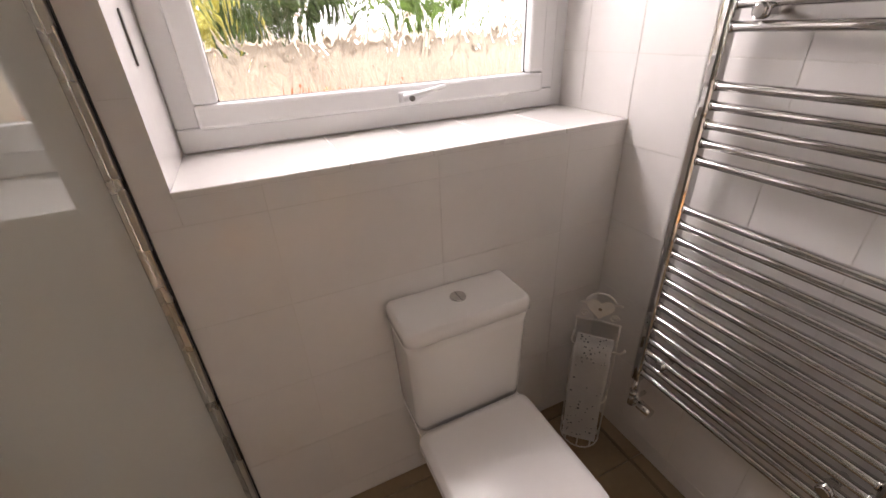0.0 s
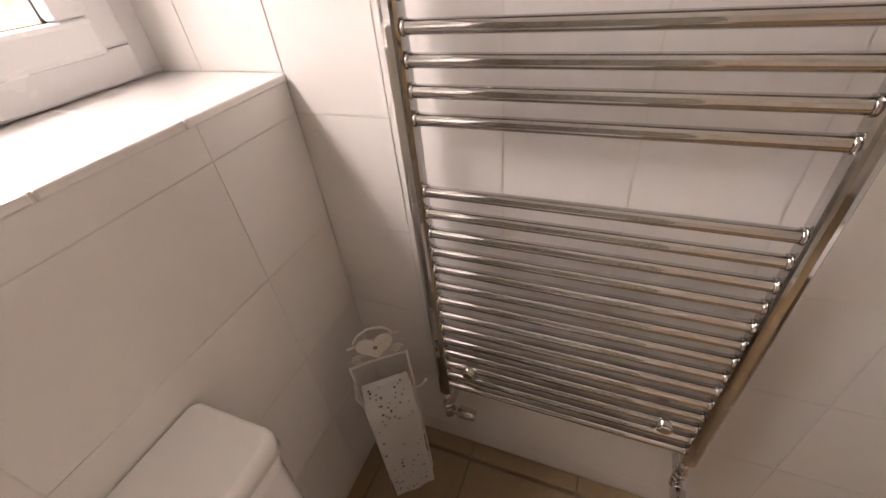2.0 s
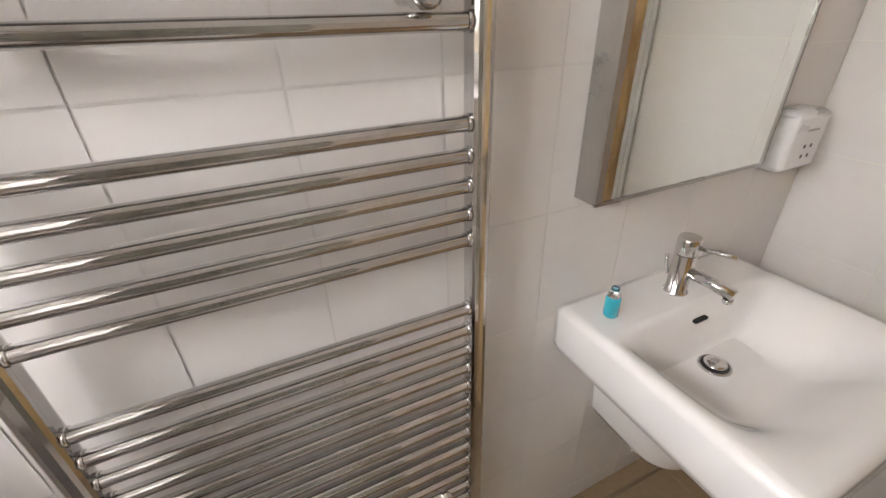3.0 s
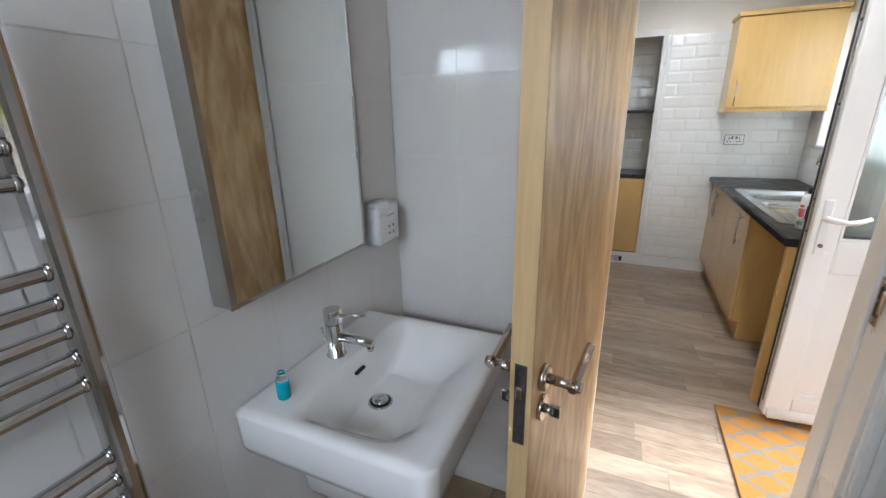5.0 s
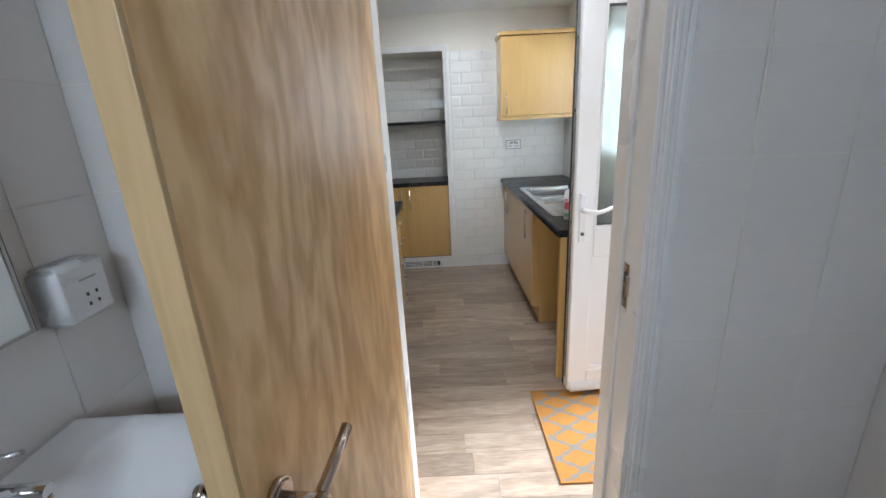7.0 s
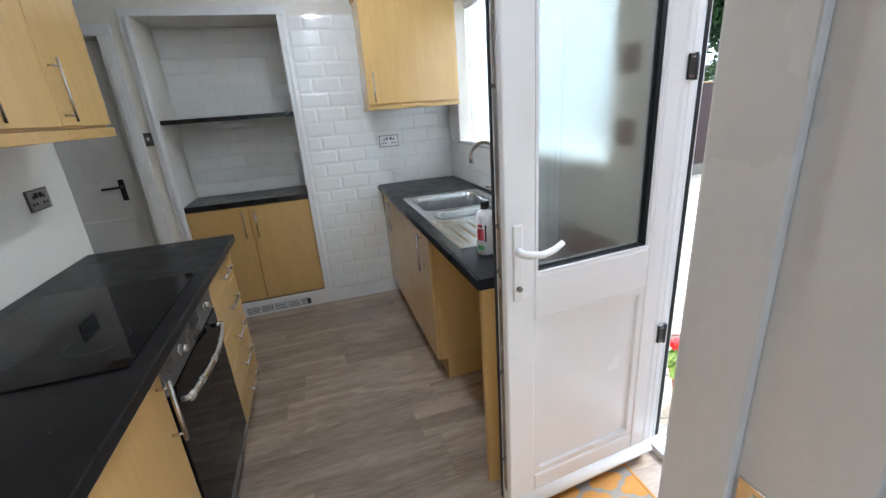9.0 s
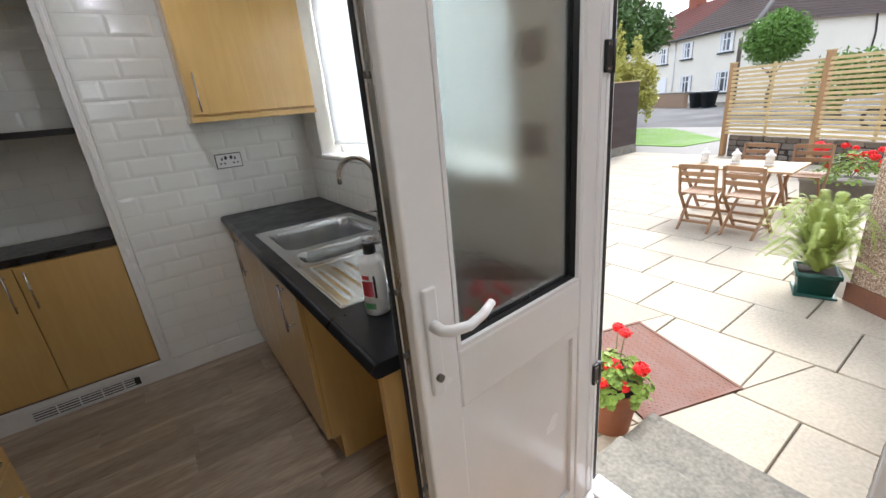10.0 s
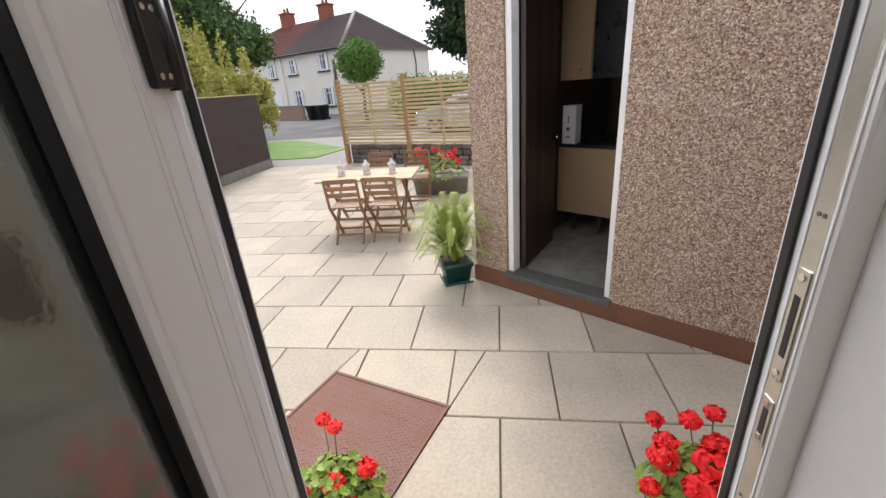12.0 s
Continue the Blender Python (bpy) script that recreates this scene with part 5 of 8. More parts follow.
for z, hgt in ((0.46, 0.10), (0.60, 0.16), (1.02, 0.07), (1.12, 0.14), (1.66, 0.12)):
    kp = part("lock_keep", B(FX0 + 0.0385, FX0 + 0.0575, XY1 - 0.0336, XY1 - 0.0319, z, z + hgt, bevel=0.0008), M_GALV, ks, "galvanised lock keep")
    part("keep_slot", B(FX0 + 0.044, FX0 + 0.053, XY1 - 0.0342, XY1 - 0.0337, z + hgt * 0.22, z + hgt * 0.78), M_BLACK, ks)
    for zz in (z + 0.009, z + hgt - 0.009):
        part("screw", rod(bmesh.new(), (FX0 + 0.048, XY1 - 0.0336, zz), (FX0 + 0.048, XY1 - 0.0352, zz), 0.0045, 10), M_CHROME, ks)
for i in range(9):
    for x in (FX0 + 0.044, FX0 + 0.052):
        part("screw", rod(bmesh.new(), (x, XY1 - 0.0317, 0.32 + 0.2 * i), (x, XY1 - 0.0328, 0.32 + 0.2 * i), 0.0027, 8), M_DARKMETAL, ks)
rv = bmesh.new()
box(rv, FX1 + 0.0005, KW + 0.002, XY1 + 0.0005, XY1 + 0.0295, -0.01, XZ1 + 0.0295)
box(rv, FX1 + 0.0005, KW + 0.002, XY0 - 0.0295, XY0 - 0.0005, -0.01, XZ1 + 0.0295)
box(rv, FX1 + 0.0005, KW + 0.002, XY0 - 0.0004, XY1 + 0.0004, XZ1 + 0.003, XZ1 + 0.0295)
structure("reveal_back_door", rv, M_GLOSS, "white painted reveal of the back door", "trim")

LEAF_AT, LEAF_TURN, LW = (-1.250, -1.876, 0.0), 4.6, 0.682
bd = thing("door_3", "white half-glazed upvc back door standing open, with white lever handle", "door", LEAF_AT, turn=LEAF_TURN, kind="structure")
T = -0.064
GX0, GX1, GZ0, GZ1 = 0.118, 0.580, 0.950, 1.93
PX0, PX1, PZ0, PZ1 = 0.112, 0.586, 0.150, 0.800


def upvc_bar(name, x0, x1, z0, z1):
    return part(name, B(x0, x1, T, 0.0, z0, z1, bevel=0.007, seg=3), M_UPVC, bd, local=True)


upvc_bar("lock_stile", GX1 + 0.0, LW, 0.035, 2.05)
upvc_bar("hinge_stile", 0.0, GX0, 0.035, 2.05)
upvc_bar("bottom_rail", GX0 + 0.0003, GX1 - 0.0003, 0.035, PZ0)
upvc_bar("mid_rail", GX0 + 0.0003, GX1 - 0.0003, PZ1, GZ0)
upvc_bar("top_rail", GX0 + 0.0003, GX1 - 0.0003, GZ1, 2.05)
wb = bmesh.new()
loft(wb, [[(x, y, z) for y, z in ((0.0, 0.04), (0.022, 0.04), (0.022, 0.052), (0.004, 0.085), (0.0, 0.085))] for x in (0.02, LW - 0.01)])
for x in (0.020, 0.046, 0.054):
    part("stile_rib", B(x, x + 0.003, -0.0005, 0.0014, 0.045, 2.04, bevel=0.0006), M_UPVC, bd, local=True)
part("weather_bar", wb, M_UPVC, bd, local=True)
part("lower_panel", B(PX0 + 0.01, PX1 - 0.01, T + 0.012, -0.019, PZ0 + 0.0005, PZ1 - 0.0005, bevel=0.003), M_UPVC, bd, local=True)
bd2 = wall_with_holes(bmesh.new(), "x", GX0 + 0.0005, GX1 - 0.0005, -0.0188, -0.006, PZ0 + 0.001, PZ1 - 0.001, [(GX0 + 0.024, GX1 - 0.024, PZ0 + 0.024, PZ1 - 0.024)])
part("panel_bead", bd2, M_UPVC, bd, local=True)
gb = bmesh.new()
wbd = bmesh.new()
for ya, yb in ((-0.012, -0.001), (T + 0.001, T + 0.012)):
    wall_with_holes(wbd, "x", GX0 + 0.0005, GX1 - 0.0005, ya, yb, GZ0 + 0.0005, GZ1 - 0.0005, [(GX0 + 0.010, GX1 - 0.010, GZ0 + 0.010, GZ1 - 0.010)])
part("glazing_bead", wbd, M_UPVC, bd, local=True)
for ya, yb in ((-0.0275, -0.0123), (T + 0.0123, -0.0345)):
    wall_with_holes(gb, "x", GX0 + 0.0005, GX1 - 0.0005, ya, yb, GZ0 + 0.0005, GZ1 - 0.0005, [(GX0 + 0.012, GX1 - 0.012, GZ0 + 0.012, GZ1 - 0.012)])
part("glazing_gasket", gb, M_BLACK, bd, "black glazing seal", local=True)
pn = part("glass_pane", B(GX0 + 0.0008, GX1 - 0.0008, -0.034, -0.028, GZ0 + 0.0008, GZ1 - 0.0008), M_DOORGLASS, bd, "frosted textured glass", local=True)
pn.visible_shadow = False
ed = part("lock_strip", B(LW, LW + 0.003, T + 0.020, T + 0.040, 0.10, 1.98, bevel=0.0005), M_STEEL, bd, "steel multipoint lock strip", local=True)
for z in (0.25, 0.62, 0.98, 1.12, 1.50, 1.80):
    part("lock_cam", rod(bmesh.new(), (LW + 0.003, T + 0.03, z), (LW + 0.011, T + 0.03, z), 0.006, 10), M_DARKMETAL, ed, local=True)
part("edge_seal", B(LW - 0.001, LW + 0.004, T - 0.004, T + 0.008, 0.04, 2.045), M_BLACK, bd, "black edge seal", local=True)
part("edge_seal", B(-0.004, 0.001, T - 0.004, T + 0.008, 0.04, 2.045), M_BLACK, bd, "black edge seal", local=True)


def back_door_handle(s):
    y = 0.0 if s > 0 else T
    x = LW - 0.036
    bm = bmesh.new()
    lo, hi = min(y + s * 0.0005, y + s * 0.012), max(y + s * 0.0005, y + s * 0.012)
    box(bm, x - 0.016, x + 0.016, lo, hi, 0.885, 1.125, bevel=0.005, seg=3)
    bp = part("backplate", bm, M_PLASTIC, bd, local=True)
    lv = bmesh.new()
    z = 1.045
    pts = [(x, y + s * 0.010, z), (x, y + s * 0.038, z), (x - 0.012, y + s * 0.050, z - 0.001), (x - 0.055, y + s * 0.055, z - 0.006), (x - 0.095, y + s * 0.052, z + 0.001), (x - 0.128, y + s * 0.046, z + 0.014)]
    tube(lv, pts, 0.01, 12, [0.013, 0.012, 0.0115, 0.0105, 0.010, 0.0085])
    part("lever", lv, M_PLASTIC, bp, "white curved lever", local=True)
    part("key_cylinder", rod(bmesh.new(), (x, y + s * 0.012, 0.928), (x, y + s * 0.020, 0.928), 0.0085, 14), M_DARKMETAL, bp, local=True)


back_door_handle(1)
back_door_handle(-1)
for z in (0.556, 1.482):
    hg = bmesh.new()
    box(hg, 0.008, 0.042, 0.0005, 0.011, z, z + 0.074, bevel=0.003)
    rod(hg, (0.012, 0.008, z - 0.002), (0.012, 0.008, z + 0.076), 0.0075, 12)
    hg = part("hinge", hg, M_BLACKPLASTIC, bd, "black flag hinge", local=True)
    for zz in (z + 0.010, z + 0.064):
        for x in (0.024, 0.035):
            part("screw", rod(bmesh.new(), (x, 0.0108, zz), (x, 0.0118, zz), 0.003, 8), M_STEEL, hg, local=True)

kw = thing("window_2", "white upvc kitchen window with obscured glass above the sink", "window", (KW - 0.15, -2.97, KWZ0), kind="structure")
window_frame(kw, "y", KWY0 + 0.001, KWY1 - 0.001, XO + 0.02, XO + 0.09, KWZ0 + 0.022, KWZ1, 0.06)
pk = part("pane", B(XO + 0.05, XO + 0.056, KWY0 + 0.055, KWY1 - 0.055, KWZ0 + 0.078, KWZ1 - 0.055), M_CLEAR, kw)
pk.visible_shadow = False
M_BLIND = material("cream_roller_blind", (0.76, 0.73, 0.66), 0.9, vary=0.04, scale=6, fine=200, bump=0.2)
bn, bk = M_BLIND.node_tree.nodes, M_BLIND.node_tree.links
glow, blend = bn.new("ShaderNodeBsdfTranslucent"), bn.new("ShaderNodeMixShader")
glow.inputs[0].default_value = (0.70, 0.71, 0.72, 1)
blend.inputs[0].default_value = 0.36
bk.new(bn["Principled BSDF"].outputs[0], blend.inputs[1])
bk.new(glow.outputs[0], blend.inputs[2])
bk.new(blend.outputs[0], bn["Material Output"].inputs[0])
bl = thing("roller_blind", "cream roller blind drawn most of the way down the kitchen window", "blind", (KW - 0.08, -2.97, 1.36))
part("fabric", B(KW - 0.082, KW - 0.080, KWY0 + 0.012, KWY1 - 0.012, 1.28, KWZ1 - 0.02), M_BLIND, bl)
part("bottom_bar", B(KW - 0.088, KW - 0.074, KWY0 + 0.012, KWY1 - 0.012, 1.260, 1.2795, bevel=0.003), M_BLIND, bl)
part("roller", rod(bmesh.new(), (KW - 0.08, KWY0 + 0.004, KWZ1 - 0.03), (KW - 0.08, KWY1 - 0.004, KWZ1 - 0.03), 0.018, 14), M_PLASTIC, bl)
part("window_sill", B(XO + 0.091, KW + 0.018, KWY0 + 0.001, KWY1 - 0.001, KWZ0 + 0.001, KWZ0 + 0.021, bevel=0.005), M_GLOSS, kw)
# three small dark plates on the wall behind the back door
for z in (1.28, 1.52, 1.76):
    p = thing("wall_plate", "small dark square plate on the wall behind the back door", "plate", (KW, -2.05, z), group="plates behind the door")
    part("plate", B(KW + 0.0005, KW + 0.012, -2.105, -2.015, z, z + 0.09, bevel=0.002), M_DARKMETAL, p)

# ---- outdoor materials ----
M_ASPHALT = material("grey_asphalt", (0.075, 0.074, 0.072), 0.9, vary=0.18, scale=0.8, fine=40, bump=0.4)
M_PAVE = material("pale_concrete_pavement", (0.26, 0.245, 0.22), 0.9, vary=0.15, scale=1.2, fine=30, bump=0.3)
M_CONCRETE = material("weathered_concrete", (0.205, 0.19, 0.155), 0.9, vary=0.5, scale=7, fine=55, bump=0.8)
M_RUST = material("red_brown_drain_cover", (0.21, 0.105, 0.075), 0.75, vary=0.15, scale=9, fine=90, bump=0.4)
M_TERRA = material("terracotta", (0.36, 0.13, 0.06), 0.75, vary=0.12, scale=9, fine=70, bump=0.15)
M_SOIL = material("dark_potting_soil", (0.035, 0.025, 0.018), 0.95, vary=0.3, scale=30, fine=120, bump=0.8)
M_REDBRICK = material("red_painted_plinth", (0.165, 0.068, 0.036), 0.6, vary=0.28, scale=6, fine=60, bump=0.3)
M_BROWNFENCE = material("dark_brown_fence_board", (0.055, 0.035, 0.030), 0.65, vary=0.2, scale=4, fine=60, bump=0.2, stretch=(0.3, 1, 1))
M_PINE = wood("treated_pine", (0.64, 0.50, 0.26), (0.46, 0.33, 0.15), 0.7, axis=0, scale=8, coat=0, rand=0.14, contrast=0.6)
M_POST = wood("brown_pine_post", (0.40, 0.24, 0.11), (0.28, 0.16, 0.07), 0.7, axis=2, scale=8, coat=0, rand=0.1, contrast=0.6)
M_TEAK = wood("oiled_acacia", (0.33, 0.18, 0.08), (0.21, 0.105, 0.045), 0.5, axis=0, scale=10, coat=0.1, rand=0.12, contrast=0.7)
M_TABLETOP = wood("weathered_pine_table", (0.52, 0.36, 0.19), (0.38, 0.25, 0.12), 0.6, axis=1, scale=8, coat=0, rand=0.14, contrast=0.7)
M_SLATE = material("dark_slate_threshold", (0.095, 0.092, 0.082), 0.7, vary=0.45, scale=14, fine=70, bump=0.5)
M_STONE = material("grey_rubble_stone", (0.18, 0.155, 0.13), 0.9, vary=0.3, scale=5, fine=40, bump=0.7, rand=0.3)
M_LEAF = material("green_leaf", (0.17, 0.30, 0.055), 0.55, vary=0.3, scale=2.0, fine=14, bump=0.0)
M_LEAFDARK = material("dark_green_leaf", (0.040, 0.080, 0.024), 0.5, vary=0.35, scale=1.0, fine=9, bump=0.0)
M_LEAFMID = material("mid_green_leaf", (0.10, 0.17, 0.045), 0.55, vary=0.35, scale=1.2, fine=9, bump=0.0)
M_LEAFYEL = material("yellow_green_leaf", (0.44, 0.42, 0.10), 0.6, vary=0.3, scale=1.6, fine=10, bump=0.0)
M_LEAFGER = material("geranium_leaf", (0.19, 0.29, 0.035), 0.55, vary=0.3, scale=12, fine=60, bump=0.1)
M_FERN = material("pale_fern_frond", (0.33, 0.40, 0.09), 0.6, vary=0.25, scale=6, fine=40, bump=0.0)
M_PETAL = material("scarlet_petal", (0.88, 0.016, 0.016), 0.6, vary=0.22, scale=25, fine=90, bump=0.1)
M_STEM = material("green_brown_stem", (0.13, 0.13, 0.045), 0.7, vary=0.2, scale=20, fine=80, bump=0.1)
M_BARK = material("grey_brown_bark", (0.10, 0.075, 0.055), 0.9, vary=0.3, scale=6, fine=40, bump=0.6, stretch=(1, 1, 0.3))
M_GRASS = material("mown_grass", (0.13, 0.25, 0.032), 0.8, vary=0.25, scale=1.5, fine=30, bump=0.3)
M_GREENPOT = material("dark_green_plastic_pot", (0.015, 0.075, 0.06), 0.4, vary=0.12, scale=8, fine=60, bump=0.05)
M_GREYPOT = material("grey_stone_planter", (0.30, 0.28, 0.25), 0.85, vary=0.2, scale=8, fine=60, bump=0.3)
M_RENDER = material("cream_house_render", (0.82, 0.77, 0.66), 0.9, vary=0.07, scale=0.7, fine=30, bump=0.2)
M_OLDWALL = material("stained_cream_render", (0.40, 0.35, 0.275), 0.9, vary=0.55, scale=2.2, fine=12, bump=0.3)
M_ROOF = material("brown_roof_tile", (0.155, 0.115, 0.10), 0.85, vary=0.2, scale=1.5, fine=12, bump=0.4)
M_ROOFRED = material("red_roof_tile", (0.25, 0.095, 0.075), 0.85, vary=0.2, scale=1.5, fine=12, bump=0.4)
M_BRICK = material("red_brick", (0.30, 0.10, 0.06), 0.9, vary=0.25, scale=4, fine=30, bump=0.4)
M_TANWALL = material("tan_garden_wall", (0.30, 0.20, 0.13), 0.9, vary=0.2, scale=3, fine=25, bump=0.4)
M_WINGLASS = material("dark_window_glass", (0.06, 0.07, 0.08), 0.05, vary=0.1, scale=1, fine=5, bump=0.0, spec=0.8)
M_BIN = material("dark_grey_bin_plastic", (0.03, 0.035, 0.038), 0.5, vary=0.1, scale=5, fine=40, bump=0.05)
M_CAR = material("silver_car_paint", (0.55, 0.56, 0.58), 0.25, 0.3, vary=0.03, scale=2, fine=40, bump=0.0, coat=0.6)
M_DARKWOOD = material("dark_brown_door_paint", (0.030, 0.014, 0.010), 0.45, vary=0.2, scale=6, fine=60, bump=0.1, stretch=(1, 1, 0.2))
M_BEECH = wood("pale_beech_laminate", (0.42, 0.30, 0.17), (0.34, 0.235, 0.13), 0.4, axis=2, scale=5, coat=0.1, rand=0.04, contrast=0.4)
# near-black brown: the unlit room's shade is put into the wall colour
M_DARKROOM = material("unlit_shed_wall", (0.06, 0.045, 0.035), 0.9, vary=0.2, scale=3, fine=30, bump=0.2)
M_WHITEMETAL = material("white_lantern_metal", (0.75, 0.74, 0.70), 0.45, vary=0.05, scale=8, fine=60, bump=0.05)


def pebbledash():
    """Render thrown with small stones: cells of many colours, each standing proud."""
    m = material("pebble_dash", (0.42, 0.30, 0.21), 0.9, vary=0.12, scale=1.2, fine=20, bump=0.0)
    n, l = m.node_tree.nodes, m.node_tree.links
    b = n["Principled BSDF"]
    geo = [k for k in n if k.bl_idname == "ShaderNodeNewGeometry"][0]
    v = n.new("ShaderNodeTexVoronoi")
    v.inputs["Scale"].default_value = 122
    l.new(geo.outputs["Position"], v.inputs["Vector"])
    sep = n.new("ShaderNodeSeparateColor")
    l.new(v.outputs["Color"], sep.inputs[0])
    ramp = n.new("ShaderNodeValToRGB")
    e = ramp.color_ramp.elements
    e[0].color, e[0].position = (0.11, 0.065, 0.045, 1), 0.0
    e[1].color, e[1].position = (0.84, 0.70, 0.56, 1), 1.0
    for p, c in ((0.25, (0.30, 0.185, 0.12, 1)), (0.55, (0.46, 0.32, 0.22, 1)), (0.8, (0.55, 0.43, 0.335, 1))):
        k = e.new(p)
        k.color = c
    l.new(sep.outputs[0], ramp.inputs[0])
    old = b.inputs["Base Color"].links[0].from_socket
    mx = n.new("ShaderNodeMixRGB")
    mx.inputs[0].default_value = 0.9
    l.new(old, mx.inputs[1])
    l.new(ramp.outputs[0], mx.inputs[2])
    l.new(mx.outputs[0], b.inputs["Base Color"])
    bp = n.new("ShaderNodeBump")
    bp.inputs["Strength"].default_value, bp.inputs["Distance"].default_value, bp.invert = 1.0, 0.009, True
    l.new(v.outputs["Distance"], bp.inputs["Height"])
    l.new(bp.outputs[0], b.inputs["Normal"])
    return m


M_PEBBLE = pebbledash()


# ---- outdoor helpers ----
def bar(bm, p, q, w, t, up=(0, 0, 1), bevel=0.0):
    """A rectangular bar from p to q, w across and t thick along up."""
    p, q = Vector(p), Vector(q)
    d = (q - p).normalized()
    s = d.cross(Vector(up)).normalized()
    u = s.cross(d).normalized()
    rows = [[c + s * a * w / 2 + u * b * t / 2 for a, b in ((-1, -1), (1, -1), (1, 1), (-1, 1))] for c in (p, q)]
    r = [[bm.verts.new(v) for v in row] for row in rows]
    for i in range(4):
        bm.faces.new((r[0][i], r[0][(i + 1) % 4], r[1][(i + 1) % 4], r[1][i]))
    bm.faces.new(r[0][::-1])
    bm.faces.new(r[1])
    return bm


def from_faces(name, verts, faces, mat, parent=None, local=True):
    me = bpy.data.meshes.new(name)
    me.from_pydata(verts, [], faces)
    me.materials.append(mat)
    ob = new(name, me)
    if parent is not None:
        ob.parent = parent
        BASE[ob] = BASE[parent]
    return ob


def leaf_cloud(name, blobs, n, size, mat, seed, parent, flat=0.0):
    """Many small folded leaves scattered through lumpy shells: blobs are centre, radii; denser towards the outside."""
    rg = np.random.default_rng(seed)
    vol = np.array([b[1][0] * b[1][1] * b[1][2] for b in blobs]) ** 0.67
    pick = rg.choice(len(blobs), n, p=vol / vol.sum())
    c = np.array([b[0] for b in blobs])[pick]
    r = np.array([b[1] for b in blobs])[pick]
    d = rg.normal(size=(n, 3))
    d /= np.linalg.norm(d, axis=1)[:, None]
    p = c + r * d * (rg.uniform(0.25, 1.0, n) ** 0.45)[:, None] * rg.uniform(0.86, 1.14, (n, 1))
    ax = rg.normal(size=(n, 3)) + d * 0.8
    ax[:, 2] *= 1 - flat
    ax /= np.linalg.norm(ax, axis=1)[:, None]
    sd = np.cross(ax, rg.normal(size=(n, 3)))
    sd /= np.linalg.norm(sd, axis=1)[:, None]
    up = np.cross(ax, sd)
    s = size * rg.uniform(0.6, 1.35, (n, 1))
    v = np.stack([p - ax * s, p + sd * s * 0.42 + up * s * 0.12, p + ax * s, p - sd * s * 0.42 + up * s * 0.12], 1).reshape(-1, 3)
    i = np.arange(n) * 4
    f = np.concatenate([np.stack([i, i + 1, i + 2], 1), np.stack([i, i + 2, i + 3], 1)])
    ob = from_faces(name, v.tolist(), f.tolist(), mat, parent)
    ob["kind"] = "stuff"
    return ob


def tree(label, at, height, spread, blobs, n, size, mat, seed, trunk_r=0.16):
    t = thing("tree", label, "tree", at)
    rg = random.Random(seed)
    bm = bmesh.new()
    h = height * 0.55
    pts = [(0.1 * math.sin(k * 1.3) * trunk_r * 4, 0.1 * math.cos(k * 1.7) * trunk_r * 4, h * k / 5) for k in range(6)]
    tube(bm, pts, trunk_r, 10, [trunk_r * (1.35 - 0.16 * k) for k in range(6)])
    part("trunk", bm, M_BARK, t, local=True)
    for k in range(7):
        a = 2 * math.pi * k / 7 + rg.uniform(-0.3, 0.3)
        z0 = h * rg.uniform(0.55, 0.98)
        l = spread * rg.uniform(0.5, 0.85)
        p = Vector((0, 0, z0))
        q = [p, p + Vector((math.cos(a) * l * 0.45, math.sin(a) * l * 0.45, l * 0.35)), p + Vector((math.cos(a) * l, math.sin(a) * l, l * 0.75))]
        part("limb", tube(bmesh.new(), q, 0.05, 7, [trunk_r * 0.5, trunk_r * 0.3, trunk_r * 0.1]), M_BARK, t, local=True)
    leaf_cloud("crown", blobs, n, size, mat, seed, t)
    return t


# ---- patio ground ----
pb = structure("patio_bed", B(-11.05, XO - 0.001, -7.5, 2.2, G - 0.06, G - 0.016), M_EARTH, "sandy bed under the patio slabs", "patio")
sp = bmesh.new()
box(sp, -1.985, XO - 0.022, -2.045, -1.150, G - 0.05, -0.115, bevel=0.012, seg=3)
bmesh.ops.subdivide_edges(sp, edges=sp.edges[:], cuts=3, use_grid_fill=True)
for v in sp.verts:
    v.co += 0.004 * noise.noise_vector(v.co * 9) * (1 if v.co.z > G else 0)
structure("doorstep", sp, M_CONCRETE, "worn concrete doorstep outside the back door", "step")
sp = bmesh.new()
box(sp, -1.66, XO - 0.0225, -2.02, -1.17, -0.1149, -0.040, bevel=0.010, seg=3)
structure("doorstep_upper", sp, M_CONCRETE, "worn concrete upper step under the back door", "step")

mc = thing("drain_cover", "red-brown textured drain cover let into the patio slabs", "drain cover", (-2.70, -1.895, G))
U, V = Vector((-0.335, -0.942, 0)), Vector((0.942, -0.335, 0))
O = Vector((-2.695, -1.895, G + 0.004))
bm = bmesh.new()
lo = [O, O + U * 0.83, O + U * 0.83 + V * 0.66, O + V * 0.66]
loft(bm, [[p - Vector((0, 0, 0.03)) for p in lo], lo])
part("plate", bm, M_RUST, mc)
bm = bmesh.new()
for i in range(40):
    for j in range(26):
        c = O + U * (0.02 + 0.0203 * i) + V * (0.018 + 0.0245 * j + (0.012 if i % 2 else 0))
        d = (U + V).normalized() if (i + j) % 2 else (U - V).normalized()
        s = d.cross(Vector((0, 0, 1))) * 0.0035
        e2 = d * 0.009
        top = Vector((0, 0, 0.0025))
        quad(bm, c - e2 - s, c + e2 - s, c + e2 * 0.6 + top, c - e2 * 0.6 + top)
        quad(bm, c + e2 + s, c - e2 + s, c - e2 * 0.6 + top, c + e2 * 0.6 + top)
tagged(part("tread_pattern", bm, M_RUST, mc), kind="stuff")
bm = bmesh.new()
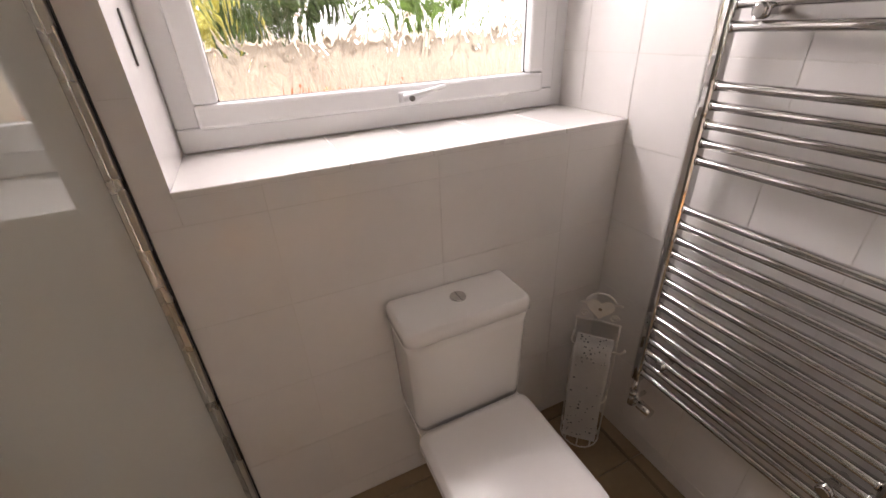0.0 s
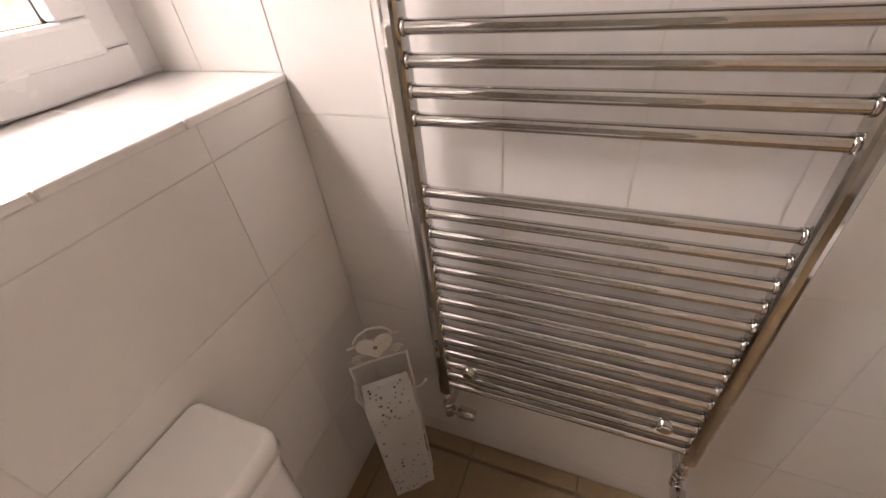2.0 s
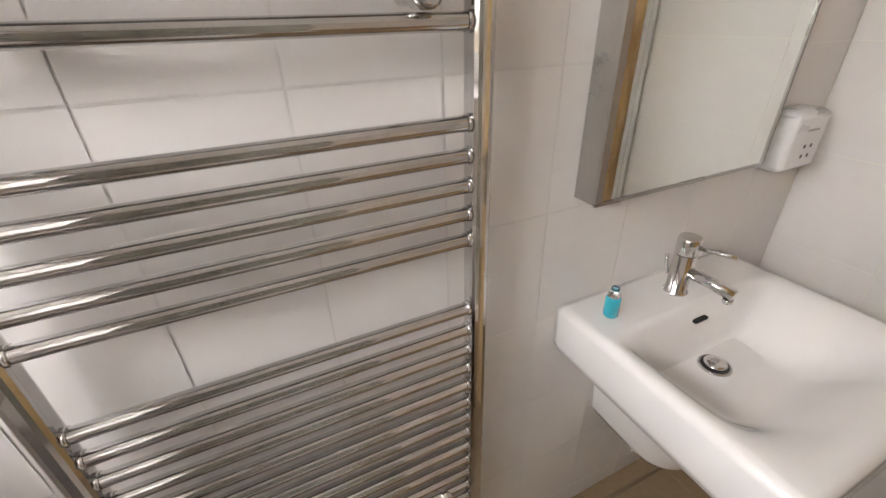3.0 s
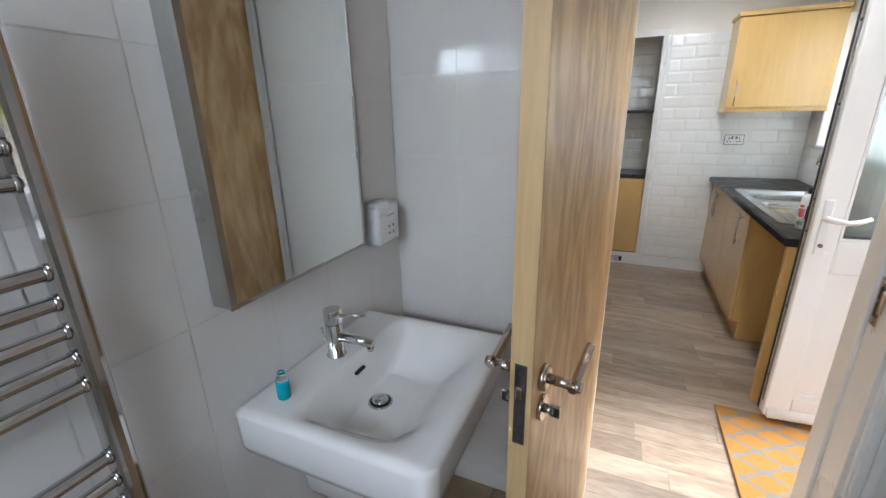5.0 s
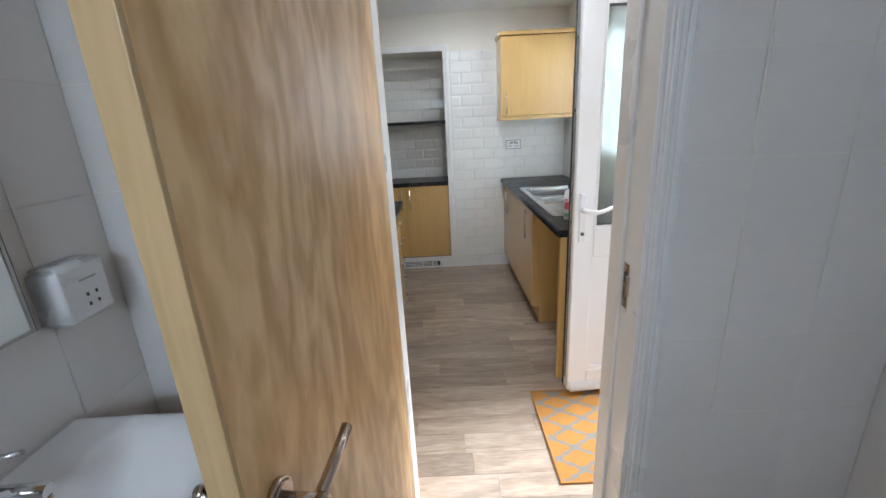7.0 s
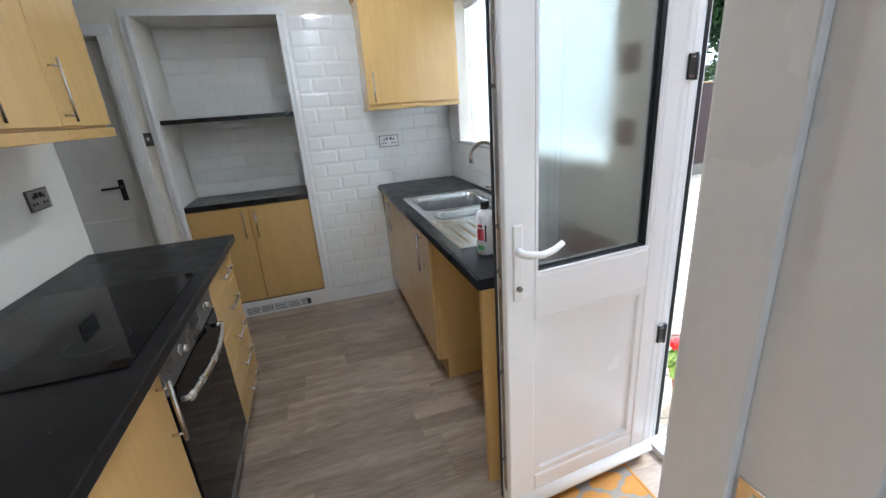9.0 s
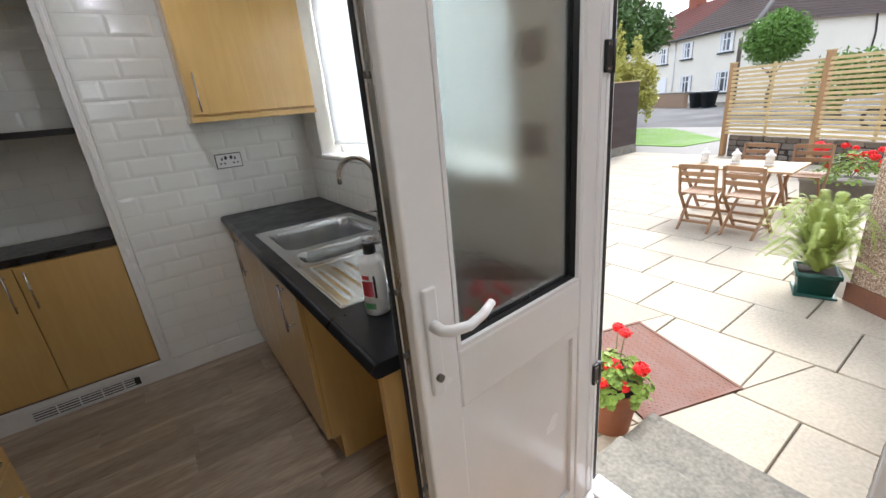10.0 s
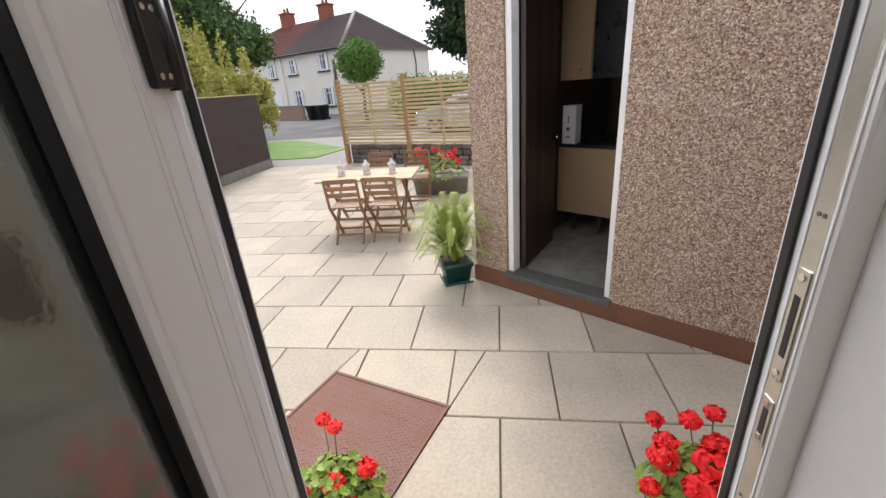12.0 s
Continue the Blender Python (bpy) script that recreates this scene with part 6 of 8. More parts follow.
for a, b2 in zip(lo, lo[1:] + lo[:1]):
    dd = (b2 - a).normalized()
    bar(bm, a - dd * 0.012, b2 - dd * 0.012 + dd * 0.0, 0.018, 0.012)
part("rim", bm, M_RUST, mc)

structure("road", B(-30, -17.6, -120, 120, -0.33, -0.302), M_ASPHALT, "grey asphalt road", "road")
structure("pavement", B(-17.6, -11.051, -120, 120, -0.33, -0.285), M_PAVE, "pale tarmac pavement and crossover", "pavement")
lw = bmesh.new()
loft(lw, [[(-12.3, -6.85, z), (-13.9, -6.45, z), (-17.0, -9.5, z), (-17.1, -30, z), (-12.7, -30, z)] for z in (-0.284, -0.262)])
lawn = structure("verge", lw, M_GRASS, "mown grass verge beside the pavement", "grass")
rgx = np.random.default_rng(5)
nb = 9000
px = rgx.uniform(-17.0, -12.4, nb)
py = rgx.uniform(-14, -6.5, nb)
keep = ~((px < -13.9) & (py > -6.45 + (px + 13.9) * 0.98)) & ~((px > -13.9) & (py > -6.75))
px, py = px[keep], py[keep]
hh = rgx.uniform(0.03, 0.07, len(px))
dx, dy = rgx.normal(0, 0.02, len(px)), rgx.normal(0, 0.02, len(px))
vv = np.stack([np.stack([px - 0.008, py, px * 0 - 0.263], 1), np.stack([px + 0.008, py + 0.004, px * 0 - 0.263], 1), np.stack([px + dx, py + dy, -0.263 + hh], 1)], 1).reshape(-1, 3)
ii = np.arange(len(px)) * 3
g = from_faces("grass", vv.tolist(), np.stack([ii, ii + 1, ii + 2], 1).tolist(), M_GRASS)
tagged(g, "short mown grass blades on the verge", "grass", "", "stuff")

# ---- outbuilding ----
OB, OTURN = (-4.37, -1.80, 0.0), 54.9
ob = thing("outbuilding", "pebble-dashed outbuilding with red plinth and an open doorway", "building", OB, turn=OTURN)
part("front_wall", wall_with_holes(bmesh.new(), "x", 0.0, 3.6, 0.0, 0.15, -0.124, 3.2, [(0.34, 1.235, -0.124, 2.22)]), M_PEBBLE, ob, "pebble-dashed front wall", local=True)
part("side_wall", B(0.0, 0.15, 0.1505, 2.6, -0.124, 3.2), M_PEBBLE, ob, "pebble-dashed side wall", local=True)
# inner faces take the shade-darkened M_DARKROOM colour, front and side stay pebble dash
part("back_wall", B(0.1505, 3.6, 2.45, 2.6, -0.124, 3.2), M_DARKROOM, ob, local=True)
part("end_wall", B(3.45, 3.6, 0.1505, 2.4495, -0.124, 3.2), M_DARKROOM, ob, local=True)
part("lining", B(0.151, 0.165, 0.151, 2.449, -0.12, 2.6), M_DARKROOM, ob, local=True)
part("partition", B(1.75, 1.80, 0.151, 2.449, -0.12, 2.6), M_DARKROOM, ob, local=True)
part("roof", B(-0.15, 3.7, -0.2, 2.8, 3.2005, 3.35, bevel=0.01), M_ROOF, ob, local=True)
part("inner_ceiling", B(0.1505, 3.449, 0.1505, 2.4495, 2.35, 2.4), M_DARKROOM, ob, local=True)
part("floor", B(0.1505, 3.449, 0.1505, 2.4495, -0.2, -0.11), M_CONCRETE, ob, local=True)
part("plinth", B(-0.012, 0.325, -0.014, 0.2, G - 0.02, -0.1245), M_REDBRICK, ob, "red-brown painted plinth", local=True)
part("plinth", B(0.3255, 1.255, -0.014, 0.2, G - 0.02, -0.1605), M_REDBRICK, ob, "red-brown painted plinth", local=True)
part("plinth", B(1.2555, 3.62, -0.014, 0.2, G - 0.02, -0.1245), M_REDBRICK, ob, "red-brown painted plinth", local=True)
th = B(0.3265, 1.254, -0.030, 0.152, -0.160, -0.108, bevel=0.010)
bmesh.ops.subdivide_edges(th, edges=th.edges[:], cuts=4, use_grid_fill=True)
for v in th.verts:
    v.co += 0.006 * noise.noise_vector(v.co * 14) * (1 if v.co.y < 0.05 else 0)
part("threshold", th, M_SLATE, ob, "chipped dark slate threshold", local=True)
for x0, x1 in ((0.342, 0.394), (1.190, 1.233)):
    part("door_post", B(x0, x1, 0.02, 0.12, -0.108, 2.218, bevel=0.004), M_GLOSS, ob, "white painted door post", local=True)
part("door_head", B(0.3945, 1.1895, 0.02, 0.12, 2.16, 2.218, bevel=0.004), M_GLOSS, ob, local=True)
dl = bmesh.new()
box(dl, 0.0, 0.74, -0.04, 0.0, -0.10, 2.155, bevel=0.003)
dl.transform(pose(0.405, 0.125, 0, 0, 0, 100))
sd = part("door", dl, M_DARKWOOD, ob, "dark brown door standing open inside", local=True)
hn = bmesh.new()
rod(hn, (0.69, -0.045, 0.93), (0.69, -0.085, 0.93), 0.018, 14)
hn.transform(pose(0.405, 0.125, 0, 0, 0, 100))
part("door_knob", hn, M_CHROME, sd, local=True)


def in_shed(name, label, category, x0, x1, y0, y1, z0, z1, mat, bevel=0.004):
    t = thing(name, label, category, OB, turn=OTURN)
    part("carcass", B(x0, x1, y0, y1, z0, z1, bevel=bevel), mat, t, local=True)
    return t


lc = in_shed("shed_base_cabinet", "pale beech base cabinet with black top inside the outbuilding", "cabinet", 0.17, 1.60, 1.22, 1.75, 0.10, 0.775, M_BEECH)
part("door", B(0.175, 0.80, 1.20, 1.2195, 0.10, 0.772, bevel=0.003), M_BEECH, lc, local=True)
part("door", B(0.805, 1.43, 1.20, 1.2195, 0.10, 0.772, bevel=0.003), M_BEECH, lc, local=True)
part("top", B(0.17, 1.60, 1.195, 1.75, 0.7755, 0.805, bevel=0.003), M_BLACKLAM, lc, local=True)
for x in (0.35, 0.62, 1.2):
    part("leg", rod(bmesh.new(), (x, 1.27, -0.11), (x, 1.27, 0.10), 0.018, 10), M_BLACKPLASTIC, lc, local=True)
uc = in_shed("shed_wall_cupboard", "pale beech wall cupboard with round knob inside the outbuilding", "cupboard", 0.17, 0.47, 1.22, 1.6, 1.40, 2.12, M_BEECH)
part("door", B(0.172, 0.468, 1.20, 1.2195, 1.402, 2.118, bevel=0.003), M_BEECH, uc, local=True)
part("knob", lathe(bmesh.new(), [(0.012, -0.014), (0.016, 0.0), (0.012, 0.014)], (0.38, 1.185, 1.49), 14), M_CHROME, uc, local=True)
uc = in_shed("shed_wall_cupboard", "dark wall cupboard with bar handle inside the outbuilding", "cupboard", 0.475, 1.30, 1.22, 1.6, 1.40, 2.12, M_BLACKLAM)
part("handle", rod(bmesh.new(), (0.78, 1.195, 1.45), (0.78, 1.195, 1.60), 0.006, 10), M_STEEL, uc, local=True)
bx = in_shed("cardboard_box", "upright white carton with dark printing on the black cabinet top", "box", 0.195, 0.335, 1.225, 1.35, 0.806, 1.17, M_PLASTIC, 0.003)
for z0, z1, w in ((1.01, 1.075, 0.012), (0.93, 0.965, 0.035), (0.865, 0.877, 0.05)):
    part("print_mark", B(0.258 - w / 2, 0.258 + w / 2, 1.2235, 1.2245, z0, z1), M_INK, bx, local=True)


# ---- patio furniture ----
def folding_chair(at, turn, label):
    """A slatted folding chair: crossed legs, slatted seat and two-bar back. Its front looks along -x."""
    c = thing("folding_chair", label, "chair", at, group="folding chairs round the table", turn=turn)
    w = 0.19

    def b(name, *a, **k):
        part(name, bar(bmesh.new(), *a, **k), M_TEAK, c, local=True)
    for y in (-w, w):
        b("back_leg", (-0.20, y, 0.0), (0.17, y, 0.46), 0.022, 0.035)
        b("back_leg", (0.17, y, 0.46), (0.235, y, 0.80), 0.022, 0.035, up=(1, 0, 0))
    for y in (-w + 0.028, w - 0.028):
        b("front_leg", (0.22, y, 0.0), (-0.19, y, 0.44), 0.02, 0.033)
    for i in range(7):
        x = -0.19 + i * 0.058
        b("seat_slat", (x, -w + 0.012, 0.452), (x, w - 0.012, 0.452), 0.045, 0.014)
    for y in (-0.14, 0.14):
        b("seat_rail", (-0.20, y, 0.434), (0.19, y, 0.434), 0.02, 0.02)
    for z, x in ((0.775, 0.231), (0.69, 0.215), (0.61, 0.2)):
        b("back_slat", (x, -w + 0.012, z), (x, w - 0.012, z), 0.012, 0.052)
    b("foot_rail", (0.13, -w + 0.03, 0.10), (0.13, w - 0.03, 0.10), 0.018, 0.03)
    b("foot_rail", (-0.12, -w + 0.012, 0.10), (-0.12, w - 0.012, 0.10), 0.018, 0.03)
    return c


first = folding_chair((-5.54, -3.40, G), 4, "slatted wooden folding chair drawn up to the patio table")
copy_thing(first, pose(-5.58, -2.93, G, 0, 0, -3))
copy_thing(first, pose(-6.98, -3.42, G, 0, 0, 178))
copy_thing(first, pose(-6.98, -2.82, G, 0, 0, 184))


def patio_table():
    t = thing("patio_table", "slatted wooden folding patio table with three lanterns on it", "table", (-6.18, -3.30, G), turn=2)
    for i in range(8):
        x = -0.315 + i * 0.09
        part("top_slat", bar(bmesh.new(), (x, -0.63, 0.665), (x, 0.63, 0.665), 0.082, 0.02), M_TABLETOP, t, local=True)
    for y in (-0.5, 0.5):
        part("rail", bar(bmesh.new(), (-0.34, y, 0.64), (0.34, y, 0.64), 0.022, 0.04), M_TEAK, t, local=True)
        part("leg", bar(bmesh.new(), (-0.30, y, 0.0), (0.28, y, 0.63), 0.022, 0.04), M_TEAK, t, local=True)
        part("leg", bar(bmesh.new(), (0.30, y * 0.94, 0.0), (-0.28, y * 0.94, 0.63), 0.022, 0.04), M_TEAK, t, local=True)
    part("stretcher", bar(bmesh.new(), (-0.2, -0.5, 0.12), (-0.2, 0.5, 0.12), 0.02, 0.035), M_TEAK, t, local=True)
    part("stretcher", bar(bmesh.new(), (0.2, -0.47, 0.12), (0.2, 0.47, 0.12), 0.02, 0.035), M_TEAK, t, local=True)


patio_table()


def lantern(x, y):
    t = thing("lantern", "small white painted metal lantern standing on the patio table", "lantern", (x, y, G + 0.675), group="lanterns on the table")
    part("base", lathe(bmesh.new(), [(0.055, 0.0), (0.055, 0.012), (0.042, 0.02)], seg=16), M_WHITEMETAL, t, local=True)
    part("glass", lathe(bmesh.new(), [(0.040, 0.0205), (0.043, 0.06), (0.040, 0.11)], seg=16), M_WHITEMETAL, t, local=True)
    for k in range(4):
        a = radians(45 + 90 * k)
        part("upright", rod(bmesh.new(), (0.045 * math.cos(a), 0.045 * math.sin(a), 0.018), (0.045 * math.cos(a), 0.045 * math.sin(a), 0.113), 0.004, 6), M_WHITEMETAL, t, local=True)
    part("roof", lathe(bmesh.new(), [(0.058, 0.111), (0.055, 0.12), (0.025, 0.15), (0.018, 0.165), (0.02, 0.17), (0.004, 0.185)], seg=16), M_WHITEMETAL, t, local=True)


for x, y in ((-6.22, -3.70), (-6.24, -3.35), (-6.22, -2.99)):
    lantern(x, y)


# ---- potted plants ----
def petal_head(bm, c, r, rg):
    """A ball of small overlapping petals."""
    for _ in range(105):
        d = Vector((rg.gauss(0, 1), rg.gauss(0, 1), rg.gauss(0.35, 0.9))).normalized()
        p = c + Vector((d.x, d.y, d.z * 0.75)) * r * rg.uniform(0.75, 1.05)
        a = (d + Vector((rg.gauss(0, 0.5), rg.gauss(0, 0.5), rg.gauss(0, 0.5)))).normalized()
        s = a.orthogonal().normalized()
        s.rotate(Matrix.Rotation(rg.uniform(0, 6.28), 3, a))
        t = a.cross(s)
        k = r * rg.uniform(0.20, 0.33)
        vs = [bm.verts.new(p + (s * math.cos(i * 1.047) + t * math.sin(i * 1.047)) * k + a * k * (0.25 if i % 2 else -0.1)) for i in range(6)]
        bm.faces.new(vs)


def geranium_leaf(bm, c, nrm, r, rg):
    """A round lobed leaf, a little cupped."""
    a = nrm.normalized()
    s = a.orthogonal().normalized()
    s.rotate(Matrix.Rotation(rg.uniform(0, 6.28), 3, a))
    t = a.cross(s)
    mid = bm.verts.new(c)
    rim = []
    for i in range(12):
        k = r * (1.0 if i % 2 else 0.82)
        th = 2 * math.pi * i / 12
        rim.append(bm.verts.new(c + (s * math.cos(th) + t * math.sin(th)) * k + a * r * rg.uniform(0.10, 0.28)))
    for i in range(11):
        bm.faces.new((mid, rim[i], rim[i + 1]))


def geranium(name, label, at, pot, heads, spread, leaves, leaf_z, seed):
    g = thing(name, label, "potted plant", at)
    pot(g)
    rg = random.Random(seed)
    bm = bmesh.new()
    for _ in range(int(leaves * 1.6)):
        a, q = rg.uniform(0, 6.28), rg.random() ** 0.6
        c = Vector((math.cos(a) * spread * q, math.sin(a) * spread * q, leaf_z + (1 - q * q) * spread * 0.75 * rg.uniform(0.4, 1.1) - q * 0.03 * rg.random()))
        geranium_leaf(bm, c, Vector((math.cos(a) * q * 0.9, math.sin(a) * q * 0.9, 0.8)) + Vector((rg.gauss(0, 0.3), rg.gauss(0, 0.3), 0)), rg.uniform(0.014, 0.029), rg)
    tagged(part("foliage", bm, M_LEAFGER, g, "scalloped green leaves", local=True), kind="stuff")
    for x, y, z, r in heads:
        c = Vector((x, y, z))
        part("stem", tube(bmesh.new(), [(x * 0.3, y * 0.3, leaf_z), (x * 0.75, y * 0.75, (leaf_z + z) / 2), c - Vector((0, 0, r * 0.5))], 0.003, 6), M_STEM, g, local=True)
        bm = bmesh.new()
        petal_head(bm, c, r, rg)
        part("flower_head", bm, M_PETAL, g, "scarlet flower head", local=True)


def terracotta(g):
    bm = bmesh.new()
    lathe(bm, [(0.095, 0.0), (0.10, 0.004), (0.135, 0.225), (0.148, 0.23), (0.152, 0.275), (0.138, 0.278), (0.132, 0.26), (0.03, 0.258)], seg=36)
    part("pot", bm, M_TERRA, g, "terracotta pot", local=True)
    part("soil", lathe(bmesh.new(), [(0.131, 0.2585), (0.12, 0.264), (0.02, 0.268)], seg=24), M_SOIL, g, local=True)


geranium("potted_geranium", "scarlet geranium in a terracotta pot beside the doorstep", (-1.905, -2.225, G), terracotta,
         [(-0.13, -0.02, 0.50, 0.030), (0.03, 0.02, 0.395, 0.042), (-0.04, 0.13, 0.40, 0.036), (0.10, -0.08, 0.41, 0.035), (-0.20, -0.10, 0.47, 0.03), (0.06, 0.10, 0.33, 0.03), (0.13, 0.03, 0.35, 0.03)], 0.19, 190, 0.29, 3)
geranium("potted_geranium", "full scarlet geranium in a terracotta pot against the house wall", (-1.98, -0.85, G), terracotta,
         [(0.0, -0.02, 0.46, 0.062), (-0.09, 0.05, 0.44, 0.055), (0.08, -0.08, 0.43, 0.055), (-0.16, -0.03, 0.50, 0.038), (-0.20, 0.07, 0.50, 0.034), (-0.05, 0.14, 0.50, 0.05), (0.05, -0.23, 0.40, 0.033), (0.0, 0.08, 0.54, 0.045), (-0.12, 0.18, 0.52, 0.03), (0.12, 0.06, 0.42, 0.05), (-0.02, -0.17, 0.47, 0.05), (-0.12, -0.12, 0.42, 0.045), (-0.20, -0.14, 0.46, 0.032)], 0.235, 300, 0.30, 8)


def planter(g):
    bm = bmesh.new()
    loft(bm, [[(-0.17 - i, -0.42 - i, z), (0.17 + i, -0.42 - i, z), (0.17 + i, 0.42 + i, z), (-0.17 - i, 0.42 + i, z)] for i, z in ((0.0, 0.0), (0.03, 0.26), (0.045, 0.262), (0.045, 0.30), (0.02, 0.30), (0.01, 0.27))])
    part("trough", bm, M_GREYPOT, g, "grey stone-effect trough", local=True)


rg = random.Random(21)
geranium("trough_geranium", "red geraniums in a grey trough in front of the rubble wall", (-7.72, -2.55, G), planter,
         [(rg.uniform(-0.2, 0.2), rg.uniform(-0.42, 0.42), rg.uniform(0.44, 0.72), rg.uniform(0.035, 0.055)) for _ in range(20)], 0.44, 380, 0.31, 5)


def fern(at):
    f = thing("potted_fern", "pale green fern in a square dark green pot by the outbuilding", "potted plant", at, turn=20)
    bm = bmesh.new()
    loft(bm, [[(-h, -h, z), (h, -h, z), (h, h, z), (-h, h, z)] for h, z in ((0.105, 0.02), (0.127, 0.17), (0.138, 0.17), (0.138, 0.205), (0.124, 0.205), (0.12, 0.18))])
    part("pot", bm, M_GREENPOT, f, "square dark green pot", local=True)
    part("saucer", B(-0.135, 0.135, -0.135, 0.135, 0.0, 0.0195, bevel=0.006), M_GREENPOT, f, local=True)
    part("soil", B(-0.117, 0.117, -0.117, 0.117, 0.1805, 0.192), M_SOIL, f, local=True)
    rg = random.Random(2)
    for k in range(150):
        a = 2 * math.pi * k / 150 * 11 + rg.uniform(-0.15, 0.15)
        low = k % 4 == 0
        rise, reach = (rg.uniform(0.10, 0.30), rg.uniform(0.22, 0.42)) if low else (rg.uniform(0.26, 0.66), rg.uniform(0.16, 0.46))
        bend = rg.uniform(1.8, 2.6 if reach > 0.30 else 2.1)
        d = Vector((math.cos(a), math.sin(a), 0))
        tip = Vector(at) + Matrix.Rotation(radians(20), 3, "Z") @ (d * (reach + 0.09))
        off = Vector((tip.x + 4.37, tip.y + 1.80))
        if off.dot(Vector((0.818, -0.575))) < 0.03 and off.dot(Vector((0.575, 0.818))) > -0.06:
            continue
        side = Vector((-math.sin(a), math.cos(a), 0))
        pts = []
        for i in range(19):
            t = i / 18
            pts.append(d * (0.03 + reach * t ** 1.2) + Vector((0, 0, 0.187 + rise * math.sin(t * bend) * 0.95)))
        bm = bmesh.new()
        for i, p in enumerate(pts[:-1]):
            q = pts[i + 1]
            t = i / 18
            w = 0.036 * math.sin(math.pi * min(1, t * 0.92 + 0.10)) ** 0.8 + 0.006
            quad(bm, p - side * 0.002, p + side * 0.002, q + side * 0.0015, q - side * 0.0015)
            if i > 1:
                for s in (-1, 1):
                    for m in (p, p.lerp(q, 0.5)):
                        tip = m + side * s * w + (q - p) * 0.9 - Vector((0, 0, w * 0.22))
                        e = (q - p) * 0.13
                        vs = [m - e, m.lerp(tip, 0.5) - e * 1.1, tip, m.lerp(tip, 0.5) + e * 1.1, m + e]
                        bm.faces.new([bm.verts.new(v) for v in vs])
        part("frond", bm, M_FERN, f, local=True)


fern((-4.36, -2.00, G))


# ---- fences and wall ----
bf = thing("board_fence", "dark brown boarded fence with a pale capping beside the patio", "fence", (-8.3, -7.5, G))
for i in range(5):
    x0 = -11.10 + i * 1.2
    part("panel", B(x0 + 0.002, x0 + 1.198, -7.53, -7.50, -0.05, 1.52), M_BROWNFENCE, bf)
for i in range(6):
    x0 = -11.10 + i * 1.2
    part("post", B(x0 - 0.045, x0 + 0.045, -7.61, -7.5305, G, 1.52, bevel=0.006), M_BROWNFENCE, bf)
part("capping", B(-11.15, -5.0, -7.545, -7.485, 1.5205, 1.545, bevel=0.004), M_PINE, bf, "pale capping rail")
part("gravel_board", B(-11.12, -5.0, -7.55, -7.495, G - 0.02, -0.0505, bevel=0.004), M_CONCRETE, bf, "concrete gravel board")


def slat_fence():
    p0, d = Vector((-11.05, -5.36, 0)), Vector((0.345, 0.939, 0))
    turn = math.degrees(math.atan2(d.y, d.x))
    f = thing("slat_fence", "new pine slatted fence on brown posts above a rubble wall", "fence", (p0.x, p0.y, G), turn=turn)
    for k in range(4):
        x = k * 1.86
        top = part("post", B(x - 0.05, x + 0.05, -0.05, 0.05, 0.0, 1.95 + 0.02 * k, bevel=0.008), M_POST, f, "square brown pine post", local=True)
        part("post_cap", B(x - 0.06, x + 0.06, -0.06, 0.06, 1.9505 + 0.02 * k, 1.975 + 0.02 * k, bevel=0.008), M_PINE, top, local=True)
        if k < 3:
            for i in range(17):
                z = 0.50 + i * 0.082 + 0.01 * k
                part("slat", B(x + 0.0505, x + 1.809, -0.060, -0.040, z, z + 0.050, bevel=0.003), M_PINE, f, local=True)
            part("batten", B(x + 0.90, x + 0.95, -0.0395, -0.015, 0.48, 1.90), M_PINE, f, local=True)
    w = thing("rubble_wall", "low grey rubble stone wall under the slatted fence", "wall", (p0.x, p0.y, G), turn=turn)
    part("core", B(0.06, 6.2, 0.075, 0.38, -0.02, 0.40), M_SOIL, w, local=True)
    rg = random.Random(9)
    z = 0.0
    while z < 0.42:
        h = rg.uniform(0.09, 0.14)
        x = 0.06
        while x < 6.1:
            l = rg.uniform(0.14, 0.32)
            bm = B(x + 0.006, x + l - 0.006, 0.052 + rg.uniform(0, 0.02), 0.36, z + 0.004, z + h - 0.004, bevel=0.022)
            for v in bm.verts:
                v.co += 0.012 * noise.noise_vector(v.co * 7)
            part("stone", bm, M_STONE, w, local=True)
            x += l
        z += h


slat_fence()

# ---- street ----
HC, HT = (-34.8, -13.5, -0.4), -116.8
ho = thing("house", "cream rendered two-storey houses with brown and red hipped roofs", "house", HC, turn=HT)
HL, HD, EV, RZ = 18.0, 11.6, 4.95, 8.3
part("wall", B(0, HL, -HD, 0, 0, EV), M_RENDER, ho, "cream rendered wall", local=True)
o = 0.35
rf = bmesh.new()
A_, B_, C_, D_ = (-o, o, EV - 0.05), (7.6, o, EV - 0.05), (7.6, -HD - o, EV - 0.05), (-o, -HD - o, EV - 0.05)
R0, R1 = (3.6, -5.8, RZ), (7.6, -5.8, RZ)
for fc in ((A_, B_, R1, R0), (D_, A_, R0), (C_, D_, R0, R1)):
    rf.faces.new([rf.verts.new(p) for p in fc])
bmesh.ops.solidify(rf, geom=rf.faces[:], thickness=0.12)
roof = part("roof", rf, M_ROOF, ho, "brown tiled hipped roof", local=True)
rf = bmesh.new()
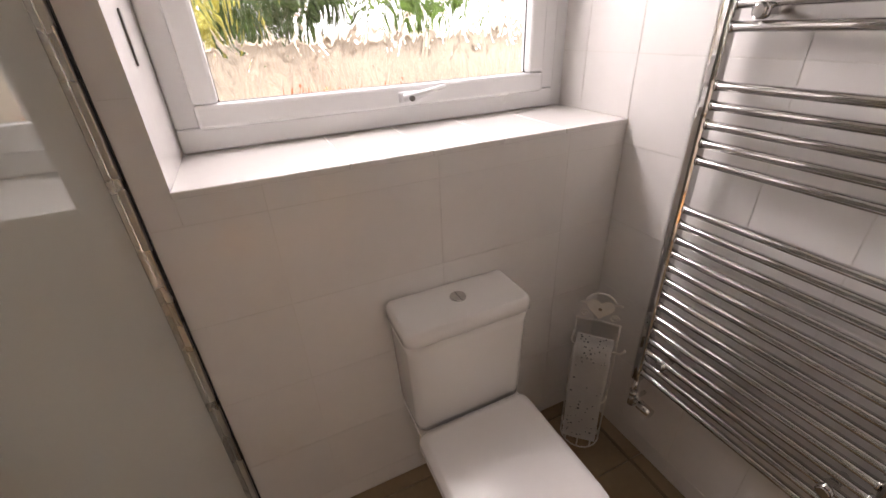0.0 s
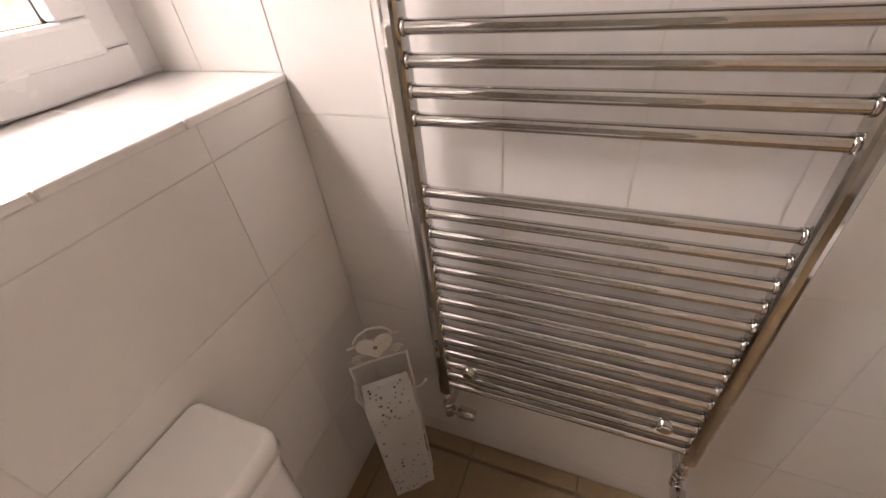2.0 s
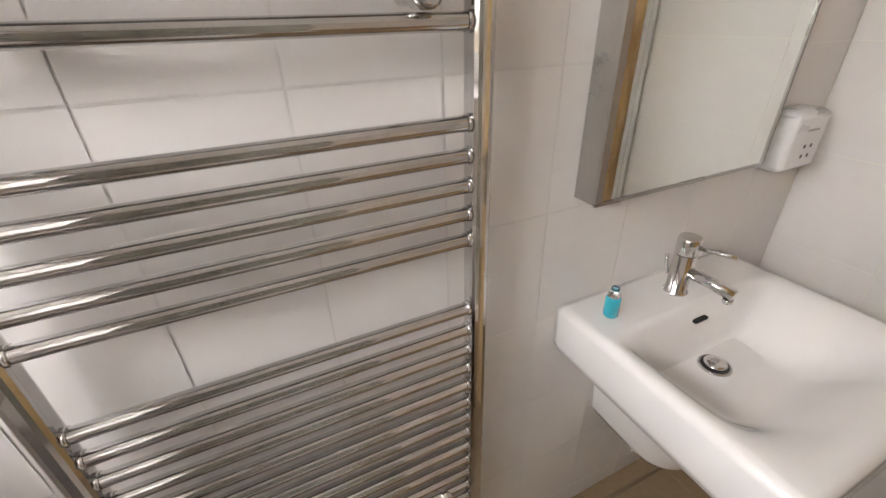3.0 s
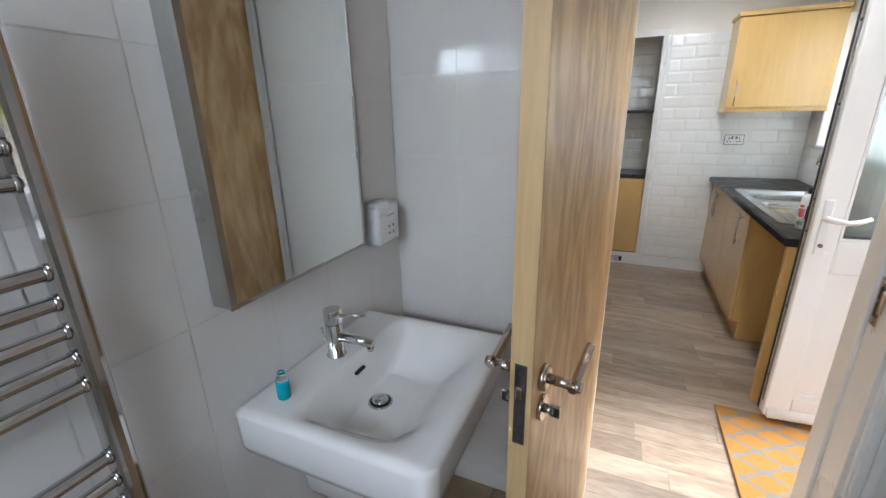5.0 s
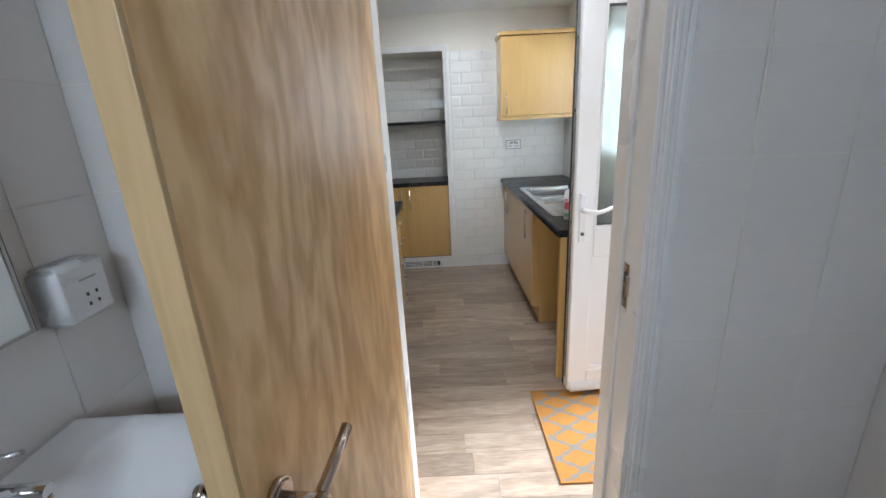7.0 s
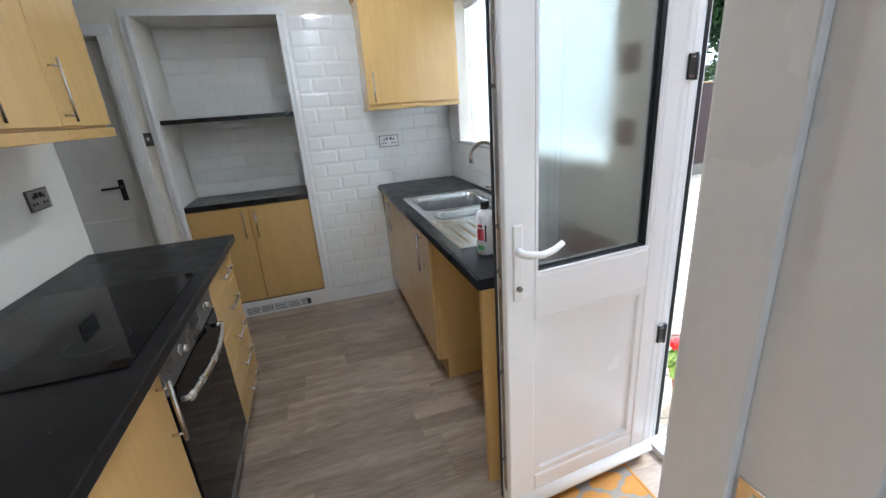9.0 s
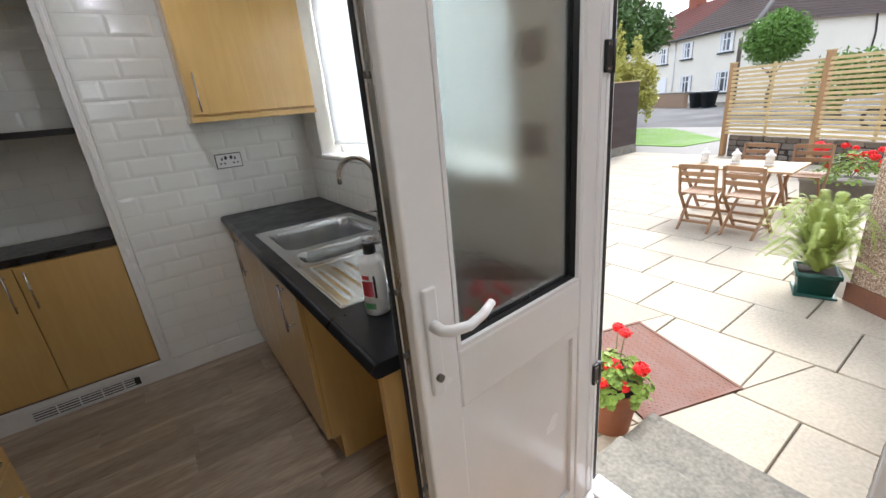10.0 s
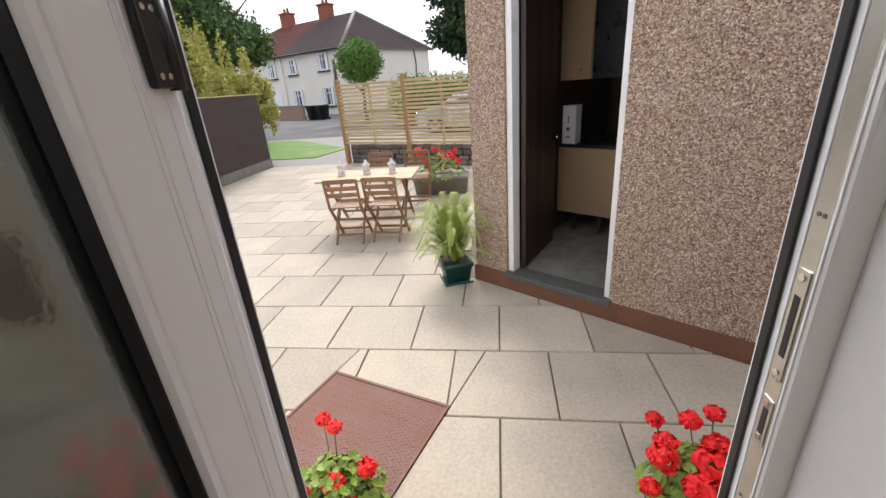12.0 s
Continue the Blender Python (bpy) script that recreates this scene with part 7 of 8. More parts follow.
for fc in (((7.6, o, EV - 0.05), (HL + o, o, EV - 0.05), (HL - 3.6, -5.8, RZ), (7.6, -5.8, RZ)), ((HL + o, -HD - o, EV - 0.05), (7.6, -HD - o, EV - 0.05), (7.6, -5.8, RZ), (HL - 3.6, -5.8, RZ)), ((HL + o, o, EV - 0.05), (HL + o, -HD - o, EV - 0.05), (HL - 3.6, -5.8, RZ))):
    rf.faces.new([rf.verts.new(p) for p in fc])
bmesh.ops.solidify(rf, geom=rf.faces[:], thickness=0.12)
roof2 = part("roof", rf, M_ROOFRED, ho, "red tiled hipped roof", local=True)
for rr, xa, xb in ((roof, -0.2, 7.6), (roof2, 7.6, HL + 0.2)):
    bm = bmesh.new()
    for k in range(1, 17):
        t = k / 17
        y, z = o + (-5.8 - o) * t, EV - 0.05 + (RZ - EV + 0.05) * t
        x0 = xa + (3.8 * t if rr is roof else 0)
        x1 = xb - (0 if rr is roof else 3.8 * t)
        bar(bm, (x0, y, z + 0.02), (x1, y, z + 0.02), 0.03, 0.05)
    tagged(part("tile_course", bm, M_ROOF if rr is roof else M_ROOFRED, rr, local=True), kind="stuff")
bm = bmesh.new()
for k in range(1, 17):
    t = k / 17
    x, z = -o + (3.6 + o) * t, EV - 0.05 + (RZ - EV + 0.05) * t
    bar(bm, (x, -HD - o + (HD + o - 5.8) * t, z + 0.02), (x, o - (5.8 + o) * t, z + 0.02), 0.03, 0.05)
tagged(part("tile_course", bm, M_ROOF, roof, local=True), kind="stuff")
for t0, t1 in ((A_, R0), (D_, R0)):
    part("hip_ridge", tube(bmesh.new(), [t0, t1], 0.14, 8), M_PAVE, roof, "pale hip tiles", local=True)
for x in (7.2, 12.9):
    ch = part("chimney", B(x - 0.55, x + 0.55, -6.3, -5.3, RZ - 0.6, RZ + 0.95, bevel=0.03), M_BRICK, ho, "red brick chimney", local=True)
    part("chimney_cap", B(x - 0.65, x + 0.65, -6.4, -5.2, RZ + 0.9505, RZ + 1.1, bevel=0.03), M_BRICK, ch, local=True)
    for dx in (-0.25, 0.25):
        part("chimney_pot", lathe(bmesh.new(), [(0.14, 0), (0.11, 0.4), (0.13, 0.42)], (x + dx, -5.8, RZ + 1.1), 12), M_TERRA, ch, local=True)


def house_window(x0, x1, z0, z1, lights):
    w = part("window", B(x0, x1, 0.0005, 0.05, z0, z1), M_WINGLASS, ho, "white framed window", local=True)
    fr = wall_with_holes(bmesh.new(), "x", x0 - 0.03, x1 + 0.03, 0.0505, 0.11, z0 - 0.03, z1 + 0.03, [(x0 + 0.07, x1 - 0.07, z0 + 0.07, z1 - 0.07)])
    for k in range(1, lights):
        x = x0 + (x1 - x0) * k / lights
        box(fr, x - 0.04, x + 0.04, 0.05, 0.10, z0 + 0.07, z1 - 0.07)
    box(fr, x0 + 0.07, x1 - 0.07, 0.05, 0.095, z1 - 0.48, z1 - 0.42)
    part("frame", fr, M_UPVC, w, local=True)
    part("sill", B(x0 - 0.12, x1 + 0.12, 0.0005, 0.16, z0 - 0.16, z0 - 0.04), M_BIN, w, "dark sill", local=True)
    for a, b2 in ((x0 + 0.08, x0 + 0.30), (x1 - 0.30, x1 - 0.08)):
        part("curtain", B(a, b2, 0.0502, 0.052, z0 + 0.08, z1 - 0.08), M_PLASTIC, w, local=True)


for x0, x1, z0, z1, k in ((1.6, 2.75, 3.5, 4.75, 2), (5.55, 6.65, 3.45, 4.6, 2), (1.45, 2.8, 0.8, 2.2, 3), (5.35, 6.55, 0.85, 2.15, 2), (8.45, 9.5, 3.3, 4.5, 2), (12.2, 13.4, 3.3, 4.5, 2), (11.8, 13.6, 0.9, 2.2, 3)):
    house_window(x0, x1, z0, z1, k)
part("front_door", B(8.3, 9.3, 0.0005, 0.08, 0.0, 2.15, bevel=0.01), M_UPVC, ho, "white front door", local=True)
part("downpipe", rod(bmesh.new(), (7.5, 0.08, 0.0), (7.5, 0.08, EV), 0.05, 8), M_UPVC, ho, local=True)
part("gutter", rod(bmesh.new(), (0, o + 0.05, EV - 0.05), (HL, o + 0.05, EV - 0.05), 0.07, 8), M_BIN, ho, local=True)
part("drainpipe", tube(bmesh.new(), [(-0.06, -9.2, EV), (-0.06, -9.4, EV - 1.2), (-0.06, -9.3, EV - 2.4)], 0.05, 6), M_BIN, ho, local=True)
gw = thing("garden_wall", "low tan brick garden wall in front of the houses", "wall", (-33.6, -19.7, -0.4), turn=55.6)
part("wall", B(0.0, 5.1, -0.12, 0.12, 0.0, 1.0), M_TANWALL, gw, local=True)
part("coping", B(-0.03, 5.13, -0.16, 0.16, 1.0005, 1.08, bevel=0.02), M_CONCRETE, gw, local=True)


def wheelie_bin(at, turn):
    b = thing("wheelie_bin", "dark grey wheelie bin standing on the far pavement", "bin", at, group="wheelie bins", turn=turn)
    bm = bmesh.new()
    loft(bm, [[(-w, -d, z), (w, -d, z), (w, d, z), (-w, d, z)] for w, d, z in ((0.22, 0.25, 0.05), (0.29, 0.35, 0.95), (0.31, 0.37, 0.96), (0.31, 0.37, 1.0))])
    part("body", bm, M_BIN, b, local=True)
    part("lid", B(-0.32, 0.32, -0.40, 0.38, 1.0005, 1.07, bevel=0.03), M_BIN, b, local=True)
    for x in (-0.25, 0.25):
        part("wheel", rod(bmesh.new(), (x - 0.03, 0.28, 0.11), (x + 0.03, 0.28, 0.11), 0.11, 14), M_BLACK, b, local=True)


wheelie_bin((-30.0, -14.5, -0.40), 60)
wheelie_bin((-29.6, -13.6, -0.40), 66)
lp = thing("utility_pole", "weathered timber utility pole near the houses", "pole", (-29.0, -12.05, -0.4))
part("pole", rod(bmesh.new(), (-29.0, -12.05, -0.4), (-29.0, -12.05, 3.35), 0.13, 12, 0.10), M_BARK, lp)



def blob_set(cx, cy, cz, r, n, seed):
    q = random.Random(seed)
    out = []
    for _ in range(n):
        d = Vector((q.gauss(0, 1), q.gauss(0, 1), q.gauss(0, 0.8))).normalized() * r * q.uniform(0.3, 0.8)
        k = r * q.uniform(0.28, 0.5)
        out.append(((cx + d.x, cy + d.y, cz + d.z), (k, k, k * 0.8)))
    return out


tree("round clipped green tree in front of the cream house", (-26.3, -9.5, -0.4), 3.6, 1.0, blob_set(0, 0, 3.3, 1.2, 16, 1) + [((0, 0, 3.3), (1.35, 1.35, 1.15))], 16000, 0.095, M_LEAF, 3, 0.09)
tree("dark broad-leaved tree rising above the slatted fence", (-24.5, -2.6, -0.4), 9.0, 4.0, blob_set(0, 0.6, 5.9, 3.5, 24, 2) + blob_set(0.5, 2.5, 4.0, 2.6, 10, 12), 30000, 0.17, M_LEAFDARK, 4, 0.22)
tree("tall dark green tree behind the brown fence", (-17.5, -13.2, -0.4), 8.0, 3.2, blob_set(0, 0, 4.9, 2.9, 22, 3) + blob_set(1.2, -1.0, 3.2, 2.4, 10, 22), 34000, 0.105, M_LEAFMID, 5, 0.2)
tree("tall dark tree at the side of the garden", (-13.0, -14.0, -0.4), 8.5, 3.2, blob_set(0, 0, 5.0, 3.1, 22, 7), 24000, 0.115, M_LEAFDARK, 6, 0.2)
sh = thing("shrub", "feathery yellow-green shrub behind the brown fence", "shrub", (-12.0, -8.85, -0.4))
sprays = [((0.2 + 0.9 * math.sin(k * 2.4), 0.8 * math.cos(k * 1.9), 2.3 + 0.75 * math.sin(k * 1.7)), (0.16, 0.16, 0.85)) for k in range(16)]
leaf_cloud("foliage", blob_set(0, 0, 1.8, 1.2, 16, 31) + sprays, 20000, 0.055, M_LEAFYEL, 9, sh)
part("stem", rod(bmesh.new(), (0, 0, 0), (0, 0, 1.8), 0.06, 8, 0.02), M_BARK, sh, local=True)
sh = thing("hedge", "clipped green hedge along the road", "hedge", (-22.0, -4.9, -0.4))
leaf_cloud("foliage", [((0, y, 1.2), (0.9, 0.9, 1.15)) for y in (-1.2, -0.4, 0.5, 1.4, 2.4, 3.4, 4.4)], 9000, 0.10, M_LEAF, 10, sh)
part("stem", rod(bmesh.new(), (0, 0, 0), (0, 0, 1.2), 0.06, 8, 0.02), M_BARK, sh, local=True)


def car(at, turn):
    c = thing("car", "silver hatchback car parked beyond the slatted fence", "car", at, turn=turn)
    bm = bmesh.new()
    prof = [(-2.0, 0.35), (-2.05, 0.62), (-1.95, 0.85), (-1.1, 0.95), (-0.5, 1.38), (0.1, 1.48), (1.2, 1.44), (1.85, 1.0), (2.0, 0.9), (2.05, 0.45), (1.95, 0.3), (-1.9, 0.28)]
    rows = []
    for y, s, lift in ((-0.85, 0.96, 0), (-0.80, 1.0, 0), (0.80, 1.0, 0), (0.85, 0.96, 0)):
        rows.append([(x * s, y * (0.82 if z > 1.1 else 1.0), z) for x, z in prof])
    loft(bm, rows)
    body = part("body", bm, M_CAR, c, local=True)
    for sy in (-1, 1):
        wq = bmesh.new()
        loft(wq, [[(x, sy * y, z) for x, y, z in ((-0.95, 0.83 + k, 1.0), (-0.45, 0.705 + k, 1.32), (1.15, 0.705 + k, 1.38), (1.6, 0.83 + k, 1.02))] for k in (0.0, 0.012)])
        part("side_window", wq, M_WINGLASS, body, local=True)
        for x in (-1.25, 1.25):
            wh = part("wheel", rod(bmesh.new(), (x, sy * 0.70, 0.31), (x, sy * 0.88, 0.31), 0.31, 24), M_BLACK, c, local=True)
            part("rim", rod(bmesh.new(), (x, sy * 0.881, 0.31), (x, sy * 0.895, 0.31), 0.20, 20), M_ALU, wh, local=True)
        part("lamp", B(-2.04, -1.9, min(sy * 0.5, sy * 0.78), max(sy * 0.5, sy * 0.78), 0.66, 0.80, bevel=0.02), M_CHROME, c, local=True)


car((-17.2, -2.5, -0.30), 80)

# ---- garden behind the bathroom window ----
gwall = thing("garden_wall", "cream rendered garden wall seen through the bathroom window", "wall", (0.5, 4.6, -0.32))
part("wall", B(-4.0, 5.0, 4.5, 4.65, -0.32, 1.33), M_OLDWALL, gwall)
part("coping", B(-4.02, 5.02, 4.46, 4.69, 1.3305, 1.38, bevel=0.02), M_OLDWALL, gwall)
for i, (x, y, z, r, mat, n) in enumerate(((-1.0, 5.4, 2.1, 0.9, M_LEAFYEL, 3500), (0.5, 6.0, 2.3, 0.9, M_LEAFMID, 3000), (2.2, 5.8, 2.4, 0.8, M_LEAF, 2500), (0.9, 4.1, 1.0, 0.5, M_TERRA, 700))):
    s = thing("shrub", ("leafy shrub", "dark shrub", "mixed green shrub", "russet-leaved shrub")[i] + " outside the bathroom window", "shrub", (x, y, -0.32))
    leaf_cloud("foliage", blob_set(0, 0, z + 0.0, r, 10, 50 + i), n, 0.09, mat, 60 + i, s)
    part("stem", rod(bmesh.new(), (0, 0, 0), (0, 0, z), 0.05, 8, 0.02), M_BARK, s, local=True)

# ---- tiles, planks and slabs: pieces of walls and floors ----
def shared(name, bm, mat):
    bmesh.ops.recalc_face_normals(bm, faces=bm.faces)
    me = bpy.data.meshes.new(name)
    bm.to_mesh(me)
    bm.free()
    me.materials.append(mat)
    return me


CACHE = {}


def tile_mesh(w, h, t, edge, mat, name):
    """A flat tile in its own x and z, its face towards -y, with a cushioned edge."""
    key = (round(w, 3), round(h, 3), t, edge, name)
    if key not in CACHE:
        bm = bmesh.new()
        e2 = min(edge, w * 0.3, h * 0.3)
        rows = [[(-w / 2 + i, y, -h / 2 + i), (w / 2 - i, y, -h / 2 + i), (w / 2 - i, y, h / 2 - i), (-w / 2 + i, y, h / 2 - i)] for i, y in ((0, t), (0, t * 0.17), (e2, 0))]
        rings = [[bm.verts.new(p) for p in r] for r in rows]
        for a, b in zip(rings, rings[1:]):
            for i in range(4):
                bm.faces.new((a[i], a[(i + 1) % 4], b[(i + 1) % 4], b[i]))
        bm.faces.new(rings[-1])
        CACHE[key] = shared(name, bm, mat)
    return CACHE[key]


def lay(parent, name, me, m):
    ob = new(name, me)
    ob.parent = parent
    ob.matrix_basis = m
    return ob


def spans(a0, a1, start, pitch):
    """Cuts a stretch at regular joints."""
    out, k = [], math.floor((a0 - start) / pitch) + 1
    at = a0
    while start + k * pitch < a1 - 1e-6:
        out.append((at, start + k * pitch))
        at = start + k * pitch
        k += 1
    out.append((at, a1))
    return [(p, q) for p, q in out if q - p > 0.012]


def tile_wall(parent, name, mat, axis, face, s, a0, a1, z0, z1, pw, ph, sa, sz, gap, t, edge, holes=(), stagger=False):
    """Tiles on a wall whose visible face looks along s on the other axis; tiles are cut round the holes."""
    for row, (za, zb) in enumerate(spans(z0, z1, sz, ph)):
        k = round((za - sz) / ph)
        off = pw / 2 if stagger and k % 2 else 0
        cuts = spans(a0, a1, sa + off, pw)
        for pa, pb in cuts:
            pieces = [(pa, pb, za, zb)]
            for h0, h1, g0, g1 in holes:
                nxt = []
                for p, q, u, v in pieces:
                    if q <= h0 or p >= h1 or v <= g0 or u >= g1:
                        nxt.append((p, q, u, v))
                        continue
                    for r in ((p, h0, u, v), (h1, q, u, v), (max(p, h0), min(q, h1), u, g0), (max(p, h0), min(q, h1), g1, v)):
                        if r[1] - r[0] > 0.012 and r[3] - r[2] > 0.012:
                            nxt.append(r)
                pieces = nxt
            for p, q, u, v in pieces:
                me = tile_mesh(q - p - gap, v - u - gap, t, edge, mat, name)
                c, z = (p + q) / 2, (u + v) / 2
                jig = random.uniform(-0.25, 0.25)
                if axis == "x":
                    m = pose(c, face, z, jig * 0.4, 0, (0 if s < 0 else 180) + jig)
                else:
                    m = pose(face, c, z, 0, jig * 0.4, (90 if s > 0 else -90) + jig)
                lay(parent, name, me, m)


random.seed(7)
TP, TH = 0.2095, 0.2555
ZB = 0.078
tile_wall(wall_n, "tile", M_TILE, "x", BN, -1, BW, BE, 0.0, BC, 0.42, TH, 0.727, ZB, 0.0022, TB - 0.0008, 0.0010, [(WX0, WX1 + 0.01, WZ0 - 0.014, WZ1), (BW, -0.36, 0.0, BC)])
tile_wall(wall_n, "wall_panel", M_TILE, "x", BN, -1, BW, -0.361, 0.0, BC, 1.0, 3.0, -2.0, -0.5, 0.002, TB - 0.0008, 0.001)
tile_wall(wall_e, "tile", M_TILE, "y", BE, -1, BS, BN, 0.0, BC, TP, TH, 0.527, ZB, 0.0034, TB - 0.0008, 0.0012)
tile_wall(wall_e, "tile", M_TILE, "y", BE, -1, BN, WY + 0.05, WZ0 + 0.001, BC, TP, TH, 0.527, ZB, 0.0034, TB - 0.0008, 0.0012)
tile_wall(wall_w, "wall_panel", M_TILE, "y", BW, 1, BS, BN, 0.0, BC, 1.0, 3.0, 0.0, -0.5, 0.0022, TB - 0.0008, 0.0012)
tile_wall(wall_d, "tile", M_TILE, "x", BS, 1, BW, BE, 0.0, BC, TP * 2, TH, 0.705, ZB, 0.0022, TB - 0.0008, 0.0012, [(DX0 - 0.076, DX1 + 0.076, 0.0, DH + 0.072)])

# metro tiles in the kitchen, over a bed of grout
for wall, dims in ((wall_ks, (KW, AX0 - 0.061, KS - 0.0035, KS + 0.0032, 0.102, 2.10)), (wall_kw, (KW + 0.0003, KW + 0.005, KS, -1.99, 0.912, 1.186)),
                   (wall_kw, (KW + 0.0003, KW + 0.005, KS, KWY0 - 0.001, 1.192, 2.10)), (wall_kw, (KW + 0.0003, KW + 0.005, XY1 + 0.031, KN - 0.001, 0.0, 2.10))):
    BASE[wall] = Matrix.Identity(4)
    part("grout", B(*dims), M_GROUT, wall)
MW, MH, MT = 0.20, 0.10, 0.009
tile_wall(wall_ks, "metro_tile", M_METRO, "x", KS + 0.008, 1, KW, AX0 - 0.06, 0.102, 2.10, MW, MH, -0.06, 0.91, 0.0022, MT + 0.003, 0.016, [], True)
backs = [o for o in bpy.data.objects if o.name == "wall_alcove_back"][0]
BASE[backs] = Matrix.Identity(4)
part("grout", B(AX0 - 0.010, AX1 + 0.010, AY + 0.0003, AY + 0.005, 0.91, 2.10), M_GROUT, backs)
tile_wall(backs, "metro_tile", M_METRO, "x", AY + 0.010, 1, AX0 - 0.01, AX1 + 0.01, 0.91, 2.10, MW, MH, 0.04, 0.91, 0.0022, MT, 0.016, [], True)
tile_wall(wall_kw, "metro_tile", M_METRO, "y", KW + 0.010, 1, KS, -1.99, 0.912, 1.188, MW, MH, -4.05, 0.91, 0.0022, MT, 0.016, [], True)
tile_wall(wall_kw, "metro_tile", M_METRO, "y", KW + 0.010, 1, KS, KWY0, 1.19, 2.1, MW, MH, -4.05, 0.91, 0.0022, MT, 0.016, [], True)
tile_wall(wall_kw, "metro_tile", M_METRO, "y", KW + 0.010, 1, XY1 + 0.03, KN, 0.0, 2.1, MW, MH, -1.2, 0.91, 0.0022, MT, 0.016, [], True)

# floor tiles in the bathroom, with a cut border
fb = [o for o in bpy.data.objects if o.name == "floor_bathroom"][0]


def floor_piece(parent, name, mat, x0, x1, y0, y1, z, t, gap, edge):
    me = tile_mesh(x1 - x0 - gap, y1 - y0 - gap, t, edge, mat, name)
    lay(parent, name, me, Matrix.Translation(((x0 + x1) / 2, (y0 + y1) / 2, z)) @ Matrix.Rotation(radians(-90), 4, "X"))


for xa, xb in spans(BW, BE - 0.055, 0.55, 0.33):
    for ya, yb in spans(BS, BN - 0.055, 0.62, 0.33):
        floor_piece(fb, "floor_tile", M_FLOORTILE, xa, xb, ya, yb, 0.0, 0.010, 0.004, 0.0015)
for xa, xb in spans(BW, BE, 0.55, 0.33):
    floor_piece(fb, "floor_tile", M_FLOORTILE, xa, xb, BN - 0.055, BN, 0.002, 0.010, 0.003, 0.0015)
for ya, yb in spans(BS, BN - 0.055, 0.62, 0.33):
    floor_piece(fb, "floor_tile", M_FLOORTILE, BE - 0.055, BE, ya, yb, 0.002, 0.010, 0.003, 0.0015)

# planks in the kitchen, laid across the room
fk = [o for o in bpy.data.objects if o.name == "floor_kitchen"][0]
rng = random.Random(11)
y = KS - 0.02
while y < BS - 0.07:
    y2 = min(y + 0.125, BS - 0.062)
    x = -1.33 - rng.uniform(0, 0.6)
    while x < KE + 0.7:
        x2 = x + rng.uniform(0.55, 0.95)
        a, c = max(x, -1.33), min(x2, KE + 0.005 if y > -3.10 else 1.40)
        if c - a > 0.03:
            floor_piece(fk, "plank", M_VINYL, a, c, y, y2, 0.0, 0.005, 0.0007, 0.0005)
        x = x2
    y = y2

# patio slabs, laid in broken bond; those near the outbuilding are cut along its wall
slab_bed = [o for o in bpy.data.objects if o.name == "patio_bed"][0]
rng = random.Random(23)
na, ca = Vector((0.818, -0.575)), Vector((-4.37, -1.80))
mc0, mu, mv = Vector((-2.695, -1.895)), Vector((-0.335, -0.942)), Vector((0.942, -0.335))


def clip(poly, n, c):
    """Keeps the side of a polygon that n points to."""
    out = []
    for i, p in enumerate(poly):
        q = poly[(i + 1) % len(poly)]
        a, b2 = (p - c).dot(n), (q - c).dot(n)
        if a >= 0:
            out.append(p)
        if a * b2 < 0:
            out.append(p + (q - p) * (a / (a - b2)))
    return out


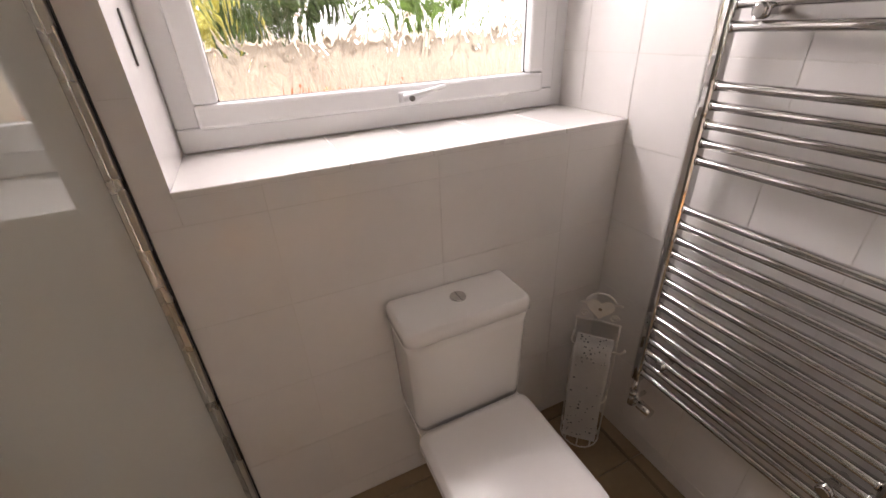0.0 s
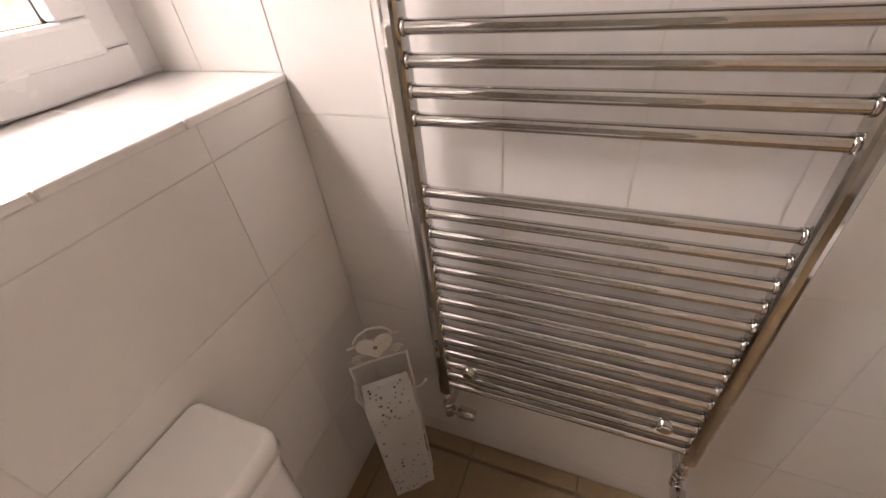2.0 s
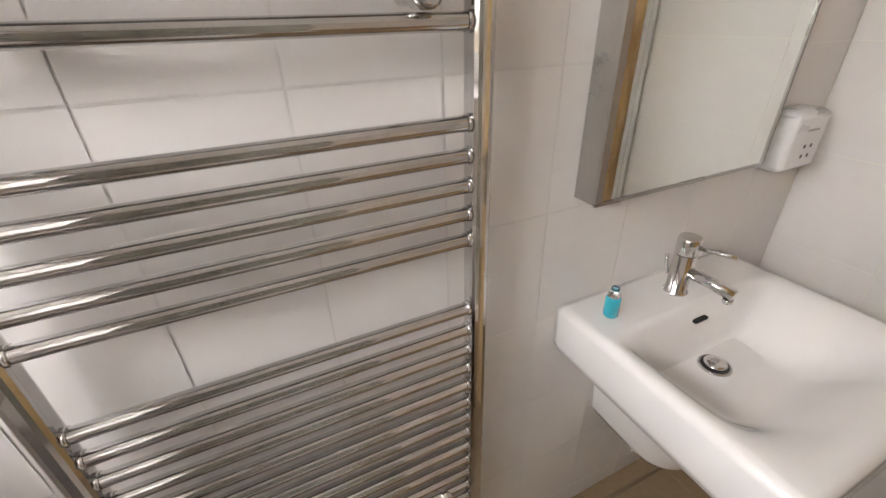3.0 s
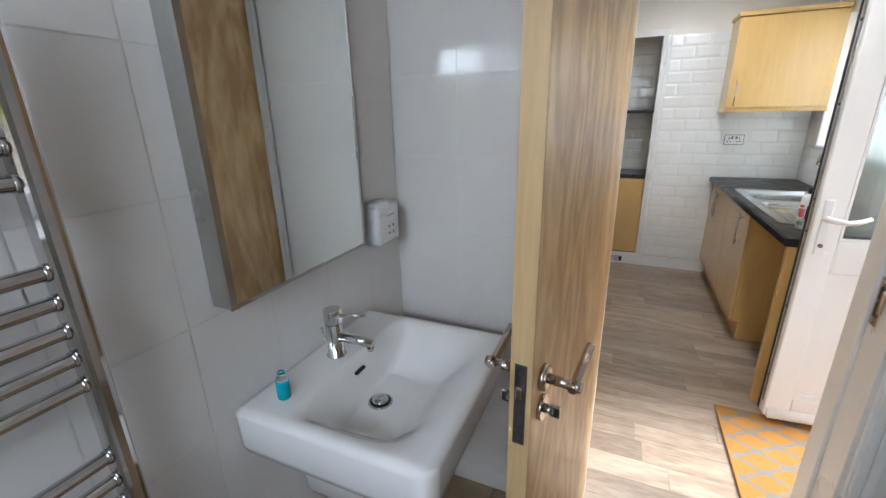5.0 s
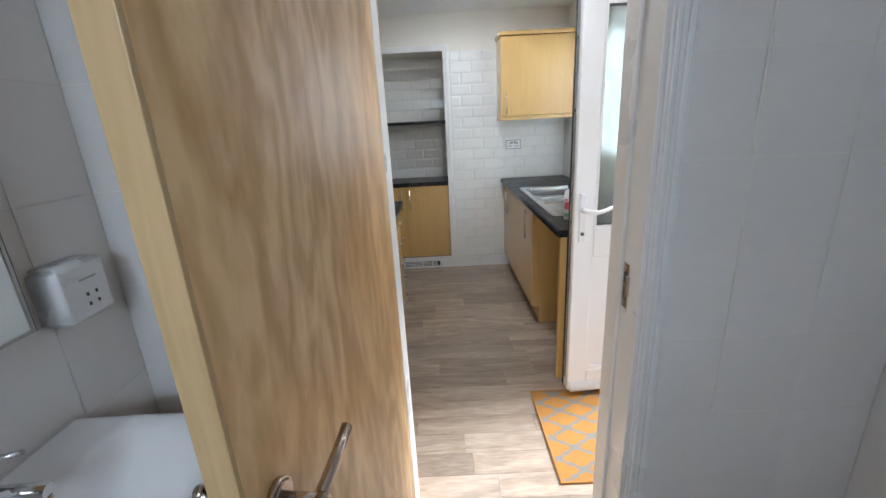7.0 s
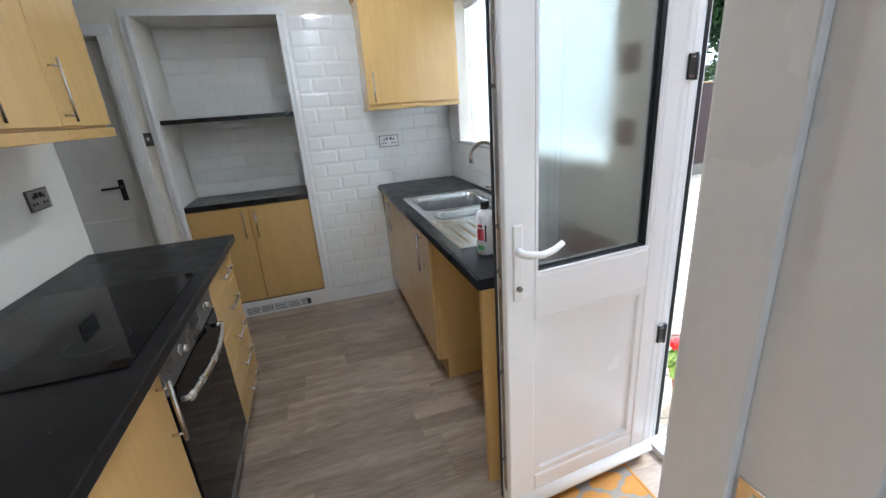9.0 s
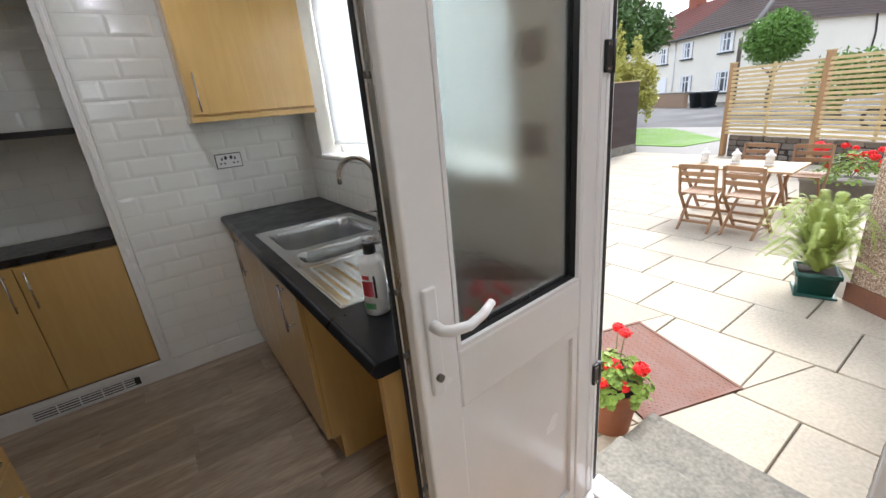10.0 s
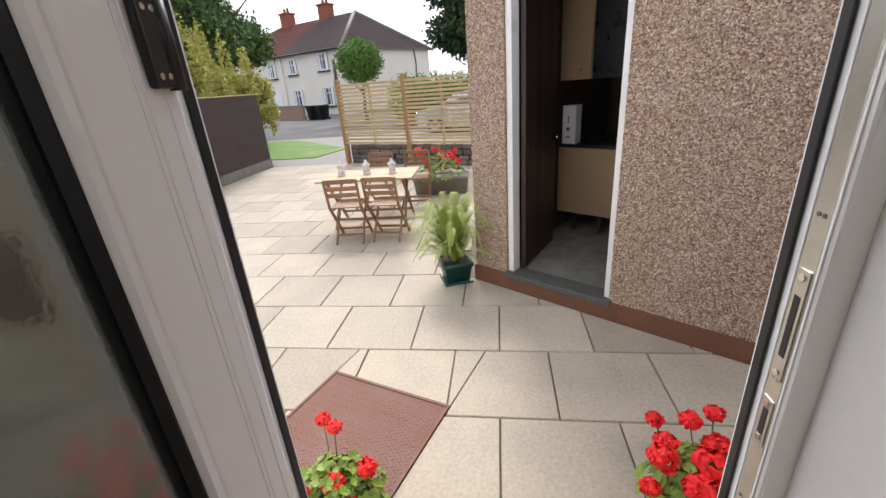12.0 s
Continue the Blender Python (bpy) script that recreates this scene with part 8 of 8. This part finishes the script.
def slab(poly, z, t):
    c = sum(poly, Vector((0, 0))) / len(poly)
    bm = bmesh.new()
    rows = []
    for k, dz in ((1.0, -t), (1.0, -0.006), (None, 0.0)):
        row = []
        for p in poly:
            d = p - c
            q = p - d.normalized() * 0.006 if k is None else p
            row.append((q.x - c.x, q.y - c.y, dz))
        rows.append(row)
    rr = [[bm.verts.new(p) for p in row] for row in rows]
    for a, b2 in zip(rr, rr[1:]):
        for i in range(len(a)):
            bm.faces.new((a[i], a[(i + 1) % len(a)], b2[(i + 1) % len(a)], b2[i]))
    bm.faces.new(rr[-1])
    me = shared("slab", bm, M_PATIO)
    lay(slab_bed, "slab", me, pose(c.x, c.y, z + rng.uniform(-0.002, 0.002), rng.uniform(-0.15, 0.15), rng.uniform(-0.15, 0.15), 0))


for r in range(-2, 14):
    xa, xb = -2.63 - 0.61 * (r + 1), -2.63 - 0.61 * r
    off = -1.27 if r % 2 == 0 else -1.595
    for k in range(-11, 6):
        ya, yb = off + 0.63 * k, off + 0.63 * (k + 1)
        gap = 0.0045
        a0, a1, b0, b1 = max(xa + gap, -11.04), min(xb - gap, XO - 0.03), max(ya + gap, -7.49), min(yb - gap, 2.1)
        if a1 - a0 < 0.05 or b1 - b0 < 0.05:
            continue
        poly = [Vector(p) for p in ((a0, b0), (a1, b0), (a1, b1), (a0, b1))]
        poly = clip(poly, na, ca + na * 0.02) if any((p - ca).dot(Vector((0.575, 0.818))) > -0.05 for p in poly) else poly
        if len(poly) < 3:
            continue
        inside = [0 < (p - mc0).dot(mu) < 0.83 and 0 < (p - mc0).dot(mv) < 0.66 for p in poly]
        ctr = sum(poly, Vector((0, 0))) / len(poly)
        cu, cv = (ctr - mc0).dot(mu), (ctr - mc0).dot(mv)
        near = -0.45 < cu < 1.28 and -0.45 < cv < 1.11
        if not near:
            slab(poly, G, 0.04)
            continue
        for n, c in ((-mu, mc0 - mu * 0.012), (mu, mc0 + mu * 0.842)):
            q = clip(poly, n, c)
            if len(q) > 2:
                slab(q, G, 0.04)
        mid = clip(clip(poly, mu, mc0 - mu * 0.006), -mu, mc0 + mu * 0.836)
        if len(mid) > 2:
            for n, c in ((-mv, mc0 - mv * 0.012), (mv, mc0 + mv * 0.672)):
                q = clip(mid, n, c)
                if len(q) > 2:
                    slab(q, G, 0.04)
